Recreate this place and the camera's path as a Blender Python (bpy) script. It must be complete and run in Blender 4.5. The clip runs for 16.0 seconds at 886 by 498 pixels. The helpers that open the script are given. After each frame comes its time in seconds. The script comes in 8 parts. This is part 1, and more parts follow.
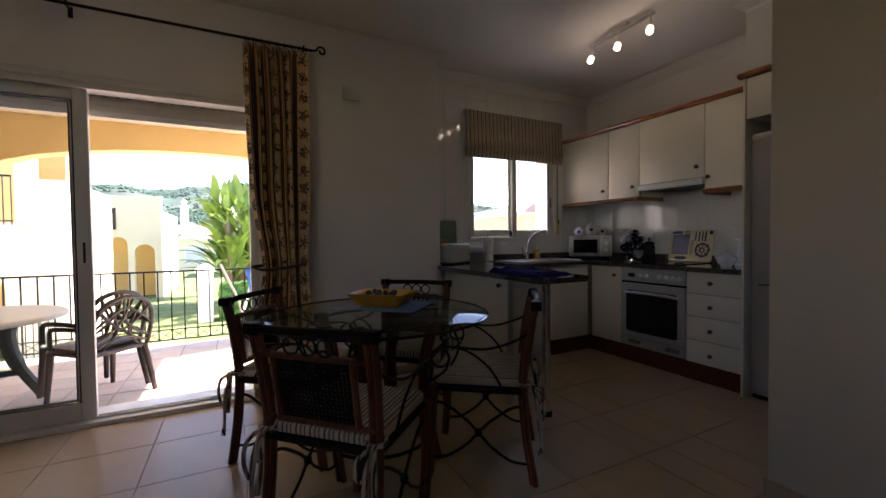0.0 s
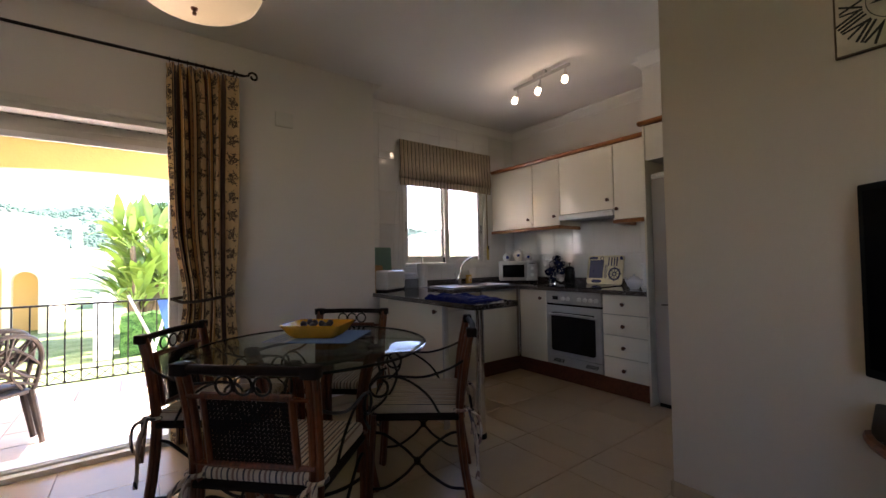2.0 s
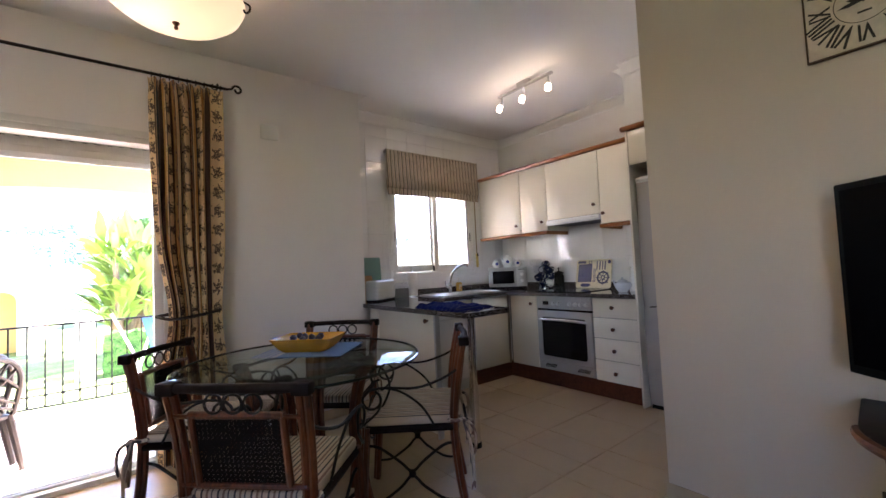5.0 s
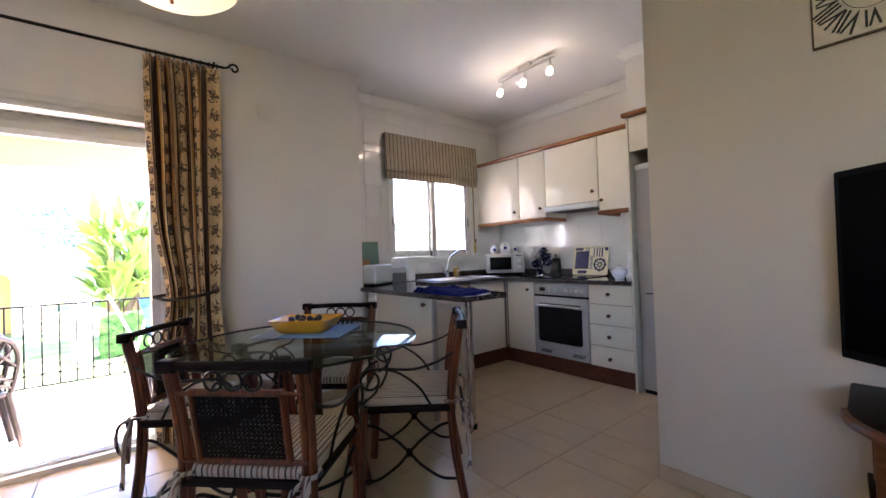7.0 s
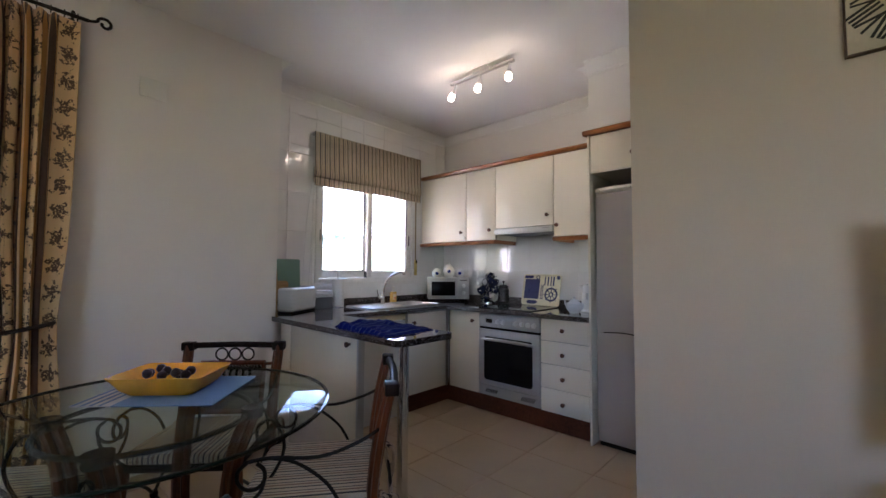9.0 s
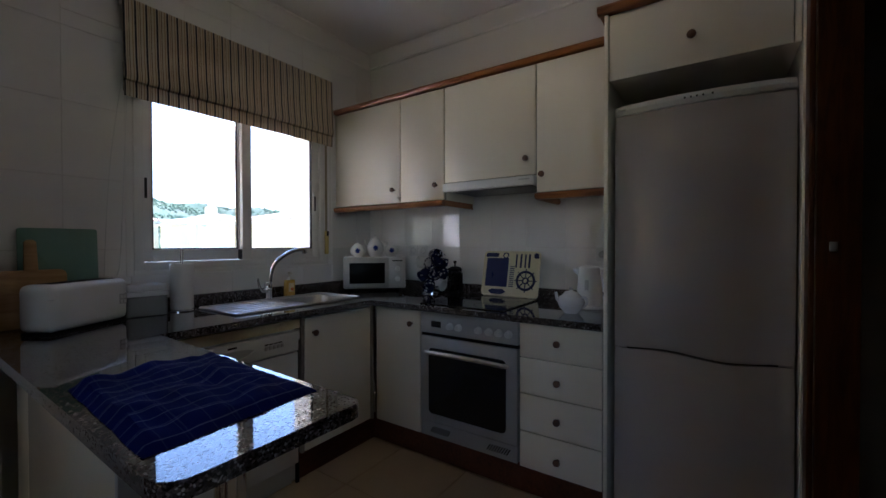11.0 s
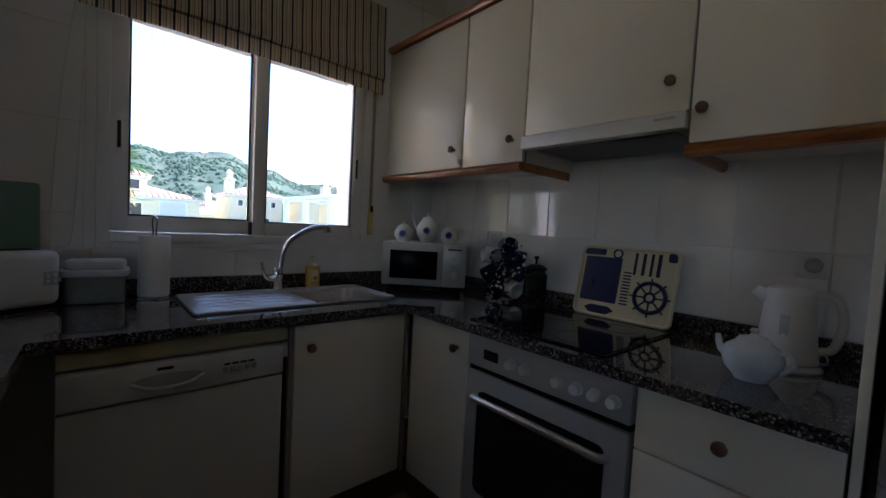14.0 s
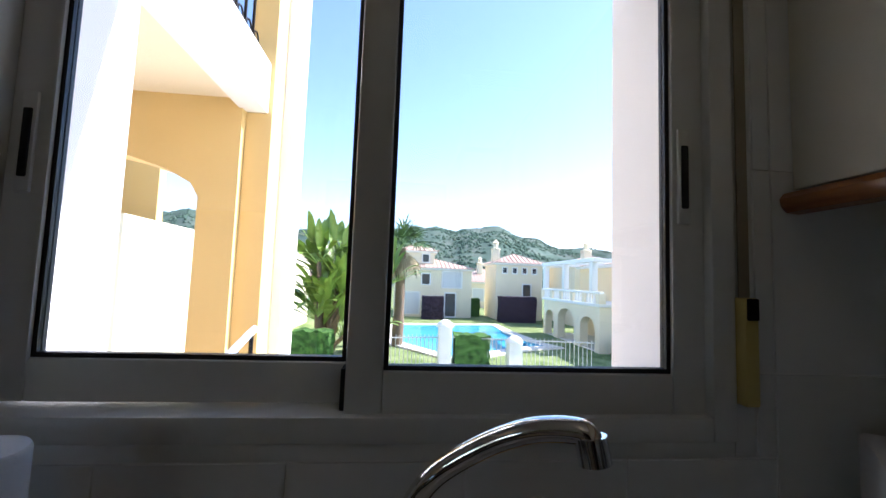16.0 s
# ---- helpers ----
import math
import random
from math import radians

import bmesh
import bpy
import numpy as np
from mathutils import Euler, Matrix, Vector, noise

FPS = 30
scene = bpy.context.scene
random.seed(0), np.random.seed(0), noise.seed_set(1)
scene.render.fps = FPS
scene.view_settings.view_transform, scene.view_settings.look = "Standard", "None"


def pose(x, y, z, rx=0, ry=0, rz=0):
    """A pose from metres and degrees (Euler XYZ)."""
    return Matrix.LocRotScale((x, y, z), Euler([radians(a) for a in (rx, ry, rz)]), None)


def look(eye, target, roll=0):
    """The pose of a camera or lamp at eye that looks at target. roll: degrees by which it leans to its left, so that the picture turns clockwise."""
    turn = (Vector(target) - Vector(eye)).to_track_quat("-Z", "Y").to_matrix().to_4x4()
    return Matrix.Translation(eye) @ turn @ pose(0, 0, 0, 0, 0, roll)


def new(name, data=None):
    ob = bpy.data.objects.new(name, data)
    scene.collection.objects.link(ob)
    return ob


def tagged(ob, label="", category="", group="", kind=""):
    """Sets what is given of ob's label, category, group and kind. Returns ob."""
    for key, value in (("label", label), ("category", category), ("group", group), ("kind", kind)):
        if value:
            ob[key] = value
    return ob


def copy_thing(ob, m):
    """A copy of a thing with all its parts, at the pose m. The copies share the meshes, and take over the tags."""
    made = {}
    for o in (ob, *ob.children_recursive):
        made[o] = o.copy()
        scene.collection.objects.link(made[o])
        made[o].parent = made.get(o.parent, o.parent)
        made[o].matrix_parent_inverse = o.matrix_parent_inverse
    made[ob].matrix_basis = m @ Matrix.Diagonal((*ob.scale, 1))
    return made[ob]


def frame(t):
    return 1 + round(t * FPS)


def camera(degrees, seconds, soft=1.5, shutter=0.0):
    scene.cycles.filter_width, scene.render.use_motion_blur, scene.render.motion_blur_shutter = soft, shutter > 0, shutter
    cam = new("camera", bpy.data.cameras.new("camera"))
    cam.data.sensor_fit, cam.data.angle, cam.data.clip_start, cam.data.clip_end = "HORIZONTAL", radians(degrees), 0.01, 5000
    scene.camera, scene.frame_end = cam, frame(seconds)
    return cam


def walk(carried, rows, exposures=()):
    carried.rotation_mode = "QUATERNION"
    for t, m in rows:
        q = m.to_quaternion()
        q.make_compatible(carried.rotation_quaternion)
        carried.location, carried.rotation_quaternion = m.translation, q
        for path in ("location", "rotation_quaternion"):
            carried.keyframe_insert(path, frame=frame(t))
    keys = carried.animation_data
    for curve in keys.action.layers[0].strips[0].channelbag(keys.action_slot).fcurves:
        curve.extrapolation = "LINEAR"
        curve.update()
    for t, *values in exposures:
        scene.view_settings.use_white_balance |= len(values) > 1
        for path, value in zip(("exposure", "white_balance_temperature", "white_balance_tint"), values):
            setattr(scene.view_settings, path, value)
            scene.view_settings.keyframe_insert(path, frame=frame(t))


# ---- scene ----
cam = camera(95.1, 16.0)
PATH = [
    (0, (0.278, 0.299, 1.127), (1.188, 2.079, 1.075), -0.6),
    (0.5, (0.261, 0.317, 1.139), (1.205, 2.08, 1.135), -1.3),
    (1, (0.217, 0.279, 1.144), (1.288, 1.967, 1.094), -1.5),
    (1.5, (0.2, 0.255, 1.15), (1.34, 1.899, 1.142), -0.8),
    (2, (0.219, 0.257, 1.161), (1.415, 1.858, 1.218), -1.0),
    (2.5, (0.224, 0.27, 1.166), (1.452, 1.846, 1.261), -1.7),
    (3, (0.218, 0.265, 1.162), (1.432, 1.853, 1.234), -1.2),
    (3.5, (0.207, 0.266, 1.165), (1.408, 1.863, 1.242), -1.1),
    (4, (0.217, 0.26, 1.167), (1.428, 1.848, 1.266), -2.1),
    (6.5, (0.218, 0.258, 1.166), (1.478, 1.81, 1.248), -2.3),
    (7, (0.209, 0.266, 1.15), (1.459, 1.826, 1.178), -1.9),
    (7.5, (0.253, 0.271, 1.178), (1.616, 1.729, 1.301), -4.1),
    (8, (0.266, 0.295, 1.185), (1.681, 1.708, 1.251), -2.8),
    (8.2, (0.288, 0.323, 1.192), (1.723, 1.714, 1.28), -0.8),
    (10.3, (1.301, 1.287, 1.261), (2.796, 2.611, 1.357), 1.7),
    (10.5, (1.406, 1.337, 1.25), (2.945, 2.614, 1.285), 2.9),
    (11, (1.576, 1.449, 1.231), (3.23, 2.573, 1.205), -0.1),
    (11.5, (1.648, 1.477, 1.228), (3.352, 2.518, 1.111), 1.0),
    (12, (1.661, 1.476, 1.24), (3.411, 2.44, 1.155), -0.3),
    (12.5, (1.678, 1.49, 1.243), (3.433, 2.447, 1.185), -1.4),
    (13, (1.798, 1.56, 1.234), (3.499, 2.61, 1.155), -1.5),
    (13.5, (2.089, 1.639, 1.246), (3.561, 2.993, 1.207), 1.8),
    (14, (2.34, 1.824, 1.22), (3.667, 3.317, 1.118), 3.1),
    (14.5, (2.556, 2.112, 1.245), (3.575, 3.827, 1.1), -0.2),
    (15, (2.745, 2.435, 1.282), (3.309, 4.354, 1.304), -0.4),
    (15.3, (2.823, 2.664, 1.29), (3.169, 4.632, 1.378), -0.4),
    (15.5, (2.876, 2.857, 1.287), (3.157, 4.828, 1.475), 0.7),
    (15.7, (2.919, 3.024, 1.318), (3.125, 4.997, 1.575), 0.3),
    (16, (3.009, 3.228, 1.336), (3.204, 5.212, 1.49), 2.0),
]
# stops: the clip's camera opens up after the first second and closes in the kitchen
EXPOSURES = [(0, 2.3, 6500, 27), (0.5, 2.2, 6500, 27), (1.0, 2.05, 6500, 27), (1.5, 2.53, 6500, 27), (2.0, 3.2, 6500, 27), (3.0, 3.8, 6300, 27), (4.0, 3.98, 6150, 27), (6.5, 4.43, 5900, 27), (8.2, 4.4, 5800, 27), (10.3, 3.13, 5650, 19), (11, 2.58, 5600, 19), (13, 2.23, 5600, 19), (14.5, 1.97, 5700, 19), (15.0, 1.96, 5780, 19), (15.5, 1.84, 5850, 19), (16, 1.49, 5800, 17)]
walk(cam, [(t, look(eye, target, roll)) for t, eye, target, roll in PATH], EXPOSURES)

# ---- world and sun ----
SUN_DIR = Vector((0.71, 0.13, 0.68)).normalized()
world = bpy.data.worlds.new("sky")
scene.world = world
world.use_nodes = True
wn = world.node_tree
sky = wn.nodes.new("ShaderNodeTexSky")
sky.sky_type, sky.sun_disc = "NISHITA", False
sky.sun_elevation = math.asin(SUN_DIR.z)
sky.sun_rotation = math.atan2(SUN_DIR.x, SUN_DIR.y)
sky.air_density, sky.dust_density, sky.ozone_density = 1.0, 0.3, 1.5
wn.links.new(sky.outputs[0], wn.nodes["Background"].inputs[0])
wn.nodes["Background"].inputs[1].default_value = 0.15
sun = new("sun", bpy.data.lights.new("sun", "SUN"))
sun.data.energy, sun.data.angle, sun.data.color = 4.8, radians(0.5), (1.0, 0.95, 0.87)
sun.matrix_world = look((0, 0, 30), Vector((0, 0, 30)) - SUN_DIR)

# ---- mesh helpers ----


def merged(*bms):
    """One bmesh out of several."""
    out = bmesh.new()
    for b in bms:
        tmp = bpy.data.meshes.new("tmp")
        b.to_mesh(tmp)
        out.from_mesh(tmp)
        bpy.data.meshes.remove(tmp)
        b.free()
    return out


def box(x0, x1, y0, y1, z0, z1, b=0.0, seg=2):
    """A box between two corners, its edges rounded by b."""
    bm = bmesh.new()
    bmesh.ops.create_cube(bm, size=1, matrix=Matrix.LocRotScale(((x0 + x1) / 2, (y0 + y1) / 2, (z0 + z1) / 2), None, (abs(x1 - x0), abs(y1 - y0), abs(z1 - z0))))
    if b > 0:
        bmesh.ops.bevel(bm, geom=bm.edges[:], offset=b, segments=seg, profile=0.5, affect="EDGES")
    return bm


def moved(bm, m):
    bm.transform(m)
    return bm


def raw(verts, faces):
    bm = bmesh.new()
    vs = [bm.verts.new(v) for v in verts]
    for f in faces:
        bm.faces.new([vs[i] for i in f])
    return bm


def tube(points, r, seg=8, closed=False, ends=True):
    """A round bar along points; r is one radius or one for each point."""
    pts = [Vector(p) for p in points]
    n = len(pts)
    rs = [r] * n if isinstance(r, (int, float)) else list(r)
    verts, faces, up = [], [], None
    for i, p in enumerate(pts):
        a = pts[i - 1] if (i or closed) else p
        c = pts[(i + 1) % n] if (i < n - 1 or closed) else p
        t = (c - a).normalized()
        if up is None:
            up = t.orthogonal().normalized()
        else:
            up = (up - t * up.dot(t))
            up = up.normalized() if up.length > 1e-6 else t.orthogonal().normalized()
        side = t.cross(up)
        for k in range(seg):
            w = 2 * math.pi * k / seg
            verts.append(p + (up * math.cos(w) + side * math.sin(w)) * rs[i])
    for i in range(n if closed else n - 1):
        j = (i + 1) % n
        for k in range(seg):
            l = (k + 1) % seg
            faces.append((i * seg + k, i * seg + l, j * seg + l, j * seg + k))
    if ends and not closed:
        faces.append(tuple(reversed(range(seg))))
        faces.append(tuple(range((n - 1) * seg, n * seg)))
    bm = raw(verts, faces)
    bmesh.ops.recalc_face_normals(bm, faces=bm.faces[:])
    return bm


def lathe(profile, seg=24, at=(0, 0, 0)):
    """A turned body: profile of (radius, z) from one end to the other."""
    verts, faces = [], []
    for r, z in profile:
        for k in range(seg):
            w = 2 * math.pi * k / seg
            verts.append((at[0] + r * math.cos(w), at[1] + r * math.sin(w), at[2] + z))
    for i in range(len(profile) - 1):
        for k in range(seg):
            l = (k + 1) % seg
            faces.append((i * seg + k, i * seg + l, (i + 1) * seg + l, (i + 1) * seg + k))
    bm = raw(verts, faces)
    bmesh.ops.remove_doubles(bm, verts=bm.verts[:], dist=1e-5)
    bmesh.ops.recalc_face_normals(bm, faces=bm.faces[:])
    return bm


def slab(outline, z0, z1, b=0.0):
    """An outline in x and y, filled from z0 to z1."""
    n = len(outline)
    verts = [(x, y, z0) for x, y in outline] + [(x, y, z1) for x, y in outline]
    faces = [tuple(reversed(range(n))), tuple(range(n, 2 * n))] + [(i, (i + 1) % n, n + (i + 1) % n, n + i) for i in range(n)]
    bm = raw(verts, faces)
    bmesh.ops.recalc_face_normals(bm, faces=bm.faces[:])
    if b > 0:
        bmesh.ops.bevel(bm, geom=bm.edges[:], offset=b, segments=2, profile=0.5, affect="EDGES")
    return bm


def ring(centre, r, n=24, axis="z", a0=0.0, a1=2 * math.pi, ry=None):
    """Points on a circle or arc."""
    out = []
    full = abs(a1 - a0 - 2 * math.pi) < 1e-6
    for i in range(n):
        w = a0 + (a1 - a0) * i / (n if full else n - 1)
        u, v = r * math.cos(w), (ry or r) * math.sin(w)
        d = {"z": (u, v, 0), "y": (u, 0, v), "x": (0, u, v)}[axis]
        out.append((centre[0] + d[0], centre[1] + d[1], centre[2] + d[2]))
    return out


def smooth_line(points, n=8):
    """More points along a smooth line through the given ones."""
    p = [Vector(q) for q in points]
    p = [p[0] * 2 - p[1]] + p + [p[-1] * 2 - p[-2]]
    out = []
    for i in range(1, len(p) - 2):
        for k in range(n):
            t = k / n
            out.append(0.5 * ((2 * p[i]) + (p[i + 1] - p[i - 1]) * t + (2 * p[i - 1] - 5 * p[i] + 4 * p[i + 1] - p[i + 2]) * t * t + (3 * p[i] - p[i - 1] - 3 * p[i + 1] + p[i + 2]) * t ** 3))
    return out + [p[-2]]


def finish(name, bm, material, smooth=True):
    me = bpy.data.meshes.new(name)
    bm.to_mesh(me)
    bm.free()
    if smooth:
        for p in me.polygons:
            p.use_smooth = True
        me.set_sharp_from_angle(angle=radians(38))
    me.materials.append(material)
    return me


def part(name, bm, material, parent, label=""):
    """One mesh under a thing or a part; the mesh is given in the place's own metres."""
    base = parent.matrix_world.translation if parent.parent is None else parent.parent.matrix_world.translation
    bm.transform(Matrix.Translation(-base))
    ob = new(name, finish(name, bm, material))
    ob.parent = parent
    if label:
        ob["label"] = label
    return ob


def thing(name, base, label, category, group="", kind=""):
    ob = new(name)
    ob.empty_display_size = 0.1
    ob.matrix_world = Matrix.Translation(base)
    return tagged(ob, label, category, group, kind)


def single(name, bm, material, base, label, category, group="", kind=""):
    bm.transform(Matrix.Translation(-Vector(base)))
    ob = new(name, finish(name, bm, material))
    ob.matrix_world = Matrix.Translation(base)
    return tagged(ob, label, category, group, kind)


def setting(name, bm, material, label, category):
    return tagged(new(name, finish(name, bm, material)), label, category, "", "structure")


# ---- materials ----


def mat(name, color, rough=0.5, metal=0.0, vary=0.08, scale=6.0, fine=60.0, bump=0.05, dist=0.002, spec=0.5, rnd=0.0, coat=0.0, rough_vary=0.08):
    """A plain surface with clouds at two scales, uneven gloss and fine relief. rnd: how far the shade differs from object to object."""
    m = bpy.data.materials.new(name)
    m.use_nodes = True
    t = m.node_tree
    b = t.nodes["Principled BSDF"]
    co = t.nodes.new("ShaderNodeTexCoord")
    n1, n2 = t.nodes.new("ShaderNodeTexNoise"), t.nodes.new("ShaderNodeTexNoise")
    n1.inputs["Scale"].default_value, n2.inputs["Scale"].default_value = scale, fine
    n1.inputs["Detail"].default_value, n2.inputs["Detail"].default_value = 4, 3
    for n in (n1, n2):
        t.links.new(co.outputs["Object"], n.inputs["Vector"])
    add = t.nodes.new("ShaderNodeMath")
    add.operation = "MULTIPLY_ADD"
    add.inputs[1].default_value = 0.35
    t.links.new(n2.outputs[0], add.inputs[0])
    t.links.new(n1.outputs[0], add.inputs[2])
    hsv = t.nodes.new("ShaderNodeHueSaturation")
    hsv.inputs["Color"].default_value = (*color, 1)
    mr = t.nodes.new("ShaderNodeMapRange")
    mr.inputs["From Min"].default_value, mr.inputs["From Max"].default_value = 0.35, 1.0
    mr.inputs["To Min"].default_value, mr.inputs["To Max"].default_value = 1 - vary, 1 + vary
    t.links.new(add.outputs[0], mr.inputs["Value"])
    val = mr.outputs[0]
    if rnd:
        oi = t.nodes.new("ShaderNodeObjectInfo")
        r2 = t.nodes.new("ShaderNodeMapRange")
        r2.inputs["To Min"].default_value, r2.inputs["To Max"].default_value = 1 - rnd, 1 + rnd
        t.links.new(oi.outputs["Random"], r2.inputs["Value"])
        mul = t.nodes.new("ShaderNodeMath")
        mul.operation = "MULTIPLY"
        t.links.new(val, mul.inputs[0])
        t.links.new(r2.outputs[0], mul.inputs[1])
        val = mul.outputs[0]
    t.links.new(val, hsv.inputs["Value"])
    t.links.new(hsv.outputs[0], b.inputs["Base Color"])
    rr = t.nodes.new("ShaderNodeMapRange")
    rr.inputs["To Min"].default_value, rr.inputs["To Max"].default_value = max(rough - rough_vary, 0.01), min(rough + rough_vary, 1)
    t.links.new(n1.outputs[0], rr.inputs["Value"])
    t.links.new(rr.outputs[0], b.inputs["Roughness"])
    b.inputs["Metallic"].default_value = metal
    b.inputs["Specular IOR Level"].default_value = spec
    b.inputs["Coat Weight"].default_value = coat
    if bump:
        bp = t.nodes.new("ShaderNodeBump")
        bp.inputs["Strength"].default_value, bp.inputs["Distance"].default_value = bump, dist
        t.links.new(n2.outputs[0], bp.inputs["Height"])
        t.links.new(bp.outputs[0], b.inputs["Normal"])
    return m


def wood(name, dark, light, rough=0.35, scale=9.0, axis="x", coat=0.2):
    """Grained wood, its grain along an axis."""
    m = bpy.data.materials.new(name)
    m.use_nodes = True
    t = m.node_tree
    b = t.nodes["Principled BSDF"]
    co, mp = t.nodes.new("ShaderNodeTexCoord"), t.nodes.new("ShaderNodeMapping")
    mp.inputs["Scale"].default_value = {"x": (0.12, 1, 1), "y": (1, 0.12, 1), "z": (1, 1, 0.12)}[axis]
    n1, n2 = t.nodes.new("ShaderNodeTexNoise"), t.nodes.new("ShaderNodeTexNoise")
    n1.inputs["Scale"].default_value, n1.inputs["Detail"].default_value, n1.inputs["Distortion"].default_value = scale * 4, 6, 1.2
    n2.inputs["Scale"].default_value, n2.inputs["Detail"].default_value = scale * 0.7, 2
    t.links.new(co.outputs["Object"], mp.inputs[0])
    t.links.new(mp.outputs[0], n1.inputs["Vector"])
    t.links.new(mp.outputs[0], n2.inputs["Vector"])
    mx = t.nodes.new("ShaderNodeMath")
    mx.operation = "MULTIPLY_ADD"
    mx.inputs[1].default_value = 0.5
    t.links.new(n2.outputs[0], mx.inputs[0])
    t.links.new(n1.outputs[0], mx.inputs[2])
    ramp = t.nodes.new("ShaderNodeValToRGB")
    ramp.color_ramp.elements[0].position, ramp.color_ramp.elements[1].position = 0.5, 0.95
    ramp.color_ramp.elements[0].color, ramp.color_ramp.elements[1].color = (*dark, 1), (*light, 1)
    t.links.new(mx.outputs[0], ramp.inputs[0])
    t.links.new(ramp.outputs[0], b.inputs["Base Color"])
    b.inputs["Roughness"].default_value, b.inputs["Coat Weight"].default_value = rough, coat
    b.inputs["Coat Roughness"].default_value = 0.2
    bp = t.nodes.new("ShaderNodeBump")
    bp.inputs["Strength"].default_value, bp.inputs["Distance"].default_value = 0.12, 0.001
    t.links.new(n1.outputs[0], bp.inputs["Height"])
    t.links.new(bp.outputs[0], b.inputs["Normal"])
    return m


def glow(name, color, strength):
    m = bpy.data.materials.new(name)
    m.use_nodes = True
    b = m.node_tree.nodes["Principled BSDF"]
    b.inputs["Base Color"].default_value = (*color, 1)
    b.inputs["Emission Color"].default_value = (*color, 1)
    b.inputs["Emission Strength"].default_value = strength
    return m


def glass(name, tint=(1, 1, 1), rough=0.0, ior=1.45):
    m = bpy.data.materials.new(name)
    m.use_nodes = True
    b = m.node_tree.nodes["Principled BSDF"]
    b.inputs["Base Color"].default_value = (*tint, 1)
    b.inputs["Transmission Weight"].default_value, b.inputs["Roughness"].default_value, b.inputs["IOR"].default_value = 1, rough, ior
    return m


def granite():
    m = bpy.data.materials.new("granite")
    m.use_nodes = True
    t = m.node_tree
    b = t.nodes["Principled BSDF"]
    co = t.nodes.new("ShaderNodeTexCoord")
    v, v2, n = t.nodes.new("ShaderNodeTexVoronoi"), t.nodes.new("ShaderNodeTexVoronoi"), t.nodes.new("ShaderNodeTexNoise")
    v.inputs["Scale"].default_value, v2.inputs["Scale"].default_value, n.inputs["Scale"].default_value = 230, 520, 14
    for k in (v, v2, n):
        t.links.new(co.outputs["Object"], k.inputs["Vector"])
    sep = t.nodes.new("ShaderNodeSeparateColor")
    t.links.new(v.outputs["Color"], sep.inputs[0])
    ramp = t.nodes.new("ShaderNodeValToRGB")
    e = ramp.color_ramp.elements
    ramp.color_ramp.interpolation = "CONSTANT"
    e[0].color, e[1].color, e[1].position = (0.014, 0.012, 0.012, 1), (0.042, 0.034, 0.031, 1), 0.26
    for p, c in ((0.52, (0.085, 0.068, 0.062, 1)), (0.78, (0.19, 0.16, 0.15, 1)), (0.93, (0.34, 0.32, 0.31, 1))):
        k = e.new(p)
        k.color = c
    t.links.new(sep.outputs[0], ramp.inputs[0])
    sep2 = t.nodes.new("ShaderNodeSeparateColor")
    t.links.new(v2.outputs["Color"], sep2.inputs[0])
    mr = t.nodes.new("ShaderNodeMapRange")
    mr.inputs["To Min"].default_value, mr.inputs["To Max"].default_value = 0.7, 1.3
    t.links.new(sep2.outputs[0], mr.inputs["Value"])
    hsv = t.nodes.new("ShaderNodeHueSaturation")
    t.links.new(ramp.outputs[0], hsv.inputs["Color"])
    t.links.new(mr.outputs[0], hsv.inputs["Value"])
    t.links.new(hsv.outputs[0], b.inputs["Base Color"])
    b.inputs["Roughness"].default_value, b.inputs["Coat Weight"].default_value, b.inputs["Coat Roughness"].default_value = 0.05, 0.5, 0.01
    return m


WALL = mat("white_wall_paint", (0.85, 0.82, 0.80), 0.75, vary=0.03, scale=1.6, fine=220, bump=0.10, dist=0.0015, spec=0.3)
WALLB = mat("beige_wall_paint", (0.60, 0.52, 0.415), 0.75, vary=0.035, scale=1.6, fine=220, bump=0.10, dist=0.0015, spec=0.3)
CEIL = mat("ceiling_paint", (0.89, 0.88, 0.86), 0.8, vary=0.02, scale=1.2, fine=160, bump=0.05, spec=0.3)
TILE = mat("white_wall_tile", (0.84, 0.83, 0.815), 0.07, vary=0.02, scale=3, fine=9, bump=0.05, dist=0.004, rnd=0.015, rough_vary=0.03)
GROUT = mat("pale_grout", (0.80, 0.785, 0.765), 0.8, vary=0.1, scale=9)
FLOORT = mat("beige_floor_tile", (0.48, 0.36, 0.23), 0.32, spec=0.32, vary=0.07, scale=5, fine=35, bump=0.02, rnd=0.015)
FGROUT = mat("floor_grout", (0.30, 0.23, 0.16), 0.85, vary=0.12, scale=12)
CREAM = mat("cream_laminate", (0.84, 0.785, 0.67), 0.24, vary=0.02, scale=2, fine=90, bump=0.02)
EDGE = mat("cabinet_gap_dark", (0.16, 0.14, 0.12), 0.6, vary=0.1)
TRIMW = wood("orange_brown_wood", (0.20, 0.062, 0.016), (0.46, 0.18, 0.05), 0.3, axis="y")
KNOBW = wood("brown_knob_wood", (0.05, 0.018, 0.008), (0.14, 0.05, 0.02), 0.3, 30)
KICKW = wood("mahogany_plinth", (0.075, 0.02, 0.01), (0.16, 0.045, 0.02), 0.4)
DOORW = wood("door_casing_wood", (0.05, 0.013, 0.004), (0.15, 0.045, 0.011), 0.3, axis="z")
GRANITE = granite()
ALU = mat("white_aluminium", (0.78, 0.77, 0.74), 0.35, vary=0.03, scale=4, bump=0.0)
RUBBER = mat("black_rubber", (0.012, 0.012, 0.014), 0.5, vary=0.1)
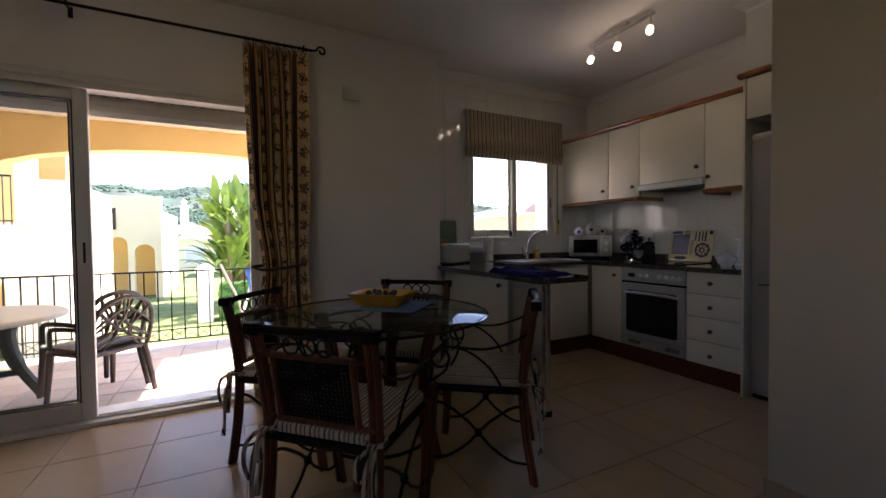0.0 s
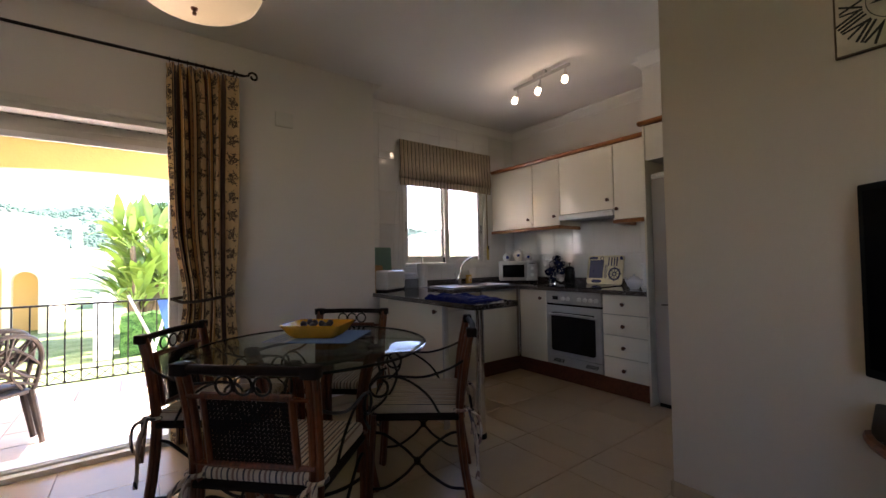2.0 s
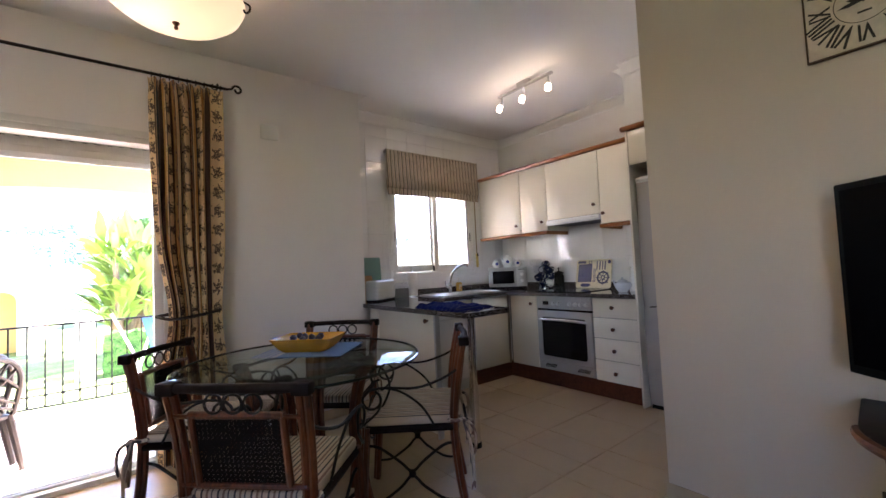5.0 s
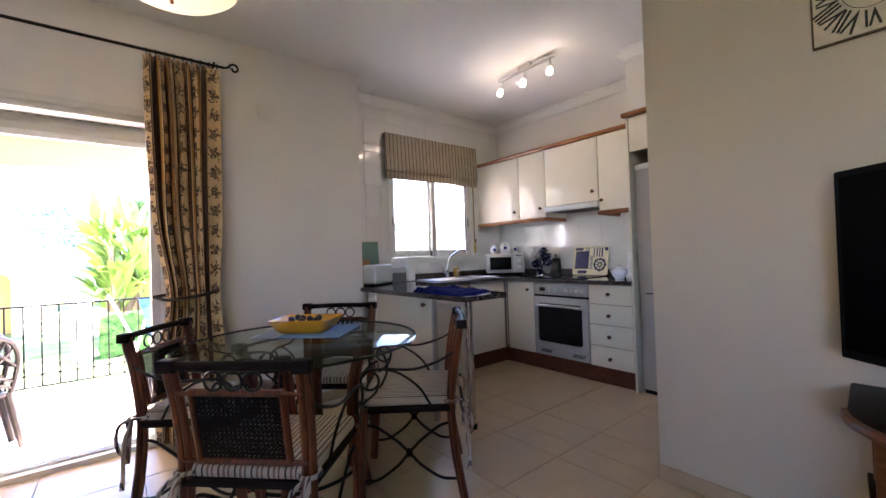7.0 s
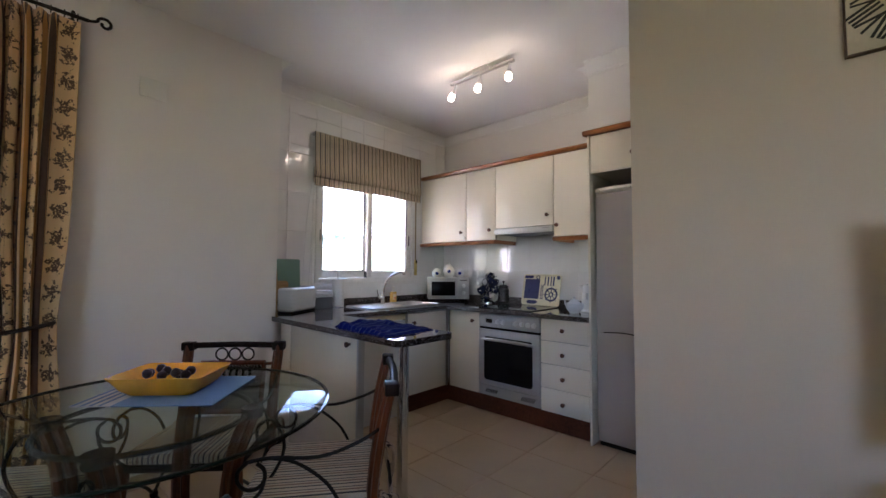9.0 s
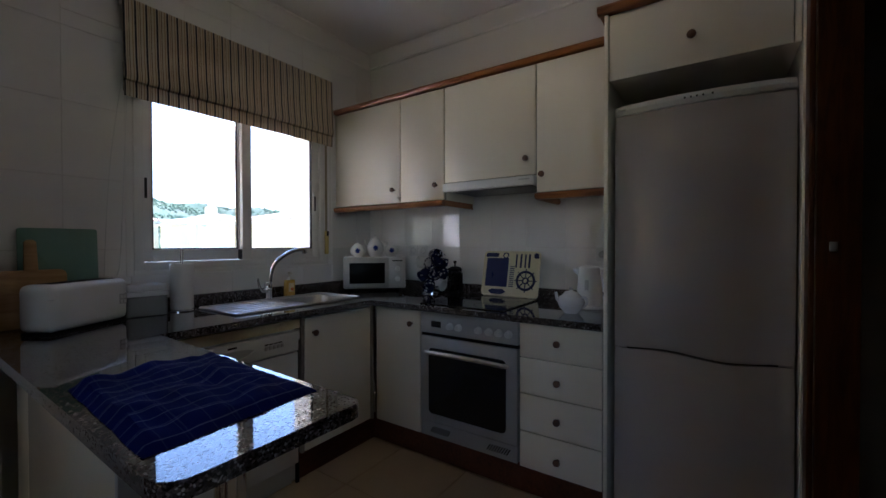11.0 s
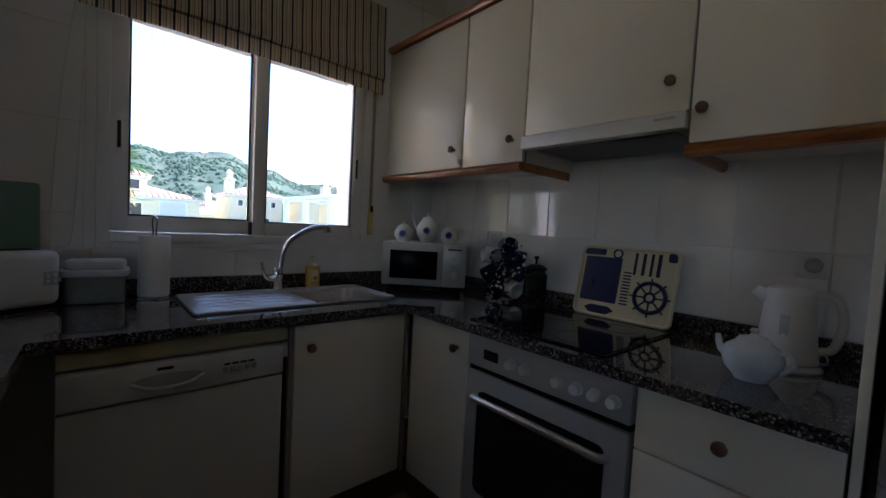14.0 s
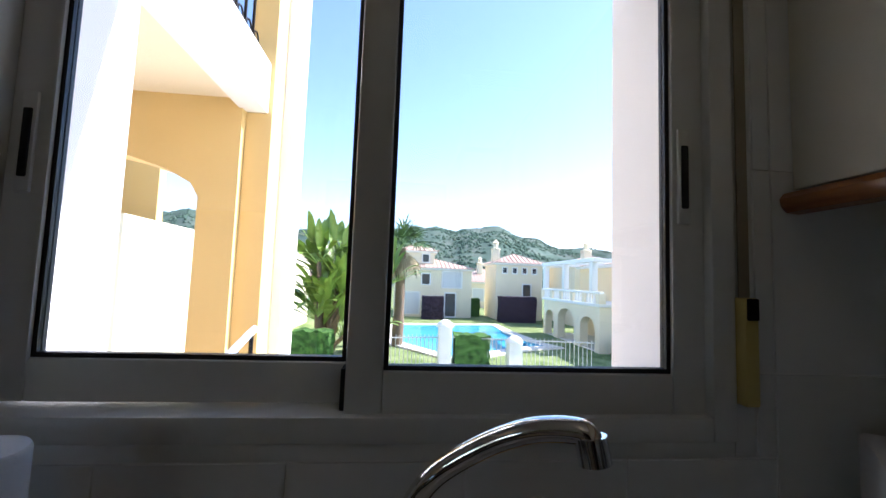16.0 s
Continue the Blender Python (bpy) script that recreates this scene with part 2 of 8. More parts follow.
PANE = glass("window_pane")
WHITE = mat("white_plastic", (0.70, 0.70, 0.69), 0.3, vary=0.02, scale=4, bump=0.0)
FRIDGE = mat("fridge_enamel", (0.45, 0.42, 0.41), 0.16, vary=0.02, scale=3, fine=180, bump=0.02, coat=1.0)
STEEL = mat("brushed_steel", (0.58, 0.57, 0.56), 0.34, 1.0, vary=0.06, scale=8, fine=120, bump=0.03)
CHROME = mat("chrome", (0.78, 0.78, 0.78), 0.07, 1.0, vary=0.02, bump=0.0, rough_vary=0.04)
SILVER = mat("silver_grey_plastic", (0.48, 0.48, 0.48), 0.35, 0.3, vary=0.03, scale=5)
BLACK = mat("black_gloss", (0.010, 0.010, 0.012), 0.08, vary=0.1, bump=0.0, rough_vary=0.03)
DARK = mat("black_satin", (0.010, 0.009, 0.009), 0.55, vary=0.15, spec=0.12)
IRON = mat("wrought_iron", (0.016, 0.013, 0.012), 0.45, 0.2, spec=0.25, vary=0.2, scale=20, fine=90, bump=0.2)
YELLOW = mat("yellow_stucco", (0.72, 0.50, 0.20), 0.85, vary=0.05, scale=1.5, fine=45, bump=0.25, dist=0.006)
PALEY = mat("pale_cream_stucco", (0.80, 0.70, 0.50), 0.85, vary=0.05, scale=1.5, fine=45, bump=0.25, dist=0.006)
STUCCO = mat("white_stucco", (0.80, 0.78, 0.73), 0.85, vary=0.04, scale=1.5, fine=45, bump=0.2, dist=0.006)

# ---- plan in metres ----
XR = 4.02      # range wall
YW = 3.84      # kitchen window wall, inner face
YO = 4.16      # its outer face
YD = 3.45      # dining wall, inner face
YDO = 3.73     # its outer face
XC = 1.86      # corner of the dining wall
XB = 2.30      # wall with the clock
YB = 1.20      # wall with the inner door
HC = 2.74      # ceiling
XL, YS = -3.4, -5.0   # closing walls

# ---- rooms ----
SHELL = 2.9
DX0, DX1, DZ1 = -2.80, 0.42, 2.10      # terrace door opening, widened on its unseen side to admit more light
WX0, WX1, WZ0, WZ1 = 2.40, 3.51, 1.115, 2.22   # kitchen window opening
IX0, IX1, IZ1 = 2.42, 3.28, 2.06      # inner door opening


def wall_with_hole(a0, a1, h0, h1, s0, s1, z0, z1, top, along):
    """A wall from a0 to a1 with one opening, h0 to h1 and z0 to z1, s0 to s1 thick."""
    pieces = [(a0, h0, 0, top), (h1, a1, 0, top), (h0, h1, z1, top)] + ([(h0, h1, 0, z0)] if z0 > 0 else [])
    if along == "x":
        return merged(*[box(p, q, s0, s1, u, v) for p, q, u, v in pieces])
    return merged(*[box(s0, s1, p, q, u, v) for p, q, u, v in pieces])


setting("wall_dining", wall_with_hole(XL - 0.2, XC, DX0, DX1, YD, YDO, 0, DZ1, SHELL, "x"), WALL, "white painted wall with the terrace door", "wall")
setting("wall_dining_return", box(XC - 0.2, XC, YDO, YO, 0, SHELL), WALL, "white painted return wall beside the kitchen", "wall")
setting("wall_kitchen_window", wall_with_hole(XC, XR, WX0, WX1, YW, YO, WZ0, WZ1, SHELL, "x"), WALL, "white kitchen wall with a sliding window", "wall")
setting("wall_range", box(XR, XR + 0.2, 0.0, YO, 0, SHELL), WALL, "white painted kitchen wall behind the cabinets", "wall")
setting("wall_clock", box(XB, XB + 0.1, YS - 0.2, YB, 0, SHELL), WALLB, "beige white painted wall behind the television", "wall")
setting("wall_inner_door", wall_with_hole(XB + 0.1, XR, IX0, IX1, YB - 0.1, YB, 0, IZ1, SHELL, "x"), WALL, "white painted wall with a wooden doorway", "wall")
# Unseen opening added in this wall to let more light onto the clock wall.
setting("wall_west", wall_with_hole(YS - 0.2, YD, -2.25, -0.75, XL - 0.2, XL, 1.25, 2.2, SHELL, "y"), WALLB, "beige closing wall with an added opening for light", "wall")
# Darker beige on the two unseen closing walls cuts bounced light.
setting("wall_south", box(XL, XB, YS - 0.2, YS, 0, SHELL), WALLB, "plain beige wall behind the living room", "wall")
# Near-black colour stands in for the unlit darkness behind the doorway.
setting("wall_utility", box(XB + 0.1, XR, 0.55, 0.65, 0, SHELL), mat("unlit_room_dark", (0.018, 0.009, 0.006), 0.7, spec=0.1), "utility room wall with the unlit dark painted on", "wall")
setting("ceiling", merged(box(XL, XB, YS, YD, HC, HC + 0.12), box(XB, XR, YB, YW, HC, HC + 0.12), box(XC, XB, YD, YW, HC, HC + 0.12), box(XB + 0.1, XR, 0.65, YB - 0.1, HC, HC + 0.12)), CEIL, "smooth white plastered ceiling", "ceiling")
setting("roof_slab", box(XL - 0.2, XR + 0.2, YS - 0.2, YO, SHELL, SHELL + 0.2), WALL, "concrete slab above the rooms", "roof")

# cove mouldings
COVE = [(0, 0), (0, -0.085), (0.010, -0.085), (0.010, -0.070), (0.024, -0.060), (0.040, -0.040), (0.060, -0.022), (0.072, -0.012), (0.085, -0.010), (0.085, 0)]


def cove(a, b, inward):
    """A moulding under the ceiling from a to b; inward points into the room."""
    verts, n = [], len(COVE)
    for p in (a, b):
        for u, v in COVE:
            verts.append((p[0] + inward[0] * u, p[1] + inward[1] * u, HC + v - 0.001))
    faces = [(i, (i + 1) % n, n + (i + 1) % n, n + i) for i in range(n)] + [tuple(range(n)), tuple(range(n, 2 * n))]
    bm = raw(verts, faces)
    bmesh.ops.recalc_face_normals(bm, faces=bm.faces[:])
    return bm


setting("trim_cove", merged(cove((XC, YW), (XR, YW), (0, -1)), cove((XR, YW), (XR, YB), (-1, 0)), cove((XC, YD), (XC, YW), (1, 0))), CEIL, "white plaster cove moulding", "moulding")

# floor: a bed of grout, its tiles at the end of the file
floor = setting("floor", merged(box(XL, XB, YS, YD, -0.2, -0.008), box(XB, XR, YB, YW, -0.2, -0.008), box(XC, XB, YD, YW, -0.2, -0.008), box(XB, XR, 0, YB, -0.2, -0.008)), FGROUT, "beige ceramic tiled floor", "floor")
setting("baseboard", merged(box(XB - 0.012, XB, YS, YB - 0.0, 0, 0.075, 0.003), box(XB - 0.012, 2.36, YB, YB + 0.012, 0, 0.075, 0.003), box(0.50, XC, YD - 0.012, YD, 0, 0.075, 0.003), box(XL, DX0 - 0.08, YD - 0.012, YD, 0, 0.075, 0.003)), FLOORT, "beige ceramic skirting", "baseboard")

# ---- kitchen window ----
win = tagged(thing("window_1", (2.95, YW, WZ0), "white aluminium sliding window, closed, above the sink", "window"), kind="structure")
part("window_frame", merged(box(2.372, 2.412, 3.828, 3.93, 1.10, 2.25, 0.004), box(3.500, 3.540, 3.828, 3.93, 1.10, 2.25, 0.004), box(2.412, 3.500, 3.828, 3.93, 1.10, 1.138, 0.004), box(2.412, 3.500, 3.828, 3.93, 2.20, 2.25, 0.004),
     box(2.340, 2.372, 3.834, 3.85, 1.075, 2.27, 0.003), box(3.540, 3.575, 3.834, 3.85, 1.075, 2.27, 0.003), box(2.372, 3.540, 3.834, 3.85, 1.075, 1.10, 0.003)), ALU, win)


def sash(x0, x1, gx0, gx1, y0, y1, z0, gz0, name):
    fr = part(name, merged(box(x0, gx0, y0, y1, z0, 2.20, 0.004), box(gx1, x1, y0, y1, z0, 2.20, 0.004), box(gx0, gx1, y0, y1, z0, gz0, 0.004), box(gx0, gx1, y0, y1, 2.14, 2.20, 0.004)), ALU, win)
    g = 0.007
    ym = (y0 + y1) / 2
    part("gasket", merged(box(gx0, gx0 + g, ym - 0.009, ym + 0.009, gz0, 2.14), box(gx1 - g, gx1, ym - 0.009, ym + 0.009, gz0, 2.14), box(gx0 + g, gx1 - g, ym - 0.009, ym + 0.009, gz0, gz0 + g)), RUBBER, fr, "black rubber gasket")
    pane = part("pane", box(gx0 + g, gx1 - g, ym - 0.002, ym + 0.002, gz0 + g, 2.14), PANE, fr)
    pane.visible_shadow = False
    return fr


sl = sash(2.412, 2.985, 2.471, 2.927, 3.884, 3.916, 1.140, 1.203, "sash")
sr = sash(2.932, 3.500, 2.987, 3.444, 3.844, 3.876, 1.128, 1.199, "sash")
part("latch", merged(box(2.430, 2.452, 3.879, 3.886, 1.445, 1.60, 0.003), box(3.452, 3.474, 3.839, 3.846, 1.44, 1.60, 0.003)), ALU, sl)
part("latch_slot", merged(box(2.435, 2.447, 3.876, 3.881, 1.468, 1.573, 0.002), box(3.457, 3.469, 3.836, 3.841, 1.466, 1.571, 0.002)), RUBBER, sl, "black finger slot")
part("end_stop", box(2.925, 2.934, 3.85, 3.915, 1.14, 1.20), RUBBER, sl, "black end stop")
strap = thing("shutter_strap", (3.557, YW, 1.14), "beige roller shutter strap on a yellowed plastic box", "shutter strap")
part("strap_box", box(3.541, 3.565, 3.812, 3.84, 1.158, 1.325, 0.004), mat("yellowed_plastic", (0.62, 0.48, 0.15), 0.4, vary=0.06), strap)
part("strap", box(3.544, 3.562, 3.826, 3.829, 1.325, 2.28), mat("strap_webbing", (0.33, 0.28, 0.20), 0.8, vary=0.15, fine=250, bump=0.3), strap)
part("strap_slot", box(3.544, 3.562, 3.808, 3.814, 1.290, 1.324, 0.002), DARK, strap)


wsh = thing("roller_shutter", (2.955, 4.08, 2.03), "white roller shutter raised outside the kitchen window", "shutter")
part("bottom_rail", box(2.404, 3.506, 4.070, 4.086, 2.030, 2.062, 0.003), ALU, wsh)
for k in range(4):
    part("slat", box(2.404, 3.506, 4.073, 4.083, 2.0625 + k * 0.040, 2.102 + k * 0.040, 0.003), ALU, wsh)


def stripes(name, period, bands, axis="X", uv=False, rough=0.85, weave=700.0, sheen=0.2, sheer=0.0):
    """Cloth with woven stripes: bands of (start, colour) within one period in metres."""
    m = bpy.data.materials.new(name)
    m.use_nodes = True
    t = m.node_tree
    b = t.nodes["Principled BSDF"]
    co, sep = t.nodes.new("ShaderNodeTexCoord"), t.nodes.new("ShaderNodeSeparateXYZ")
    t.links.new(co.outputs["UV" if uv else "Object"], sep.inputs[0])
    dv, fr = t.nodes.new("ShaderNodeMath"), t.nodes.new("ShaderNodeMath")
    dv.operation, fr.operation = "DIVIDE", "FRACT"
    dv.inputs[1].default_value = period
    t.links.new(sep.outputs[axis], dv.inputs[0])
    t.links.new(dv.outputs[0], fr.inputs[0])
    ramp = t.nodes.new("ShaderNodeValToRGB")
    ramp.color_ramp.interpolation = "CONSTANT"
    e = ramp.color_ramp.elements
    e.remove(e[1])
    e[0].position, e[0].color = 0, (*bands[0][1], 1)
    for p, c in bands[1:]:
        e.new(p).color = (*c, 1)
    t.links.new(fr.outputs[0], ramp.inputs[0])
    n = t.nodes.new("ShaderNodeTexNoise")
    n.inputs["Scale"].default_value, n.inputs["Detail"].default_value = 14, 6
    t.links.new(co.outputs["Object"], n.inputs["Vector"])
    mr = t.nodes.new("ShaderNodeMapRange")
    mr.inputs["To Min"].default_value, mr.inputs["To Max"].default_value = 0.82, 1.15
    t.links.new(n.outputs[0], mr.inputs["Value"])
    hsv = t.nodes.new("ShaderNodeHueSaturation")
    t.links.new(ramp.outputs[0], hsv.inputs["Color"])
    t.links.new(mr.outputs[0], hsv.inputs["Value"])
    t.links.new(hsv.outputs[0], b.inputs["Base Color"])
    b.inputs["Roughness"].default_value, b.inputs["Sheen Weight"].default_value = rough, sheen
    n2, bp = t.nodes.new("ShaderNodeTexNoise"), t.nodes.new("ShaderNodeBump")
    n2.inputs["Scale"].default_value = weave
    t.links.new(co.outputs["Object"], n2.inputs["Vector"])
    bp.inputs["Strength"].default_value, bp.inputs["Distance"].default_value = 0.25, 0.001
    t.links.new(n2.outputs[0], bp.inputs["Height"])
    t.links.new(bp.outputs[0], b.inputs["Normal"])
    if sheer:
        tl, mx = t.nodes.new("ShaderNodeBsdfTranslucent"), t.nodes.new("ShaderNodeMixShader")
        mx.inputs[0].default_value = sheer
        t.links.new(hsv.outputs[0], tl.inputs["Color"])
        t.links.new(b.outputs[0], mx.inputs[1])
        t.links.new(tl.outputs[0], mx.inputs[2])
        t.links.new(mx.outputs[0], t.nodes["Material Output"].inputs[0])
    return m


NAVY, SAND, CRM, BROWN = (0.022, 0.024, 0.042), (0.46, 0.33, 0.20), (0.68, 0.59, 0.47), (0.14, 0.07, 0.04)
BLINDM = stripes("blind_ticking", 0.046, [(0, CRM), (0.16, SAND), (0.26, CRM), (0.38, NAVY), (0.56, CRM), (0.70, SAND), (0.76, CRM), (0.87, BROWN), (0.93, CRM)], sheer=0.35)
blind = thing("roman_blind", (2.945, 3.80, 2.40), "striped cream and navy cloth roman blind, half raised", "blind")


def blind_sheet(profile, x0, x1, thick, n=60):
    """Cloth with a profile of (y, z), hanging a little unevenly."""
    rows, m = [], len(profile)
    for i in range(n + 1):
        x = x0 + (x1 - x0) * i / n
        w = [0.006 * math.sin(x * 9.0) + 0.004 * math.sin(x * 23 + 1), 0.004 * math.sin(x * 6.1 + 2)]
        rows.append([(x, y + w[0] * (k / m), z + w[1] * (k / m)) for k, (y, z) in enumerate(profile)])
    verts = [v for r in rows for v in r] + [(v[0], v[1] + thick, v[2]) for r in rows for v in r]
    N = (n + 1) * m
    faces = []
    for i in range(n):
        for k in range(m - 1):
            a = i * m + k
            faces += [(a, a + 1, a + m + 1, a + m), (N + a, N + a + m, N + a + m + 1, N + a + 1)]
    for i in range(n):
        a, b2 = i * m, i * m + m - 1
        faces += [(a, a + m, N + a + m, N + a), (b2, N + b2, N + b2 + m, b2 + m)]
    for k in range(m - 1):
        a, c = k, n * m + k
        faces += [(a, N + a, N + a + 1, a + 1), (c, c + 1, N + c + 1, N + c)]
    bm = raw(verts, faces)
    bmesh.ops.recalc_face_normals(bm, faces=bm.faces[:])
    return bm


part("headrail", box(2.322, 3.572, 3.785, 3.838, 2.375, 2.405, 0.003), WHITE, blind)
part("cloth", blind_sheet([(3.778, 2.405), (3.774, 2.33), (3.770, 2.22), (3.765, 2.12), (3.758, 2.06), (3.755, 2.035), (3.760, 2.015), (3.775, 2.010)], 2.318, 3.575, 0.004), BLINDM, blind)
part("lower_fold", blind_sheet([(3.790, 2.03), (3.776, 2.02), (3.770, 2.00), (3.768, 1.965), (3.770, 1.938)], 2.322, 3.571, 0.004), BLINDM, blind)
part("back_fold", blind_sheet([(3.800, 2.10), (3.800, 2.02), (3.798, 1.965)], 2.326, 3.567, 0.004, 20), BLINDM, blind)
part("cord", tube(smooth_line([(2.345, 3.80, 2.05), (2.33, 3.815, 1.6), (2.31, 3.815, 1.15), (2.285, 3.812, 1.07), (2.262, 3.812, 1.06), (2.25, 3.815, 1.10), (2.275, 3.815, 1.6), (2.325, 3.805, 2.05)]), 0.0018, 5), WHITE, blind)

# ---- worktop and fixed units ----


def rounded(points, radii, n=6):
    """An outline with rounded corners."""
    out, m = [], len(points)
    for i, p in enumerate(points):
        r = radii.get(i, 0)
        if not r:
            out.append(p)
            continue
        P, A, B = Vector(p), Vector(points[i - 1]), Vector(points[(i + 1) % m])
        u, v = (A - P).normalized(), (B - P).normalized()
        s, e = P + u * r, P + v * r
        for k in range(n + 1):
            t = k / n
            q = s * (1 - t) ** 2 + P * 2 * t * (1 - t) + e * t * t
            out.append((q.x, q.y))
    return out


WT0, WT = 0.858, 0.890
left_run = rounded([(1.815, 2.085), (2.205, 2.085), (2.235, 3.195), (3.03, 3.195), (3.03, YW), (XC, YW), (XC, YD), (1.835, YD)], {0: 0.06, 1: 0.035, 2: 0.012})
worktop = thing("worktop", (2.9, 3.5, WT0), "polished grey-brown granite worktop with a breakfast peninsula", "worktop")
part("slab", merged(slab(left_run, WT0, WT), box(3.03, 3.36, 3.195, 3.35, WT0, WT), box(3.03, 3.36, 3.665, YW, WT0, WT), slab(rounded([(3.36, 1.857), (XR, 1.857), (XR, YW), (3.36, YW)], {}), WT0, WT)), GRANITE, worktop)
part("upstand", merged(box(XC + 0.01, XR - 0.022, YW - 0.02, YW - 0.002, WT, 0.953, 0.003), box(XR - 0.022, XR - 0.002, 1.86, YW - 0.002, WT, 0.953, 0.003)), GRANITE, worktop)

leg = thing("support_pole", (2.01, 2.27, 0), "round chrome support pole under the peninsula", "pole")
part("tube", tube([(2.01, 2.27, 0.03), (2.01, 2.27, 0.855)], 0.030, 24), CHROME, leg)
part("foot", lathe([(0.0, 0), (0.036, 0), (0.036, 0.028), (0.031, 0.032), (0, 0.032)], 24, (2.01, 2.27, 0)), DARK, leg, "black plastic foot")
part("plate", lathe([(0.0, 0.845), (0.045, 0.845), (0.045, 0.857), (0, 0.857)], 24, (2.01, 2.27, 0)), CHROME, leg)


def knob(parent, at, way):
    """A turned wooden knob; way is the side it faces."""
    bm = lathe([(0.0, 0), (0.008, 0), (0.007, 0.010), (0.013, 0.016), (0.0165, 0.022), (0.0155, 0.029), (0.009, 0.033), (0, 0.034)], 18)
    rot = Vector(way).to_track_quat("Z", "Y").to_matrix().to_4x4()
    return part("knob", moved(bm, Matrix.Translation(at) @ rot), KNOBW, parent, "turned brown wooden knob")


def base_front(name, y0, y1, z0, z1, label, knobs, group="base units"):
    u = thing(name, (3.70, (y0 + y1) / 2, 0.15), label, "kitchen cabinet", group)
    part("body", box(3.422, XR - 0.003, y0 + 0.001, y1 - 0.001, 0.15, 0.856), EDGE, u)
    return u


FX = 3.40
corner = base_front("base_cabinet", 2.846, 3.215, 0.15, 0.85, "cream laminate corner base cabinet with one door", 1)
d = part("door", box(FX, FX + 0.019, 2.849, 3.185, 0.155, 0.848, 0.003), CREAM, corner)
knob(d, (FX, 2.905, 0.774), (-1, 0, 0))
chest = base_front("drawer_cabinet", 1.858, 2.244, 0.15, 0.85, "cream laminate base cabinet with four drawers", 4)
for z0, z1, zk in ((0.686, 0.848, 0.773), (0.512, 0.682, 0.593), (0.331, 0.508, 0.416), (0.153, 0.327, 0.232)):
    d = part("drawer", box(FX, FX + 0.019, 1.860, 2.241, z0, z1, 0.003), CREAM, chest)
    knob(d, (FX, 2.053, zk), (-1, 0, 0))
sinku = thing("base_cabinet", (3.14, 3.5, 0.15), "cream laminate sink cabinet with one door", "kitchen cabinet", "base units")
part("body", merged(box(2.885, 2.897, 3.24, YW - 0.003, 0.15, 0.856), box(2.897, 3.40, YW - 0.02, YW - 0.003, 0.15, 0.7), box(2.897, 3.40, 3.24, YW - 0.02, 0.15, 0.165)), EDGE, sinku)
d = part("door", box(2.902, 3.378, 3.215, 3.234, 0.155, 0.846, 0.003), CREAM, sinku)
knob(d, (2.955, 3.215, 0.765), (0, -1, 0))
FILL = mat("grey_brown_filler", (0.30, 0.26, 0.22), 0.5)
part("filler", box(3.382, 3.398, 3.205, 3.222, 0.15, 0.856, 0.002), FILL, sinku)
part("filler", box(2.882, 2.899, 3.217, 3.238, 0.15, 0.856, 0.002), FILL, sinku)
plinth = setting("trim_plinth", merged(box(3.455, 3.47, 1.857, 3.275, 0, 0.15), box(2.885, 3.455, 3.26, 3.275, 0, 0.15)), KICKW, "mahogany coloured plinth under the base cabinets", "plinth")

# peninsula panel
pen = thing("peninsula_cabinet", (1.91, 3.0, 0), "cream laminate peninsula panel with one door", "kitchen cabinet", "base units")
part("side_panel", merged(box(1.900, 1.918, 3.305, YD - 0.002, 0.02, 0.856, 0.002), box(1.918, 1.935, 2.53, 3.44, 0.02, 0.856)), CREAM, pen)
d = part("door", box(1.900, 1.916, 2.530, 3.298, 0.06, 0.842, 0.003), CREAM, pen)
knob(d, (1.900, 2.60, 0.80), (-1, 0, 0))
part("edge_strip", box(1.896, 1.937, 2.510, 2.528, 0.0, 0.856, 0.002), SILVER, pen, "dull metal edge strip")

# dishwasher
dw = thing("dishwasher", (2.57, 3.5, 0), "white freestanding dishwasher under the worktop", "dishwasher")
part("body", box(2.290, 2.860, 3.245, YW - 0.03, 0.02, 0.845), WHITE, dw)
part("door", box(2.287, 2.862, 3.215, 3.245, 0.115, 0.685, 0.006), WHITE, dw)
cp = part("control_panel", box(2.287, 2.862, 3.208, 3.245, 0.690, 0.790, 0.008), WHITE, dw)
part("handle_recess", moved(lathe([(0, 0), (0.09, 0), (0.092, 0.004), (0, 0.004)], 28), Matrix.Translation((2.53, 3.2085, 0.738)) @ Matrix.Rotation(radians(90), 4, "X") @ Matrix.Diagonal((1, 0.22, 1, 1))), SILVER, cp, "grey handle recess")
part("handle_lip", tube(smooth_line([(2.44, 3.205, 0.738), (2.48, 3.198, 0.722), (2.53, 3.196, 0.718), (2.58, 3.198, 0.722), (2.62, 3.205, 0.738)]), 0.006, 8), WHITE, cp)
for k in range(5):
    part("button", box(2.672 + k * 0.021, 2.688 + k * 0.021, 3.203, 3.209, 0.728, 0.746, 0.003), SILVER, cp)
for k in range(4):
    part("vent_slot", box(2.674 + k * 0.024, 2.692 + k * 0.024, 3.2055, 3.209, 0.752, 0.757), DARK, cp)
part("badge", box(2.50, 2.54, 3.2055, 3.209, 0.768, 0.776), DARK, cp)
part("filler_strip", box(2.287, 2.880, 3.225, 3.245, 0.800, 0.846, 0.003), mat("aged_cream_strip", (0.66, 0.55, 0.33), 0.4), dw, "yellowed cream filler strip")
part("plinth", box(2.30, 2.85, 3.26, 3.275, 0.0, 0.115), WHITE, dw)
part("pipe", tube([(2.873, 3.245, 0.0), (2.873, 3.245, 0.78)], 0.011, 10), DARK, dw, "black drain pipe")
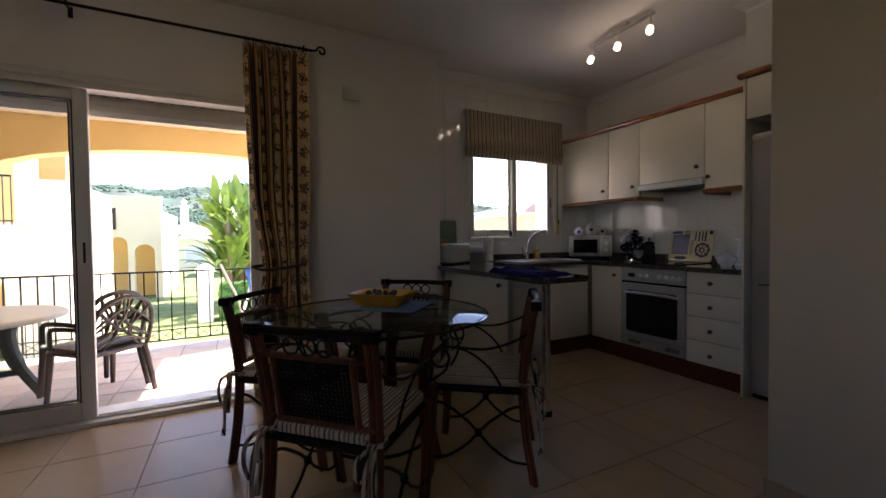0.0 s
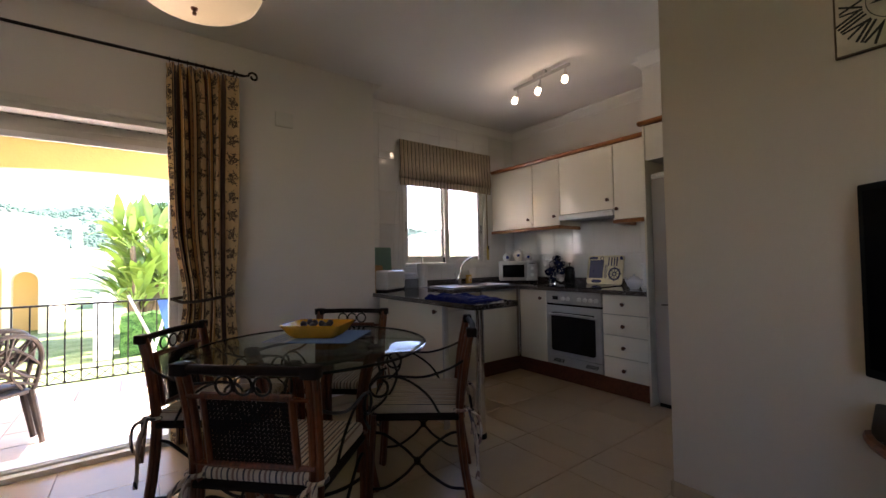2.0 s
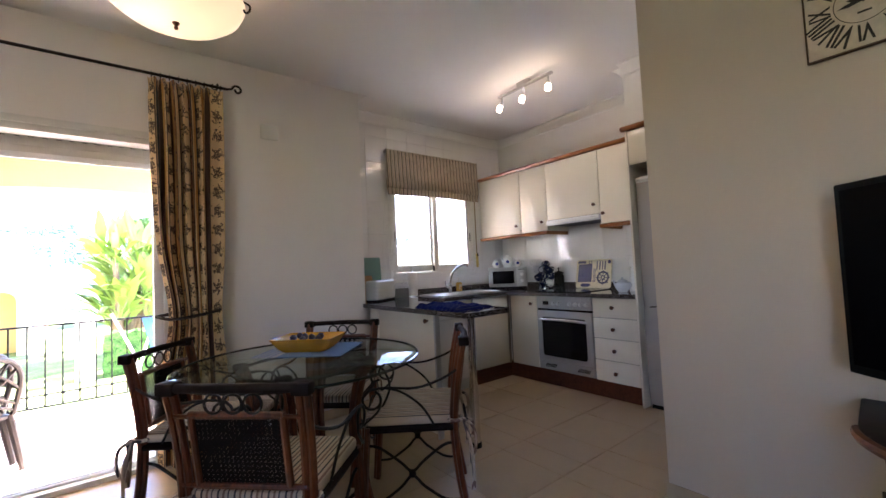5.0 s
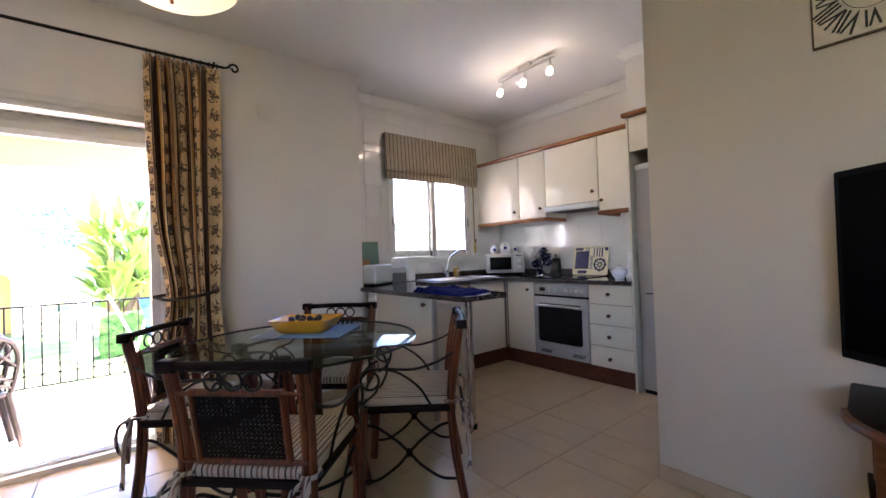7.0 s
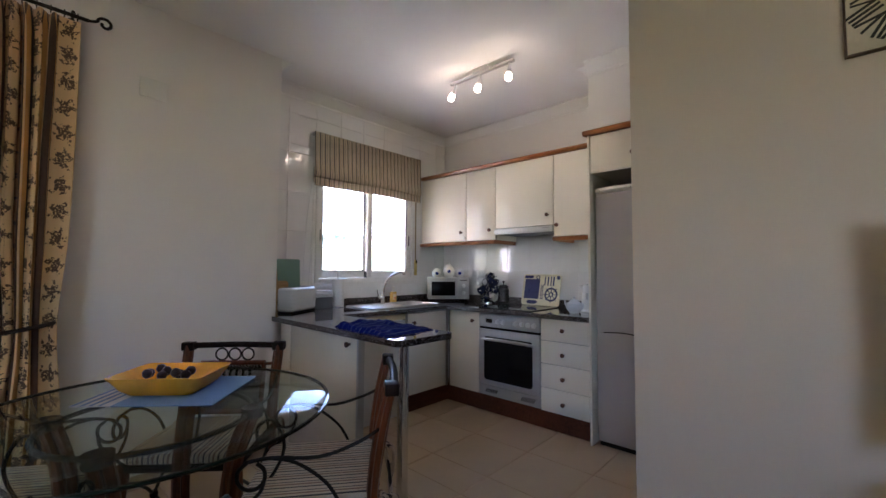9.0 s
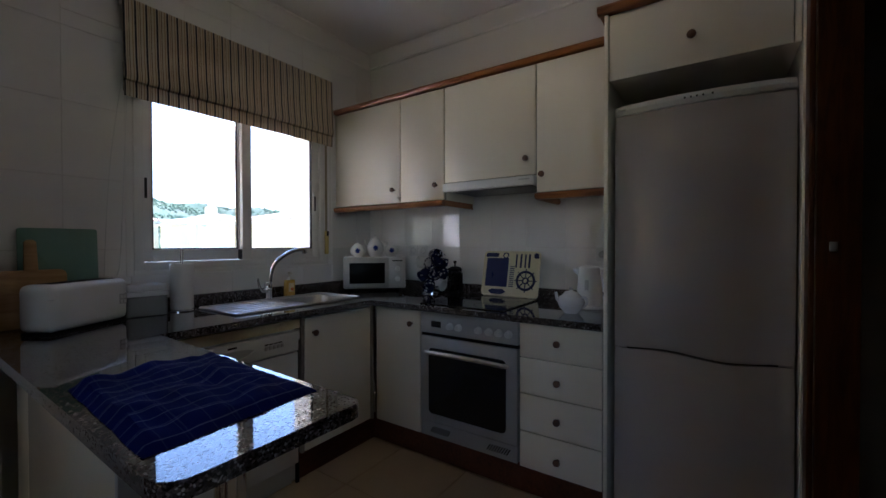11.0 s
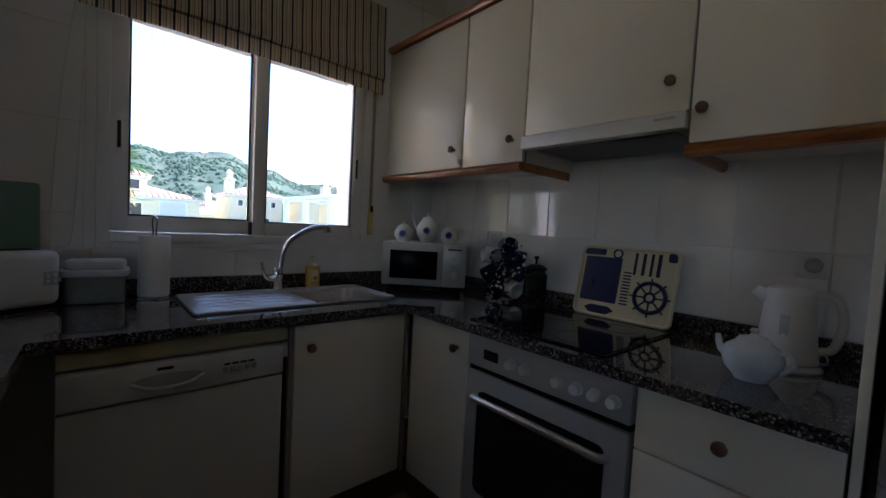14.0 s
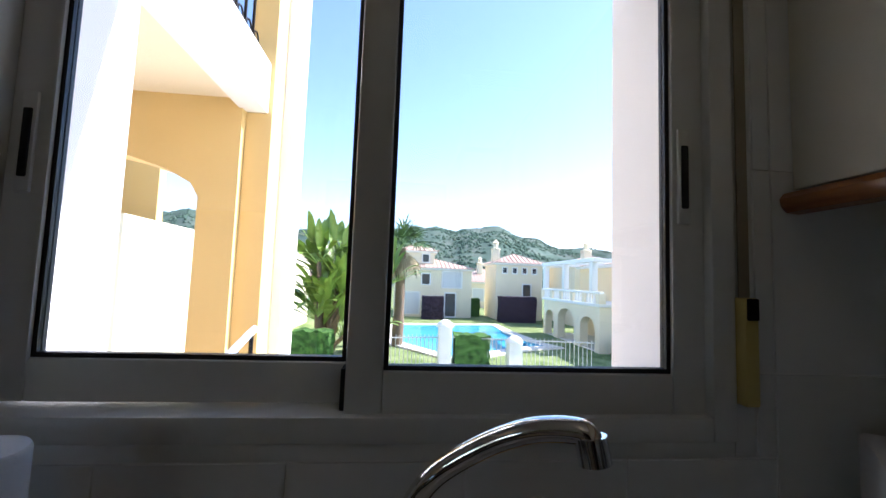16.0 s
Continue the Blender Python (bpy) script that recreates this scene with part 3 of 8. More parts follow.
part("pipe_collar", tube([(2.873, 3.240, 0.74), (2.873, 3.240, 0.79)], 0.0135, 10), WHITE, dw)

# built-in oven
oven = thing("oven", (3.7, 2.545, 0.15), "silver built-in electric oven with black glass door", "oven")
part("body", box(3.43, XR - 0.01, 2.252, 2.838, 0.155, 0.855), DARK, oven)
pan = part("control_panel", box(3.396, 3.43, 2.250, 2.840, 0.735, 0.850, 0.005), SILVER, oven)
for yk in (2.640, 2.585, 2.465, 2.405, 2.350, 2.296):
    kb = lathe([(0, 0), (0.020, 0), (0.019, 0.004), (0.016, 0.006), (0.0155, 0.022), (0.013, 0.025), (0, 0.025)], 20)
    part("dial", moved(kb, Matrix.Translation((3.396, yk, 0.785)) @ Matrix.Rotation(radians(-90), 4, "Y")), WHITE, pan)
part("timer_window", box(3.393, 3.397, 2.700, 2.765, 0.77, 0.805, 0.002), BLACK, pan)
part("gap", box(3.41, 3.43, 2.252, 2.838, 0.715, 0.735), DARK, oven)
od = part("door", box(3.393, 3.43, 2.252, 2.838, 0.245, 0.715, 0.004), SILVER, oven)
part("door_glass", moved(slab(rounded([(-0.235, -0.185), (0.235, -0.185), (0.235, 0.180), (-0.235, 0.180)], {0: 0.03, 1: 0.03, 2: 0.03, 3: 0.03}), 0, 0.006), Matrix.Translation((3.3955, 2.545, 0.470)) @ Matrix.Rotation(radians(-90), 4, "Y") @ Matrix.Rotation(radians(90), 4, "Z")), BLACK, od, "black door glass")
part("handle", tube(smooth_line([(3.392, 2.785, 0.628), (3.362, 2.775, 0.634), (3.356, 2.70, 0.638), (3.354, 2.545, 0.640), (3.356, 2.39, 0.638), (3.362, 2.315, 0.634), (3.392, 2.305, 0.628)]), 0.012, 12), STEEL, od)
vent = part("vent_panel", box(3.398, 3.43, 2.252, 2.838, 0.157, 0.240, 0.004), SILVER, oven)
for k in range(18):
    y = 2.30 + k * 0.0135 + (0.23 if k > 8 else 0)
    part("vent_slot", moved(box(-0.002, 0.002, -0.003, 0.003, -0.019, 0.019), Matrix.Translation((3.398, y, 0.20)) @ Matrix.Rotation(radians(32), 4, "X")), DARK, vent)

# ceramic hob
HOBG = mat("hob_grey_print", (0.05, 0.05, 0.05), 0.2, bump=0.0)
hob = thing("hob", (3.63, 2.59, WT), "black glass ceramic hob set into the worktop", "hob")
part("plate", slab(rounded([(3.415, 2.340), (3.885, 2.340), (3.885, 2.845), (3.415, 2.845)], {0: 0.012, 1: 0.012, 2: 0.012, 3: 0.012}, 3), WT + 0.001, WT + 0.007), BLACK, hob)
part("rim", merged(box(3.408, 3.415, 2.335, 2.85, WT, WT + 0.006, 0.001), box(3.885, 3.892, 2.335, 2.85, WT, WT + 0.006, 0.001), box(3.408, 3.892, 2.332, 2.339, WT, WT + 0.006, 0.001), box(3.408, 3.892, 2.846, 2.853, WT, WT + 0.006, 0.001)), BLACK, hob)
for cx, cy, r in ((3.53, 2.47, 0.09), (3.53, 2.71, 0.07), (3.77, 2.47, 0.07), (3.77, 2.71, 0.09)):
    part("burner_mark", lathe([(r - 0.002, 0), (r, 0), (r, 0.0006), (r - 0.002, 0.0006), (r - 0.002, 0)], 40, (cx, cy, WT + 0.007)), HOBG, hob)

# sink and tap
sink = thing("sink", (3.01, 3.5, WT), "stainless steel inset sink with a ribbed drainer", "sink")
BX0, BX1, BY0, BY1 = 3.045, 3.352, 3.36, 3.655
o = 0.004
part("drainer", merged(slab(rounded([(2.615, 3.325), (BX0, 3.325), (BX0, 3.715), (2.615, 3.715)], {0: 0.02, 3: 0.02}), WT + 0.0005, WT + o),
     box(BX0, BX1, 3.325, BY0, WT + 0.0005, WT + o), box(BX0, BX1, BY1, 3.715, WT + 0.0005, WT + o), slab(rounded([(BX1, 3.325), (3.405, 3.325), (3.405, 3.715), (BX1, 3.715)], {1: 0.03, 2: 0.03}), WT + 0.0005, WT + o)), STEEL, sink)
part("rim", tube([(x, y, WT + 0.005) for x, y in rounded([(2.615, 3.325), (3.405, 3.325), (3.405, 3.715), (2.615, 3.715)], {0: 0.025, 1: 0.03, 2: 0.03, 3: 0.025})], 0.006, 8, closed=True), STEEL, sink)
bowl = []
for z, grow in ((WT + o, 0.004), (WT - 0.01, -0.004), (WT - 0.12, -0.014), (WT - 0.145, -0.035), (WT - 0.15, -0.075)):
    bowl.append(rounded([(BX0 - grow, BY0 - grow), (BX1 + grow, BY0 - grow), (BX1 + grow, BY1 + grow), (BX0 - grow, BY1 + grow)], {0: 0.06, 1: 0.06, 2: 0.06, 3: 0.06}) + [z])
verts, faces, n = [], [], len(bowl[0]) - 1
for r in bowl:
    verts += [(x, y, r[-1]) for x, y in r[:-1]]
for i in range(len(bowl) - 1):
    faces += [(i * n + k, i * n + (k + 1) % n, (i + 1) * n + (k + 1) % n, (i + 1) * n + k) for k in range(n)]
faces.append(tuple((len(bowl) - 1) * n + k for k in range(n)))
part("bowl", raw(verts, faces), STEEL, sink)
part("waste", lathe([(0, 0), (0.035, 0), (0.035, 0.004), (0.02, 0.006), (0, 0.003)], 24, ((BX0 + BX1) / 2, 3.51, WT - 0.150)), CHROME, sink)
for k in range(5):
    y = 3.40 + k * 0.062
    part("rib", tube([(2.66, y, WT), (2.69, y, WT + 0.002), (2.97 - 0.02 * abs(k - 2), y, WT + 0.002), (3.00 - 0.02 * abs(k - 2), y, WT)], 0.006, 8), STEEL, sink)
tap = thing("tap", (3.005, 3.697, WT), "chrome kitchen mixer tap with a long curved spout", "tap")
part("body", lathe([(0, 0), (0.027, 0), (0.027, 0.006), (0.022, 0.010), (0.021, 0.055), (0.024, 0.062), (0.024, 0.095), (0.019, 0.105), (0, 0.108)], 24, (3.005, 3.697, WT + o)), CHROME, tap)
part("spout", tube(smooth_line([(3.012, 3.694, 0.985), (3.02, 3.689, 1.06), (3.045, 3.677, 1.12), (3.095, 3.657, 1.163), (3.142, 3.632, 1.190), (3.182, 3.612, 1.197), (3.194, 3.606, 1.188)]), 0.0125, 14), CHROME, tap)
part("spout_tip", tube([(3.192, 3.607, 1.194), (3.196, 3.604, 1.170)], 0.0155, 14), CHROME, tap)
part("lever", tube(smooth_line([(2.995, 3.687, 0.955), (2.955, 3.677, 0.955), (2.933, 3.672, 0.985), (2.922, 3.67, 1.03)]), [0.017, 0.017, 0.016, 0.015, 0.013, 0.012, 0.011, 0.011, 0.010, 0.010, 0.009, 0.009, 0.008, 0.008, 0.008, 0.007, 0.007, 0.007, 0.007, 0.007, 0.006, 0.006, 0.006, 0.006, 0.006], 12), CHROME, tap)

# ---- upper units ----
UX = 3.65


def upper(y0, y1, z0, label, knob_at, shade=True):
    u = thing("wall_cabinet", (3.84, (y0 + y1) / 2, z0), label, "kitchen cabinet", "wall units")
    part("body", box(UX + 0.021, XR - 0.003, y0 + 0.001, y1 - 0.001, z0, 2.195), CREAM, u)
    d = part("door", box(UX, UX + 0.019, y0 + 0.0035, y1 - 0.0035, z0 + 0.004, 2.188, 0.003), CREAM, u)
    part("gap", box(UX + 0.017, UX + 0.022, y0 + 0.0005, y1 - 0.0005, z0 + 0.002, 2.19), EDGE, u)
    knob(d, (UX, *knob_at), (-1, 0, 0))
    return u


upper(3.201, YW - 0.004, 1.502, "cream laminate wall cabinet beside the window", (3.256, 1.591))
upper(2.848, 3.201, 1.502, "narrow cream laminate wall cabinet", (2.906, 1.596))
upper(2.257, 2.848, 1.600, "cream laminate cabinet above the extractor hood", (2.309, 1.690))
upper(1.860, 2.257, 1.502, "cream laminate wall cabinet beside the fridge", (2.220, 1.597))
PROF = [(0, 0), (-0.022, 0.002), (-0.032, 0.012), (-0.034, 0.024), (-0.026, 0.034), (0, 0.036)]


def rail(y0, y1, x, z, prof=PROF):
    n = len(prof)
    verts = [(x + u, y, z + v) for y in (y0, y1) for u, v in prof]
    faces = [(i, (i + 1) % n, n + (i + 1) % n, n + i) for i in range(n)] + [tuple(range(n)), tuple(range(n, 2 * n))]
    bm = raw(verts, faces)
    bmesh.ops.recalc_face_normals(bm, faces=bm.faces[:])
    return bm


cor = thing("cornice", (3.66, 2.85, 2.195), "orange-brown wooden cornice along the wall cabinets", "cornice")
part("front_rail", rail(1.860, YW - 0.004, UX + 0.012, 2.195), TRIMW, cor)
part("top_board", box(UX + 0.013, XR - 0.003, 1.860, YW - 0.004, 2.196, 2.206), TRIMW, cor)
for y0, y1, yr, s in ((2.848, YW - 0.004, 2.848, -1), (1.860, 2.257, 2.257, 1)):
    pel = thing("pelmet", (3.66, (y0 + y1) / 2, 1.465), "orange-brown wooden pelmet under the wall cabinets", "pelmet", "pelmets")
    part("front_rail", rail(y0, y1, UX + 0.010, 1.465), TRIMW, pel)
    part("end_rail", moved(rail(0, 0.345, 0, 1.465), Matrix.Translation((UX + 0.005, yr, 0)) @ Matrix.Rotation(radians(-90), 4, "Z") @ Matrix.Diagonal((-s * 0.6, 1, 1, 1))), TRIMW, pel)
heart = thing("heart_ornament", (UX - 0.006, 3.205, 1.52), "small cream heart hanging from a cabinet knob", "ornament")
part("heart", merged(lathe([(0, -0.013), (0.006, -0.011), (0.012, -0.002), (0.013, 0.005), (0.008, 0.011), (0, 0.012)], 12, (UX - 0.010, 3.203, 1.530)), lathe([(0, -0.008), (0.008, -0.004), (0.009, 0.004), (0, 0.010)], 12, (UX - 0.010, 3.212, 1.535))), mat("cream_ceramic", (0.66, 0.60, 0.48), 0.35), heart)
part("string", tube([(UX - 0.010, 3.207, 1.545), (UX - 0.015, 3.256, 1.591)], 0.001, 5), mat("string", (0.5, 0.45, 0.35), 0.8), heart)
hood = thing("extractor_hood", (3.82, 2.55, 1.545), "slim pale grey extractor hood under the wall cabinet", "extractor hood")
part("body", box(3.66, XR - 0.01, 2.262, 2.843, 1.552, 1.597), mat("hood_grey", (0.55, 0.55, 0.54), 0.4), hood)
fr = part("front_strip", box(3.625, 3.66, 2.259, 2.846, 1.546, 1.597, 0.006), WHITE, hood)
part("badge", box(3.622, 3.626, 2.285, 2.345, 1.575, 1.582), SILVER, fr)
part("filter", box(3.69, 3.98, 2.30, 2.81, 1.547, 1.553), mat("filter_mesh", (0.20, 0.20, 0.20), 0.5, 0.6, fine=300, bump=0.6), hood)

# ---- fridge and its housing ----
house = thing("fridge_housing", (3.71, 1.53, 0), "cream laminate housing and cupboard around the fridge", "kitchen cabinet")
part("side_panel", box(3.395, XR - 0.003, 1.839, 1.855, 0, 2.198, 0.002), CREAM, house)
part("side_panel", box(3.395, XR - 0.003, 1.203, 1.216, 0, 2.198, 0.002), CREAM, house)
part("top_box", box(3.424, XR - 0.003, 1.218, 1.837, 1.925, 2.198), CREAM, house)
d = part("door", box(3.402, 3.421, 1.240, 1.836, 1.918, 2.194, 0.003), CREAM, house)
knob(d, (3.402, 1.538, 2.022), (-1, 0, 0))
part("filler", box(3.404, 3.421, 1.218, 1.237, 1.918, 2.194, 0.002), CREAM, house)
part("cornice", merged(rail(1.203, 1.88, 3.402, 2.198), box(3.403, XR - 0.003, 1.203, 1.875, 2.200, 2.212), moved(rail(0, 0.24, 0, 2.198), Matrix.Translation((3.395, 1.86, 0)) @ Matrix.Rotation(radians(-90), 4, "Z") @ Matrix.Diagonal((-0.7, 1, 1, 1)))), TRIMW, house)
setting("wall_bulkhead", box(3.43, XR, YB, 1.855, 2.238, HC - 0.002), WALL, "white plastered bulkhead above the fridge cupboard", "wall")
setting("trim_cove_bulkhead", merged(cove((3.43, YB), (3.43, 1.855), (-1, 0)), cove((3.43, 1.855), (XR, 1.855), (0, 1))), CEIL, "white plaster cove moulding", "moulding")

fridge = thing("fridge_freezer", (3.72, 1.52, 0), "tall white fridge freezer with bulging doors", "fridge")
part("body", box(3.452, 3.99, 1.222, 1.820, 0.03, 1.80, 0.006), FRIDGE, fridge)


def bulged(y0, y1, zb, zt, depth=0.05, bow=0.035, n=20, m=10):
    """A door front that bows out across its width; zb and zt give its lower and upper edge."""
    verts, faces = [], []
    for i in range(n + 1):
        u = i / n
        y = y0 + (y1 - y0) * u
        e = min(u, 1 - u) * n
        x = 3.448 - 0.012 - bow * (1 - (2 * u - 1) ** 2) - (0.0 if e >= 1 else -0.010)
        for k in range(m + 1):
            v = k / m
            verts.append((x + (0.008 if k in (0, m) else 0), y, zb(u) + (zt(u) - zb(u)) * v))
    N = len(verts)
    for i in range(n + 1):
        u = i / n
        for k in range(m + 1):
            v = k / m
            verts.append((3.450, y0 + (y1 - y0) * u, zb(u) + (zt(u) - zb(u)) * v))
    M = m + 1
    for i in range(n):
        for k in range(m):
            a = i * M + k
            faces += [(a, a + M, a + M + 1, a + 1), (N + a, N + a + 1, N + a + M + 1, N + a + M)]
        a, b2 = i * M, i * M + m
        faces += [(a, N + a, N + a + M, a + M), (b2, b2 + M, N + b2 + M, N + b2)]
    for k in range(m):
        a, b2 = k, n * M + k
        faces += [(a, a + 1, N + a + 1, N + a), (b2, N + b2, N + b2 + 1, b2 + 1)]
    bm = raw(verts, faces)
    bmesh.ops.recalc_face_normals(bm, faces=bm.faces[:])
    return bm


wave = lambda u: 0.010 * math.sin((u - 0.5) * 2.6 * math.pi) * (1 - abs(2 * u - 1) ** 3)
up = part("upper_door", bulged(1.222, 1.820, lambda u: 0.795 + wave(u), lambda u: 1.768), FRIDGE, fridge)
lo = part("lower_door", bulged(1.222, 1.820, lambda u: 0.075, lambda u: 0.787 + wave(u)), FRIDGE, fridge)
part("grip", box(3.440, 3.449, 1.27, 1.77, 0.774, 0.806), DARK, fridge, "dark grip recess between the doors")
tp = part("top_panel", bulged(1.222, 1.820, lambda u: 1.773, lambda u: 1.812, m=2), WHITE, fridge)
for y in (1.50, 1.52, 1.54, 1.56, 1.47):
    part("indicator", box(3.398, 3.402, y - 0.003, y + 0.003, 1.790, 1.796), DARK, tp)
part("badge", box(3.423, 3.428, 1.775, 1.805, 1.788, 1.796), SILVER, tp)
part("plinth", box(3.46, 3.48, 1.23, 1.81, 0.0, 0.07), DARK, fridge)

# ---- inner doorway ----
dr = tagged(thing("door_1", (2.85, YB, 0), "orange-brown wooden door casing, doorway open and dark", "doorway"), kind="structure")
part("casing", merged(box(IX0 - 0.062, IX0 + 0.004, YB, YB + 0.016, 0, IZ1 + 0.065, 0.004), box(IX1 - 0.004, IX1 + 0.062, YB, YB + 0.016, 0, IZ1 + 0.065, 0.004), box(IX0 + 0.004, IX1 - 0.004, YB, YB + 0.016, IZ1 - 0.004, IZ1 + 0.065, 0.004)), DOORW, dr)
part("lining", merged(box(IX0, IX0 + 0.02, YB - 0.102, YB - 0.001, 0, IZ1), box(IX1 - 0.02, IX1, YB - 0.102, YB - 0.001, 0, IZ1), box(IX0 + 0.02, IX1 - 0.02, YB - 0.102, YB - 0.001, IZ1 - 0.02, IZ1)), DOORW, dr)
part("strike_plate", box(IX1 - 0.023, IX1 - 0.019, YB - 0.05, YB - 0.03, 1.205, 1.235, 0.002), STEEL, dr, "small steel strike plate")
leaf = part("door_leaf", box(IX0 + 0.022, IX0 + 0.060, YB - 0.54, YB - 0.11, 0.01, IZ1 - 0.03, 0.003), DOORW, dr)

# sockets
for base, way in (((XR - 0.008, 1.995, 1.168), "x"), ((XR - 0.008, 3.373, 1.18), "x"), ((XR - 0.008, 3.28, 1.18), "x")):
    s = thing("socket", base, "white plastic wall socket on the tiles", "socket", "sockets")
    part("plate", moved(box(-0.006, 0.004, -0.04, 0.04, -0.04, 0.04, 0.003), Matrix.Translation(base)), WHITE, s)
    part("cup", moved(lathe([(0.023, 0), (0.021, 0.001), (0.019, -0.0)], 20), Matrix.Translation((base[0] - 0.0065, base[1], base[2])) @ Matrix.Rotation(radians(-90), 4, "Y")), SILVER, s)

plug = thing("plug", (XR - 0.03, 1.995, 1.168), "pale grey plug pushed into the wall socket", "plug")
part("body", moved(lathe([(0, 0), (0.019, 0), (0.020, 0.006), (0.017, 0.030), (0.010, 0.036), (0, 0.036)], 18), Matrix.Translation((XR - 0.0150, 1.995, 1.168)) @ Matrix.Rotation(radians(-90), 4, "Y")), SILVER, plug)

# ---- things on the worktop ----
PORC = mat("white_porcelain", (0.76, 0.76, 0.75), 0.12, vary=0.03, scale=10, bump=0.0, rough_vary=0.04)
BLUE = mat("cobalt_print", (0.03, 0.06, 0.30), 0.25, vary=0.1)
Z0 = WT + 0.001

mw = thing("microwave", (3.78, 3.58, Z0), "silver white microwave oven standing across the corner", "microwave")
MWM = Matrix.Translation((3.622, 3.4065, 0.922)) @ Matrix.Rotation(math.atan2(3.285 - 3.575, 3.785 - 3.480), 4, "Z")   # local x along the front, y into the corner


def mwbox(x0, x1, y0, y1, z0, z1, b=0.004):
    return moved(box(x0, x1, y0, y1, z0, z1, b), MWM)


part("body", mwbox(-0.212, 0.212, 0.012, 0.300, 0, 0.218, 0.006), mat("microwave_enamel", (0.60, 0.60, 0.60), 0.35, vary=0.02), mw)
fd = part("door", mwbox(-0.212, 0.095, 0, 0.014, 0.004, 0.214), SILVER, mw)
part("door_window", mwbox(-0.172, 0.068, -0.003, 0.001, 0.036, 0.178, 0.002), mat("smoked_door_glass", (0.004, 0.004, 0.005), 0.3, spec=0.08, bump=0.0), fd)
cpn = part("control_panel", mwbox(0.098, 0.212, 0, 0.014, 0.004, 0.214), SILVER, mw)
for z in (0.065, 0.135):
    part("dial", moved(lathe([(0, 0), (0.019, 0), (0.018, 0.012), (0.014, 0.016), (0, 0.016)], 20), MWM @ Matrix.Translation((0.155, 0, z)) @ Matrix.Rotation(radians(90), 4, "X")), WHITE, cpn)
    part("pointer", mwbox(0.152, 0.158, -0.022, -0.014, z - 0.016, z + 0.016, 0.002), WHITE, cpn)
part("badge", mwbox(0.12, 0.19, -0.002, 0.001, 0.188, 0.195, 0), DARK, cpn)
for x in (-0.18, 0.18):
    for y in (0.04, 0.26):
        part("foot", moved(lathe([(0, -0.031), (0.012, -0.031), (0.012, 0), (0, 0)], 12), MWM @ Matrix.Translation((x, y, 0))), DARK, mw)

ZM = 1.1405


def pot_set(kind, at, r, h, label, spout, handle, lid):
    p = thing(kind, at, label, "teapot" if spout else "sugar pot", "white porcelain set")
    prof = [(0, 0), (r * 0.62, 0), (r * 0.66, h * 0.05), (r * 0.98, h * 0.30), (r, h * 0.45), (r * 0.90, h * 0.66), (r * 0.62, h * 0.80), (r * 0.58, h * 0.84), (r * 0.5, h * 0.84), (r * 0.5, h * 0.78), (0, h * 0.78)]
    part("body", lathe(prof, 24, at), PORC, p)
    if lid:
        part("lid", lathe([(r * 0.6, h * 0.84), (r * 0.45, h * 0.92), (r * 0.14, h * 0.96), (r * 0.11, h * 1.0), (r * 0.17, h * 1.05), (r * 0.12, h * 1.10), (0, h * 1.11)], 20, at), PORC, p)
    c, s = math.cos(-2.35), math.sin(-2.35)
    a = Vector(at)
    side = Vector((0.71, -0.70, 0))
    if spout:
        part("spout", tube(smooth_line([a + Vector((0, 0, h * 0.48)) - side * r * 0.85, a + Vector((0, 0, h * 0.62)) - side * r * 1.12, a + Vector((0, 0, h * 0.84)) - side * r * 1.25]), [0.011 - 0.0003 * k for k in range(17)], 10), PORC, p)
    if handle:
        part("handle", tube(smooth_line([a + Vector((0, 0, h * 0.72)) + side * r * 0.85, a + Vector((0, 0, h * 0.74)) + side * r * 1.35, a + Vector((0, 0, h * 0.5)) + side * r * 1.5, a + Vector((0, 0, h * 0.25)) + side * r * 0.9]), 0.005, 8), PORC, p)
    m = Matrix.Translation(a + Vector((-0.70, -0.71, 0)) * r * 0.985 + Vector((0, 0, h * 0.45))) @ Vector((-0.70, -0.71, 0)).to_track_quat("Z", "Y").to_matrix().to_4x4()
    part("flower", merged(*[moved(lathe([(0, 0), (0.010, 0.0), (0.007, 0.003), (0, 0.003)], 8), m @ Matrix.Rotation(k * math.pi / 4, 4, "Z") @ Matrix.Translation((0.009, 0, 0)) @ Matrix.Diagonal((1.2, 0.5, 1, 1))) for k in range(8)]), BLUE, p, "small blue printed flower")
    return p


pot_set("sugar_pot", (3.580, 3.530, ZM), 0.050, 0.095, "round white porcelain pot with blue flower", False, False, True)
pot_set("teapot", (3.672, 3.450, ZM), 0.057, 0.140, "white porcelain teapot with blue flower", True, True, True)
pot_set("milk_jug", (3.752, 3.372, ZM), 0.048, 0.100, "small white porcelain jug with blue flower", True, True, False)

# mug tree
tree = thing("mug_tree", (3.865, 3.095, Z0), "mug tree hung with white and navy mugs", "mug tree")
part("base", lathe([(0, 0), (0.075, 0), (0.075, 0.008), (0.02, 0.014), (0, 0.014)], 24, (3.865, 3.095, Z0)), CHROME, tree)
part("stem", tube([(3.865, 3.095, Z0 + 0.01), (3.865, 3.095, Z0 + 0.30)], 0.006, 10), CHROME, tree)
NAVYM = mat("navy_glaze", (0.018, 0.025, 0.075), 0.15, vary=0.1)
mugs = mat("patterned_mug", (0.55, 0.56, 0.60), 0.15, vary=0.2, scale=30)
nb = mugs.node_tree
vr, rp = nb.nodes.new("ShaderNodeTexVoronoi"), nb.nodes.new("ShaderNodeValToRGB")
vr.inputs["Scale"].default_value = 38
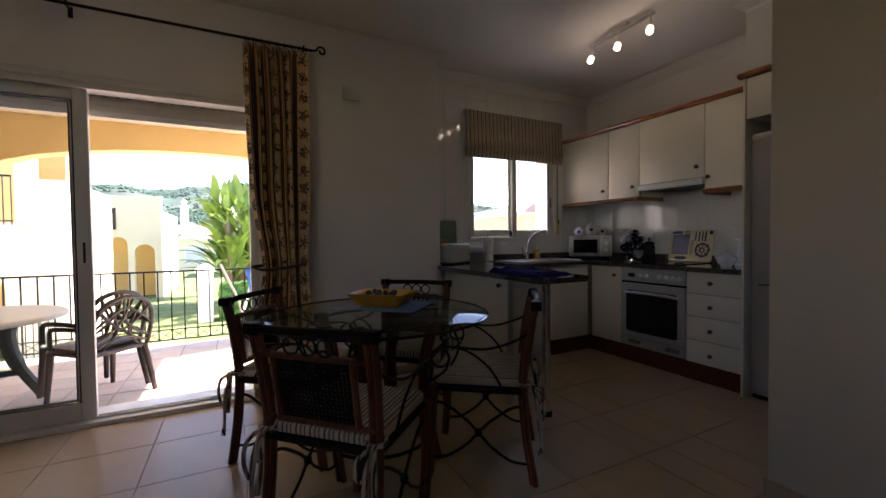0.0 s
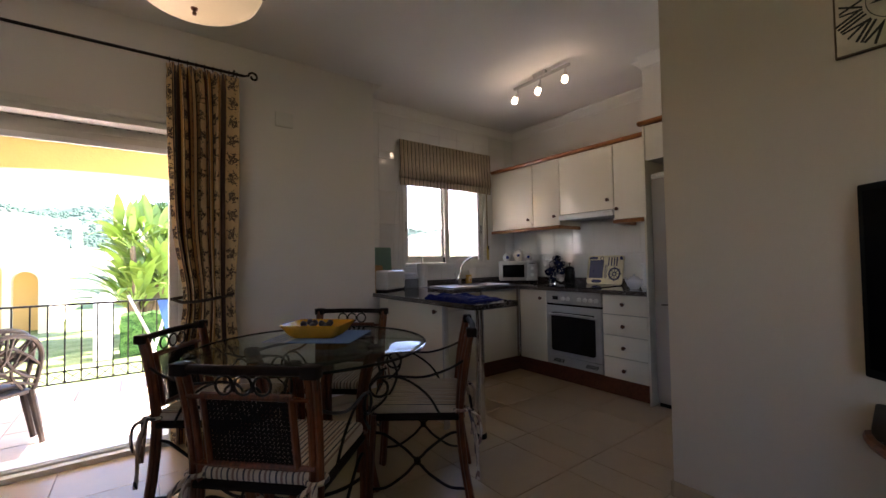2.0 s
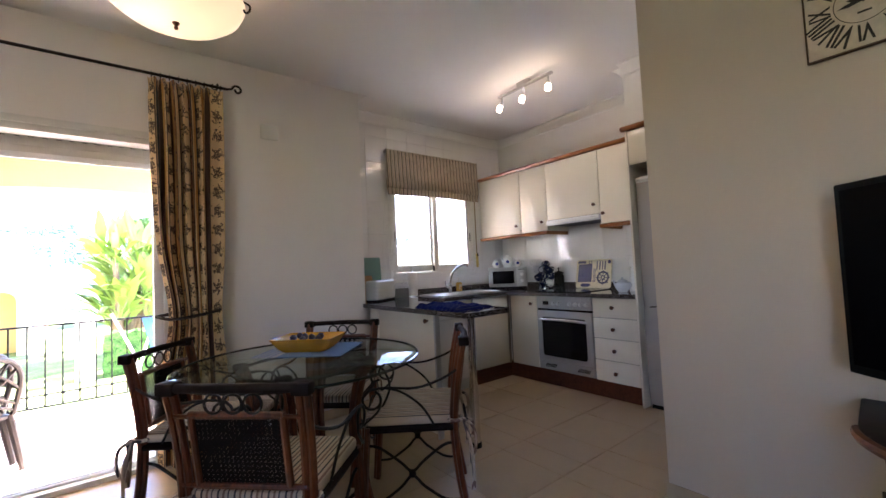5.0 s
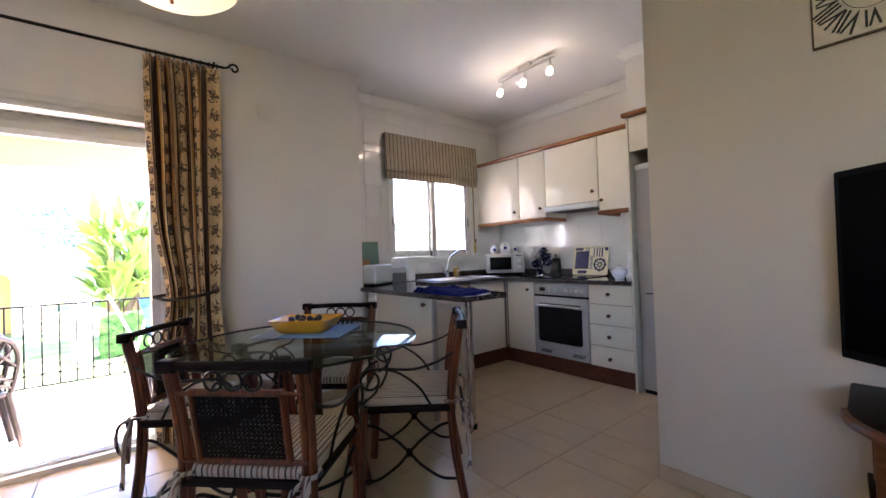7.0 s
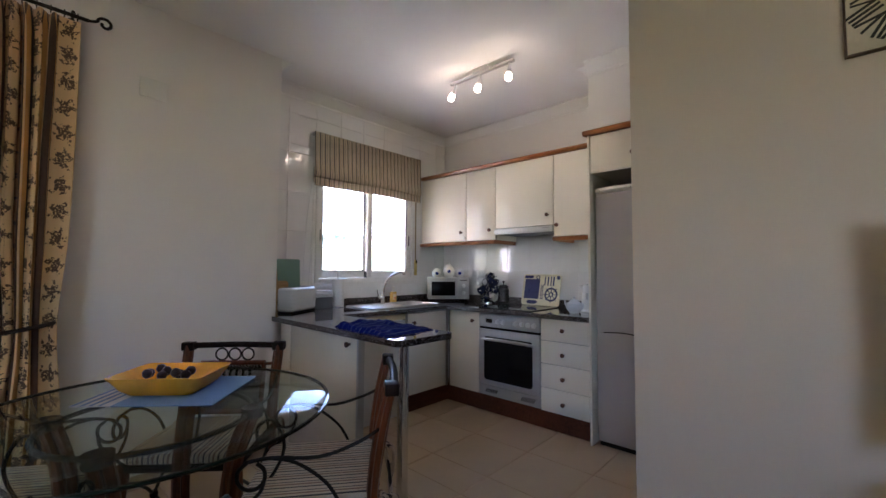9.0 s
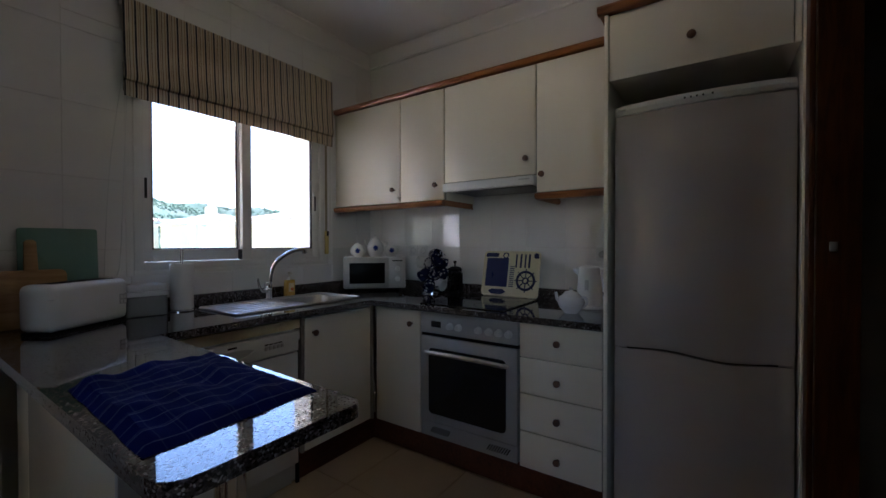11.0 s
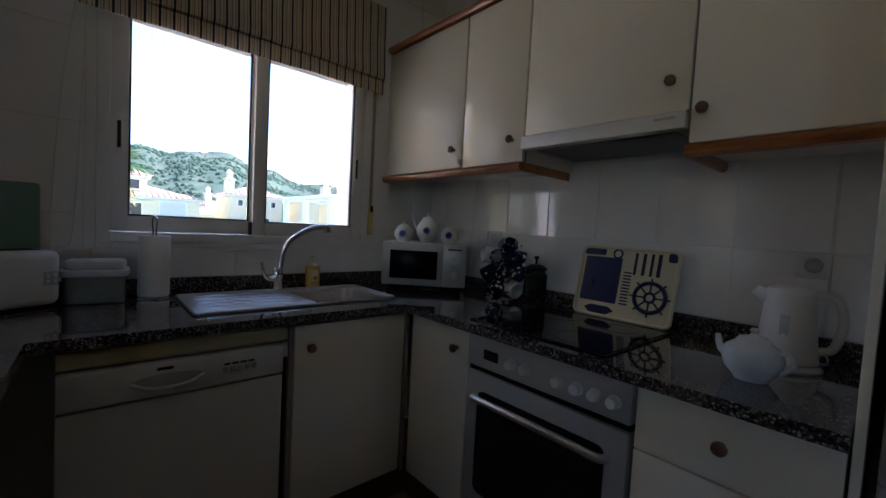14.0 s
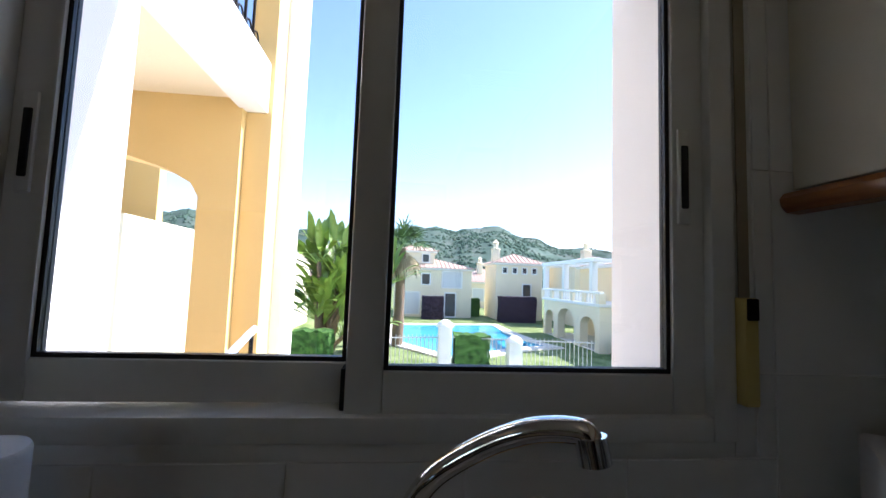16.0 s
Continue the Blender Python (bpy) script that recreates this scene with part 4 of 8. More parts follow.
rp.color_ramp.interpolation = "CONSTANT"
rp.color_ramp.elements[0].color, rp.color_ramp.elements[1].color, rp.color_ramp.elements[1].position = (0.75, 0.75, 0.74, 1), (0.02, 0.03, 0.09, 1), 0.35
tcm = nb.nodes.new("ShaderNodeTexCoord")
nb.links.new(tcm.outputs["Object"], vr.inputs["Vector"])
nb.links.new(vr.outputs["Distance"], rp.inputs[0])
nb.links.new(rp.outputs[0], nb.nodes["Principled BSDF"].inputs["Base Color"])
MUG = [(0.0, 0.003), (0.030, 0.003), (0.034, 0.0), (0.037, 0.006), (0.039, 0.045), (0.040, 0.082), (0.037, 0.083), (0.036, 0.045), (0.034, 0.010), (0, 0.008)]
for i, (ang, z, mt) in enumerate(((200, 0.060, mugs), (262, 0.065, PORC), (225, 0.130, mugs), (165, 0.135, NAVYM), (285, 0.14, mugs), (205, 0.205, mugs), (255, 0.215, NAVYM), (310, 0.205, mugs), (150, 0.215, PORC), (30, 0.20, NAVYM), (90, 0.12, PORC), (235, 0.265, mugs))):
    w = radians(ang)
    d = Vector((math.cos(w), math.sin(w), 0))
    part("arm", tube([(3.865, 3.095, Z0 + z + 0.02), Vector((3.865, 3.095, Z0 + z + 0.03)) + d * 0.05], 0.0035, 6), CHROME, tree)
    mm = Matrix.Translation(Vector((3.865, 3.095, Z0 + z)) + d * 0.062) @ (d + Vector((0, 0, -0.55 + 0.3 * (i % 3)))).to_track_quat("Z", "Y").to_matrix().to_4x4() @ Matrix.Translation((0, 0, -0.04))
    mug = part("mug", moved(lathe(MUG, 18), mm), mt, tree, "navy and white patterned mug" if mt is mugs else "")
    part("mug_handle", moved(tube(ring((0.045, 0, 0.043), 0.022, 10, "y", -1.9, 1.9), 0.004, 6), mm), mt, mug)

# cafetiere
caf = thing("cafetiere", (3.925, 2.945, Z0), "glass cafetiere with a black handle", "cafetiere")
part("beaker", lathe([(0, 0.012), (0.043, 0.012), (0.046, 0.02), (0.046, 0.155), (0.048, 0.16), (0.045, 0.16), (0.0435, 0.02), (0, 0.016)], 24, (3.925, 2.945, Z0)), glass("coffee_glass", (0.35, 0.33, 0.32)), caf)
part("frame", merged(tube(ring((3.925, 2.945, Z0 + 0.012), 0.049, 24), 0.004, 6, True), tube(ring((3.925, 2.945, Z0 + 0.135), 0.049, 24), 0.004, 6, True), *[tube([(3.925 + 0.049 * math.cos(k), 2.945 + 0.049 * math.sin(k), Z0), (3.925 + 0.049 * math.cos(k), 2.945 + 0.049 * math.sin(k), Z0 + 0.14)], 0.0035, 6) for k in (0.6, 2.2, 3.8, 5.4)]), DARK, caf)
part("lid", lathe([(0.05, 0.16), (0.05, 0.168), (0.03, 0.182), (0.006, 0.186), (0.005, 0.205), (0.012, 0.212), (0.010, 0.222), (0, 0.224)], 20, (3.925, 2.945, Z0)), DARK, caf)
part("handle", tube(smooth_line([(3.895, 2.905, Z0 + 0.14), (3.868, 2.870, Z0 + 0.145), (3.856, 2.854, Z0 + 0.09), (3.866, 2.868, Z0 + 0.03), (3.892, 2.902, Z0 + 0.02)]), 0.0075, 8), DARK, caf)

# tray leaning on the tiles
tray = thing("serving_tray", (3.92, 2.525, Z0), "cream and navy tray with a ship's wheel, leaning on the tiles", "tray")
TM = Matrix.Translation((3.900, 2.536, Z0 + 0.008)) @ Matrix.Rotation(radians(13), 4, "Y") @ Matrix.Rotation(radians(90), 4, "Z") @ Matrix.Rotation(radians(90), 4, "X")
TRC = mat("tray_cream", (0.70, 0.64, 0.44), 0.3, vary=0.06, scale=15)
TRN = mat("tray_navy", (0.006, 0.012, 0.085), 0.3, vary=0.12, scale=20)
W2, TH = 0.192, 0.288


def flat(pts, z0=0.0005, z1=0.0018):
    return moved(slab(pts, z0, z1), TM)


def trect(x0, x1, y0, y1, r=0.0):
    """A rectangle on the tray, x to the right as one looks at it."""
    return rounded([(x0, y0), (x1, y0), (x1, y1), (x0, y1)], {0: r, 1: r, 2: r, 3: r}) if r else [(x0, y0), (x1, y0), (x1, y1), (x0, y1)]


TM = TM @ Matrix.Rotation(radians(180), 4, "Y")
part("plate", moved(slab(trect(-W2, W2, 0, TH, 0.025), -0.006, 0.0), TM), TRC, tray)
part("rim", moved(tube([(x, y, 0.002) for x, y in trect(-W2 + 0.004, W2 - 0.004, 0.004, TH - 0.004, 0.025)], 0.006, 8, closed=True), TM), TRC, tray)
part("blue_square", flat(trect(-0.172, -0.018, 0.060, 0.245, 0.004)), TRN, tray, "navy square")
part("corner_patch", flat(trect(-0.184, -0.09, 0.252, 0.282, 0.010)), TRN, tray)
part("corner_patch", flat(trect(0.150, 0.184, 0.245, 0.280, 0.010)), TRN, tray)
wheel = part("wheel", moved(tube(ring((0.105, 0.105, 0.002), 0.056, 28), 0.008, 6, True), TM), TRN, tray, "navy ship's wheel")
part("hub", moved(tube(ring((0.105, 0.105, 0.002), 0.018, 16), 0.005, 6, True), TM), TRN, wheel)
for k in range(8):
    w = k * math.pi / 4
    part("spoke", moved(tube([(0.105 + q * math.cos(w), 0.105 + q * math.sin(w), 0.002) for q in (0.012, 0.074)], 0.0035, 6), TM), TRN, wheel)
for k in range(11):
    part("bar", flat(trect(-0.005, 0.026, 0.062 + k * 0.0125, 0.068 + k * 0.0125)), TRN, tray)
part("boat", flat([(-0.145, 0.030), (-0.120, 0.012), (-0.050, 0.012), (-0.020, 0.030), (-0.045, 0.045), (-0.120, 0.045)]), TRN, tray)
for x0, x1 in ((0.030, 0.040), (0.060, 0.072), (0.090, 0.10), (0.115, 0.128)):
    part("bar", flat(trect(x0, x1, 0.185, 0.272)), TRN, tray)
part("rope_ring", moved(tube(ring((-0.04, 0.262, 0.002), 0.017, 16), 0.004, 6, True), TM), TRN, tray)

# teapot and kettle beside the fridge
GREYB = mat("pale_blue_porcelain", (0.60, 0.63, 0.70), 0.12, vary=0.05, scale=12, rough_vary=0.04)
tp2 = thing("teapot", (3.57, 2.045, Z0), "pale blue-white porcelain teapot beside the kettle", "teapot")
part("body", lathe([(0, 0), (0.035, 0), (0.037, 0.006), (0.058, 0.03), (0.064, 0.052), (0.058, 0.078), (0.036, 0.094), (0.032, 0.096), (0, 0.096)], 28, (3.57, 2.045, Z0)), GREYB, tp2)
part("lid", lathe([(0.036, 0.096), (0.03, 0.104), (0.01, 0.109), (0.006, 0.114), (0.010, 0.121), (0.006, 0.127), (0, 0.128)], 20, (3.57, 2.045, Z0)), GREYB, tp2)
part("spout", tube(smooth_line([(3.560, 2.085, Z0 + 0.045), (3.556, 2.108, Z0 + 0.066), (3.553, 2.116, Z0 + 0.100)]), [0.012 - 0.00035 * k for k in range(17)], 10), GREYB, tp2)
part("handle", tube(smooth_line([(3.560, 1.994, Z0 + 0.078), (3.552, 1.972, Z0 + 0.080), (3.550, 1.964, Z0 + 0.055), (3.560, 1.988, Z0 + 0.030)]), 0.006, 8), GREYB, tp2)
ket = thing("kettle", (3.79, 2.013, Z0), "white plastic electric kettle on its base", "kettle")
part("base", lathe([(0, 0), (0.078, 0), (0.08, 0.008), (0.072, 0.018), (0, 0.018)], 28, (3.79, 2.013, Z0)), WHITE, ket)
part("body", lathe([(0, 0.019), (0.068, 0.019), (0.070, 0.03), (0.060, 0.12), (0.053, 0.205), (0.050, 0.215), (0.03, 0.222), (0, 0.224)], 28, (3.79, 2.013, Z0)), WHITE, ket)
part("spout", tube([(3.785, 2.06, Z0 + 0.185), (3.781, 2.09, Z0 + 0.205)], [0.022, 0.012], 10), WHITE, ket)
part("handle", tube(smooth_line([(3.795, 1.968, Z0 + 0.205), (3.802, 1.923, Z0 + 0.200), (3.806, 1.906, Z0 + 0.14), (3.802, 1.92, Z0 + 0.07), (3.795, 1.95, Z0 + 0.055)]), 0.011, 10), WHITE, ket)
part("level_window", box(3.728, 3.733, 2.003, 2.023, Z0 + 0.06, Z0 + 0.15, 0.001), SILVER, ket)
part("cable", tube(smooth_line([(3.85, 1.968, Z0 + 0.01), (3.95, 1.938, Z0 + 0.004), (4.035, 1.978, Z0 + 0.06), (4.048, 2.018, Z0 + 0.24), (4.00, 1.995, Z0 + 0.275)]), 0.003, 6), WHITE, ket)

# washing-up corner
soap = thing("soap_bottle", (3.205, 3.775, Z0), "yellow hand soap bottle with a pump", "soap bottle")
SOAPM = mat("yellow_soap", (0.80, 0.52, 0.13), 0.2, vary=0.05)
part("bottle", moved(slab(rounded([(-0.034, -0.020), (0.034, -0.020), (0.034, 0.020), (-0.034, 0.020)], {0: 0.015, 1: 0.015, 2: 0.015, 3: 0.015}), 0, 0.105, 0.004), Matrix.Translation((3.205, 3.775, Z0))), SOAPM, soap)
part("label_patch", box(3.186, 3.224, 3.7535, 3.7555, Z0 + 0.03, Z0 + 0.085), mat("soap_label", (0.85, 0.70, 0.42), 0.4, vary=0.15, scale=60), soap)
part("print", moved(lathe([(0, 0), (0.011, 0), (0.011, 0.001), (0, 0.001)], 14), Matrix.Translation((3.211, 3.7530, Z0 + 0.045)) @ Matrix.Rotation(radians(90), 4, "X")), mat("orange_print", (0.75, 0.22, 0.04), 0.4), soap)
part("pump", merged(lathe([(0.016, 0.105), (0.016, 0.118), (0.006, 0.122), (0.005, 0.145), (0.012, 0.148), (0.012, 0.157), (0, 0.158)], 16, (3.205, 3.775, Z0)), tube([(3.205, 3.775, Z0 + 0.152), (3.198, 3.742, Z0 + 0.149)], 0.005, 8)), mat("pump_white", (0.75, 0.72, 0.62), 0.35), soap)

roll = thing("paper_towel_roll", (2.545, 3.735, Z0), "white paper towel roll on a chrome stand", "paper towel")
part("base", lathe([(0, 0), (0.075, 0), (0.075, 0.004), (0, 0.006)], 28, (2.545, 3.735, Z0)), CHROME, roll)
part("wire_loop", tube(smooth_line([(2.541, 3.735, Z0 + 0.22), (2.538, 3.735, Z0 + 0.30), (2.545, 3.735, Z0 + 0.316), (2.552, 3.735, Z0 + 0.30), (2.549, 3.735, Z0 + 0.22)]), 0.003, 6), CHROME, roll)
part("paper", lathe([(0.019, 0.008), (0.050, 0.008), (0.052, 0.012), (0.052, 0.236), (0.050, 0.240), (0.022, 0.240), (0.019, 0.236), (0.019, 0.008)], 36, (2.545, 3.735, Z0)), mat("paper_towel", (0.80, 0.79, 0.77), 0.9, vary=0.03, fine=140, bump=0.4), roll)

tub = thing("plastic_tub", (2.375, 3.72, Z0), "clear grey plastic food tub with a white lid", "food container")
TBM = Matrix.Translation((2.375, 3.725, Z0)) @ Matrix.Rotation(radians(-8), 4, "Z")
part("box", moved(slab(rounded([(-0.085, -0.06), (0.085, -0.06), (0.085, 0.06), (-0.085, 0.06)], {0: 0.02, 1: 0.02, 2: 0.02, 3: 0.02}), 0, 0.095, 0.004), TBM), mat("smoky_plastic", (0.22, 0.23, 0.24), 0.2, vary=0.1), tub)
part("lid", moved(slab(rounded([(-0.092, -0.067), (0.092, -0.067), (0.092, 0.067), (-0.092, 0.067)], {0: 0.022, 1: 0.022, 2: 0.022, 3: 0.022}), 0.095, 0.118, 0.004), TBM), mat("lid_plastic", (0.62, 0.64, 0.68), 0.3), tub)
part("inner_lid", moved(slab(rounded([(-0.082, -0.057), (0.082, -0.057), (0.082, 0.057), (-0.082, 0.057)], {0: 0.02, 1: 0.02, 2: 0.02, 3: 0.02}), 0.118, 0.150, 0.006), TBM), mat("lid_top_plastic", (0.62, 0.64, 0.68), 0.3), tub)
for k in range(9):
    part("ridge", moved(box(-0.07 + k * 0.0165, -0.062 + k * 0.0165, -0.045, 0.045, 0.149, 0.1525, 0.001), TBM), WHITE, tub)

toa = thing("toaster", (2.09, 3.63, Z0), "long white plastic two-slot toaster", "toaster")
TOM = Matrix.Translation((2.105, 3.612, Z0)) @ Matrix.Rotation(radians(32), 4, "Z")
part("body", moved(merged(box(-0.175, 0.175, -0.068, 0.068, 0.012, 0.190, 0.026, 4)), TOM), WHITE, toa)
part("top_plate", moved(box(-0.15, 0.15, -0.048, 0.048, 0.180, 0.190, 0.004), TOM), SILVER, toa)
for y in (-0.024, 0.016):
    part("slot", moved(box(-0.135, 0.135, y - 0.010, y + 0.014, 0.186, 0.1915), TOM), DARK, toa)
part("control", moved(box(0.120, 0.165, -0.068, -0.063, 0.075, 0.125, 0.003), TOM), SILVER, toa)
for k in range(4):
    part("button", moved(box(0.126 + (k % 2) * 0.018, 0.140 + (k % 2) * 0.018, -0.070, -0.067, 0.082 + (k // 2) * 0.02, 0.096 + (k // 2) * 0.02, 0.002), TOM), WHITE, toa)
part("seam", moved(box(-0.183, 0.183, -0.0655, -0.0645, 0.133, 0.136), TOM), SILVER, toa)
part("lever", moved(box(0.183, 0.205, -0.012, 0.012, 0.10, 0.115, 0.004), TOM), WHITE, toa)
part("foot_strip", moved(box(-0.17, 0.17, -0.055, 0.055, 0.0, 0.013), TOM), DARK, toa)

cb = thing("glass_chopping_board", (2.10, 3.81, Z0), "green tinted glass chopping board leaning on the tiles", "chopping board")
part("board", moved(slab(rounded([(-0.13, 0), (0.13, 0), (0.13, 0.41), (-0.13, 0.41)], {0: 0.015, 1: 0.015, 2: 0.015, 3: 0.015}), 0, 0.006, 0.001), Matrix.Translation((2.095, 3.795, Z0)) @ Matrix.Rotation(radians(86), 4, "X")), mat("green_frosted_glass", (0.20, 0.34, 0.29), 0.25, vary=0.06), cb)
wb = thing("wooden_chopping_board", (2.00, 3.79, Z0), "light wooden chopping board with a handle", "chopping board")
WBW = wood("beech", (0.36, 0.20, 0.08), (0.56, 0.36, 0.17), 0.5)
part("board", moved(slab(rounded([(-0.10, 0), (0.12, 0), (0.12, 0.235), (-0.10, 0.235)], {2: 0.03, 3: 0.03}), 0, 0.014, 0.002), Matrix.Translation((1.99, 3.765, Z0)) @ Matrix.Rotation(radians(84), 4, "X")), WBW, wb)
part("grip", moved(slab(rounded([(-0.022, 0.225), (0.022, 0.225), (0.018, 0.36), (-0.018, 0.36)], {2: 0.015, 3: 0.015}), 0, 0.014, 0.002), Matrix.Translation((2.0, 3.765, Z0)) @ Matrix.Rotation(radians(84), 4, "X")), WBW, wb)

# tea towel, a little rumpled
TT = bpy.data.materials.new("blue_check_cloth")
TT.use_nodes = True
tt = TT.node_tree
tb = tt.nodes["Principled BSDF"]
tuv, tsp = tt.nodes.new("ShaderNodeTexCoord"), tt.nodes.new("ShaderNodeSeparateXYZ")
tt.links.new(tuv.outputs["UV"], tsp.inputs[0])
masks = []
for ax, per in (("X", 0.088), ("Y", 0.088)):
    for off, wid in ((0.10, 0.035), (0.17, 0.02), (0.60, 0.03)):
        m1, m2, m3 = (tt.nodes.new("ShaderNodeMath") for _ in range(3))
        m1.operation, m2.operation, m3.operation = "MULTIPLY_ADD", "FRACT", "LESS_THAN"
        m1.inputs[1].default_value, m1.inputs[2].default_value, m3.inputs[1].default_value = 1 / per, off, wid
        tt.links.new(tsp.outputs[ax], m1.inputs[0])
        tt.links.new(m1.outputs[0], m2.inputs[0])
        tt.links.new(m2.outputs[0], m3.inputs[0])
        wk = tt.nodes.new("ShaderNodeMath")
        wk.operation = "MULTIPLY"
        wk.inputs[1].default_value = 0.25 if ax == "Y" else 1.0
        tt.links.new(m3.outputs[0], wk.inputs[0])
        masks.append(wk)
acc = masks[0].outputs[0]
for m3 in masks[1:]:
    ad = tt.nodes.new("ShaderNodeMath")
    tt.links.new(acc, ad.inputs[0])
    tt.links.new(m3.outputs[0], ad.inputs[1])
    acc = ad.outputs[0]
mulf = tt.nodes.new("ShaderNodeMath")
mulf.operation, mulf.use_clamp = "MULTIPLY", True
mulf.inputs[1].default_value = 0.22
tt.links.new(acc, mulf.inputs[0])
mixc = tt.nodes.new("ShaderNodeMix")
mixc.data_type = "RGBA"
mixc.inputs["A"].default_value, mixc.inputs["B"].default_value = (0.0015, 0.007, 0.12, 1), (0.40, 0.47, 0.70, 1)
tt.links.new(mulf.outputs[0], mixc.inputs["Factor"])
tt.links.new(mixc.outputs["Result"], tb.inputs["Base Color"])
tb.inputs["Roughness"].default_value, tb.inputs["Specular IOR Level"].default_value = 0.95, 0.1
nn, bb = tt.nodes.new("ShaderNodeTexNoise"), tt.nodes.new("ShaderNodeBump")
nn.inputs["Scale"].default_value = 500
bb.inputs["Strength"].default_value, bb.inputs["Distance"].default_value = 0.4, 0.001
tt.links.new(nn.outputs[0], bb.inputs["Height"])
tt.links.new(bb.outputs[0], tb.inputs["Normal"])


def cloth(corners, z0, nx, ny, lift, name_uv="UVMap", size=(0.5, 0.35)):
    """A rumpled folded cloth between four corners, with a hem that turns down to its support."""
    A, B, C, D = [Vector(c) for c in corners]
    verts, faces = [], []
    for i in range(nx + 1):
        for k in range(ny + 1):
            u, v = i / nx, k / ny
            p = A * (1 - u) * (1 - v) + B * u * (1 - v) + C * u * v + D * (1 - u) * v
            wob = Vector((noise.noise((u * 3, v * 3, 1)), noise.noise((u * 3, v * 3, 7)))) * 0.008
            edge = min(u, 1 - u, v, 1 - v)
            h = lift(u, v) * min(1, edge * 14)
            verts.append((p.x + wob.x, p.y + wob.y, z0 + 0.0015 + h))
    M = ny + 1
    faces = [(i * M + k, (i + 1) * M + k, (i + 1) * M + k + 1, i * M + k + 1) for i in range(nx) for k in range(ny)]
    bm = raw(verts, faces)
    bmesh.ops.recalc_face_normals(bm, faces=bm.faces[:])
    uvl = bm.loops.layers.uv.new(name_uv)
    for f in bm.faces:
        for l in f.loops:
            i, k = divmod(l.vert.index if l.vert.index >= 0 else 0, M)
            l[uvl].uv = (0, 0)
    bm.verts.index_update()
    for f in bm.faces:
        for l in f.loops:
            i, k = divmod(l.vert.index, M)
            l[uvl].uv = (size[0] * i / nx, size[1] * k / ny)
    return bm


TC = [(1.862, 2.70), (1.835, 2.20), (2.185, 2.215), (2.215, 2.755)]
single("tea_towel", cloth(TC, WT, 44, 30, lambda u, v: 0.020 + 0.016 * noise.noise((u * 3.5, v * 4, 3)) + 0.008 * noise.noise((u * 9, v * 8, 5)) + 0.004 * math.sin(v * 16 + u * 3), size=(0.50, 0.36)), TT, (2.02, 2.47, WT), "blue checked tea towel spread on the peninsula", "tea towel")

# ---- lamps ----
BULB = glow("lit_bulb_glass", (1.0, 0.80, 0.52), 2.6)
track = thing("spot_track", (2.925, 2.465, HC), "steel ceiling track with three lit glass spots", "ceiling spots")
part("bar", merged(box(2.912, 2.938, 2.17, 2.76, HC - 0.055, HC - 0.035, 0.004), box(2.905, 2.945, 2.40, 2.53, HC - 0.036, HC - 0.001, 0.004)), STEEL, track)
for y, tx, ty in ((2.72, -0.35, 0.18), (2.465, -0.30, 0.12), (2.21, -0.32, -0.12)):
    dv = Vector((tx, ty, -1)).normalized()
    p = Vector((2.925, y, HC - 0.055))
    st = part("spot", tube([p, p + Vector((0, 0, -0.035)), p + Vector((0, 0, -0.035)) + dv * 0.02, p + Vector((0, 0, -0.035)) + dv * 0.055], [0.007, 0.008, 0.017, 0.021], 14), STEEL, track)
    q = p + Vector((0, 0, -0.035)) + dv * 0.052
    part("glass_shade", tube([q, q + dv * 0.012, q + dv * 0.042, q + dv * 0.050], [0.019, 0.023, 0.024, 0.018], 16), BULB, st, "glowing frosted glass shade")
    pl_ = new("spot_bulb", bpy.data.lights.new("spot_bulb", "POINT"))
    pl_.data.energy, pl_.data.color, pl_.data.shadow_soft_size = 0.015, (1.0, 0.80, 0.56), 0.02
    pl_.matrix_world = Matrix.Translation(q + dv * 0.075)

lamp = thing("ceiling_lamp", (0.42, 2.46, HC), "lit cream alabaster glass bowl lamp with iron arms", "ceiling lamp")
LC = (0.42, 2.46)
LG = glow("lit_alabaster_glass", (1.0, 0.76, 0.42), 0.05)
part("shade", lathe([(0.0, 2.375), (0.07, 2.378), (0.15, 2.392), (0.225, 2.420), (0.278, 2.462), (0.298, 2.505), (0.292, 2.507), (0.270, 2.466), (0.220, 2.426), (0.14, 2.398), (0, 2.382)], 48, (*LC, 0)), LG, lamp)
part("finial", lathe([(0, 2.340), (0.008, 2.344), (0.010, 2.354), (0.005, 2.360), (0.014, 2.368), (0.016, 2.376), (0, 2.377)], 14, (*LC, 0)), mat("copper_finial", (0.35, 0.16, 0.09), 0.35, 0.8), lamp)
part("stem", tube([(*LC, 2.39), (*LC, HC - 0.02)], 0.009, 10), IRON, lamp)
part("canopy", lathe([(0.0, -0.035), (0.03, -0.033), (0.055, -0.015), (0.06, 0), (0, 0)], 24, (*LC, HC)), IRON, lamp)
for k in range(3):
    w = radians(-20 + 120 * k)
    c, s = math.cos(w), math.sin(w)
    P = lambda r, z: (LC[0] + r * c, LC[1] + r * s, z)
    part("arm", tube(smooth_line([P(0.01, 2.60), P(0.12, 2.58), P(0.24, 2.54), P(0.312, 2.515), P(0.318, 2.485), P(0.300, 2.470), P(0.292, 2.485)]), 0.005, 8), IRON, lamp)

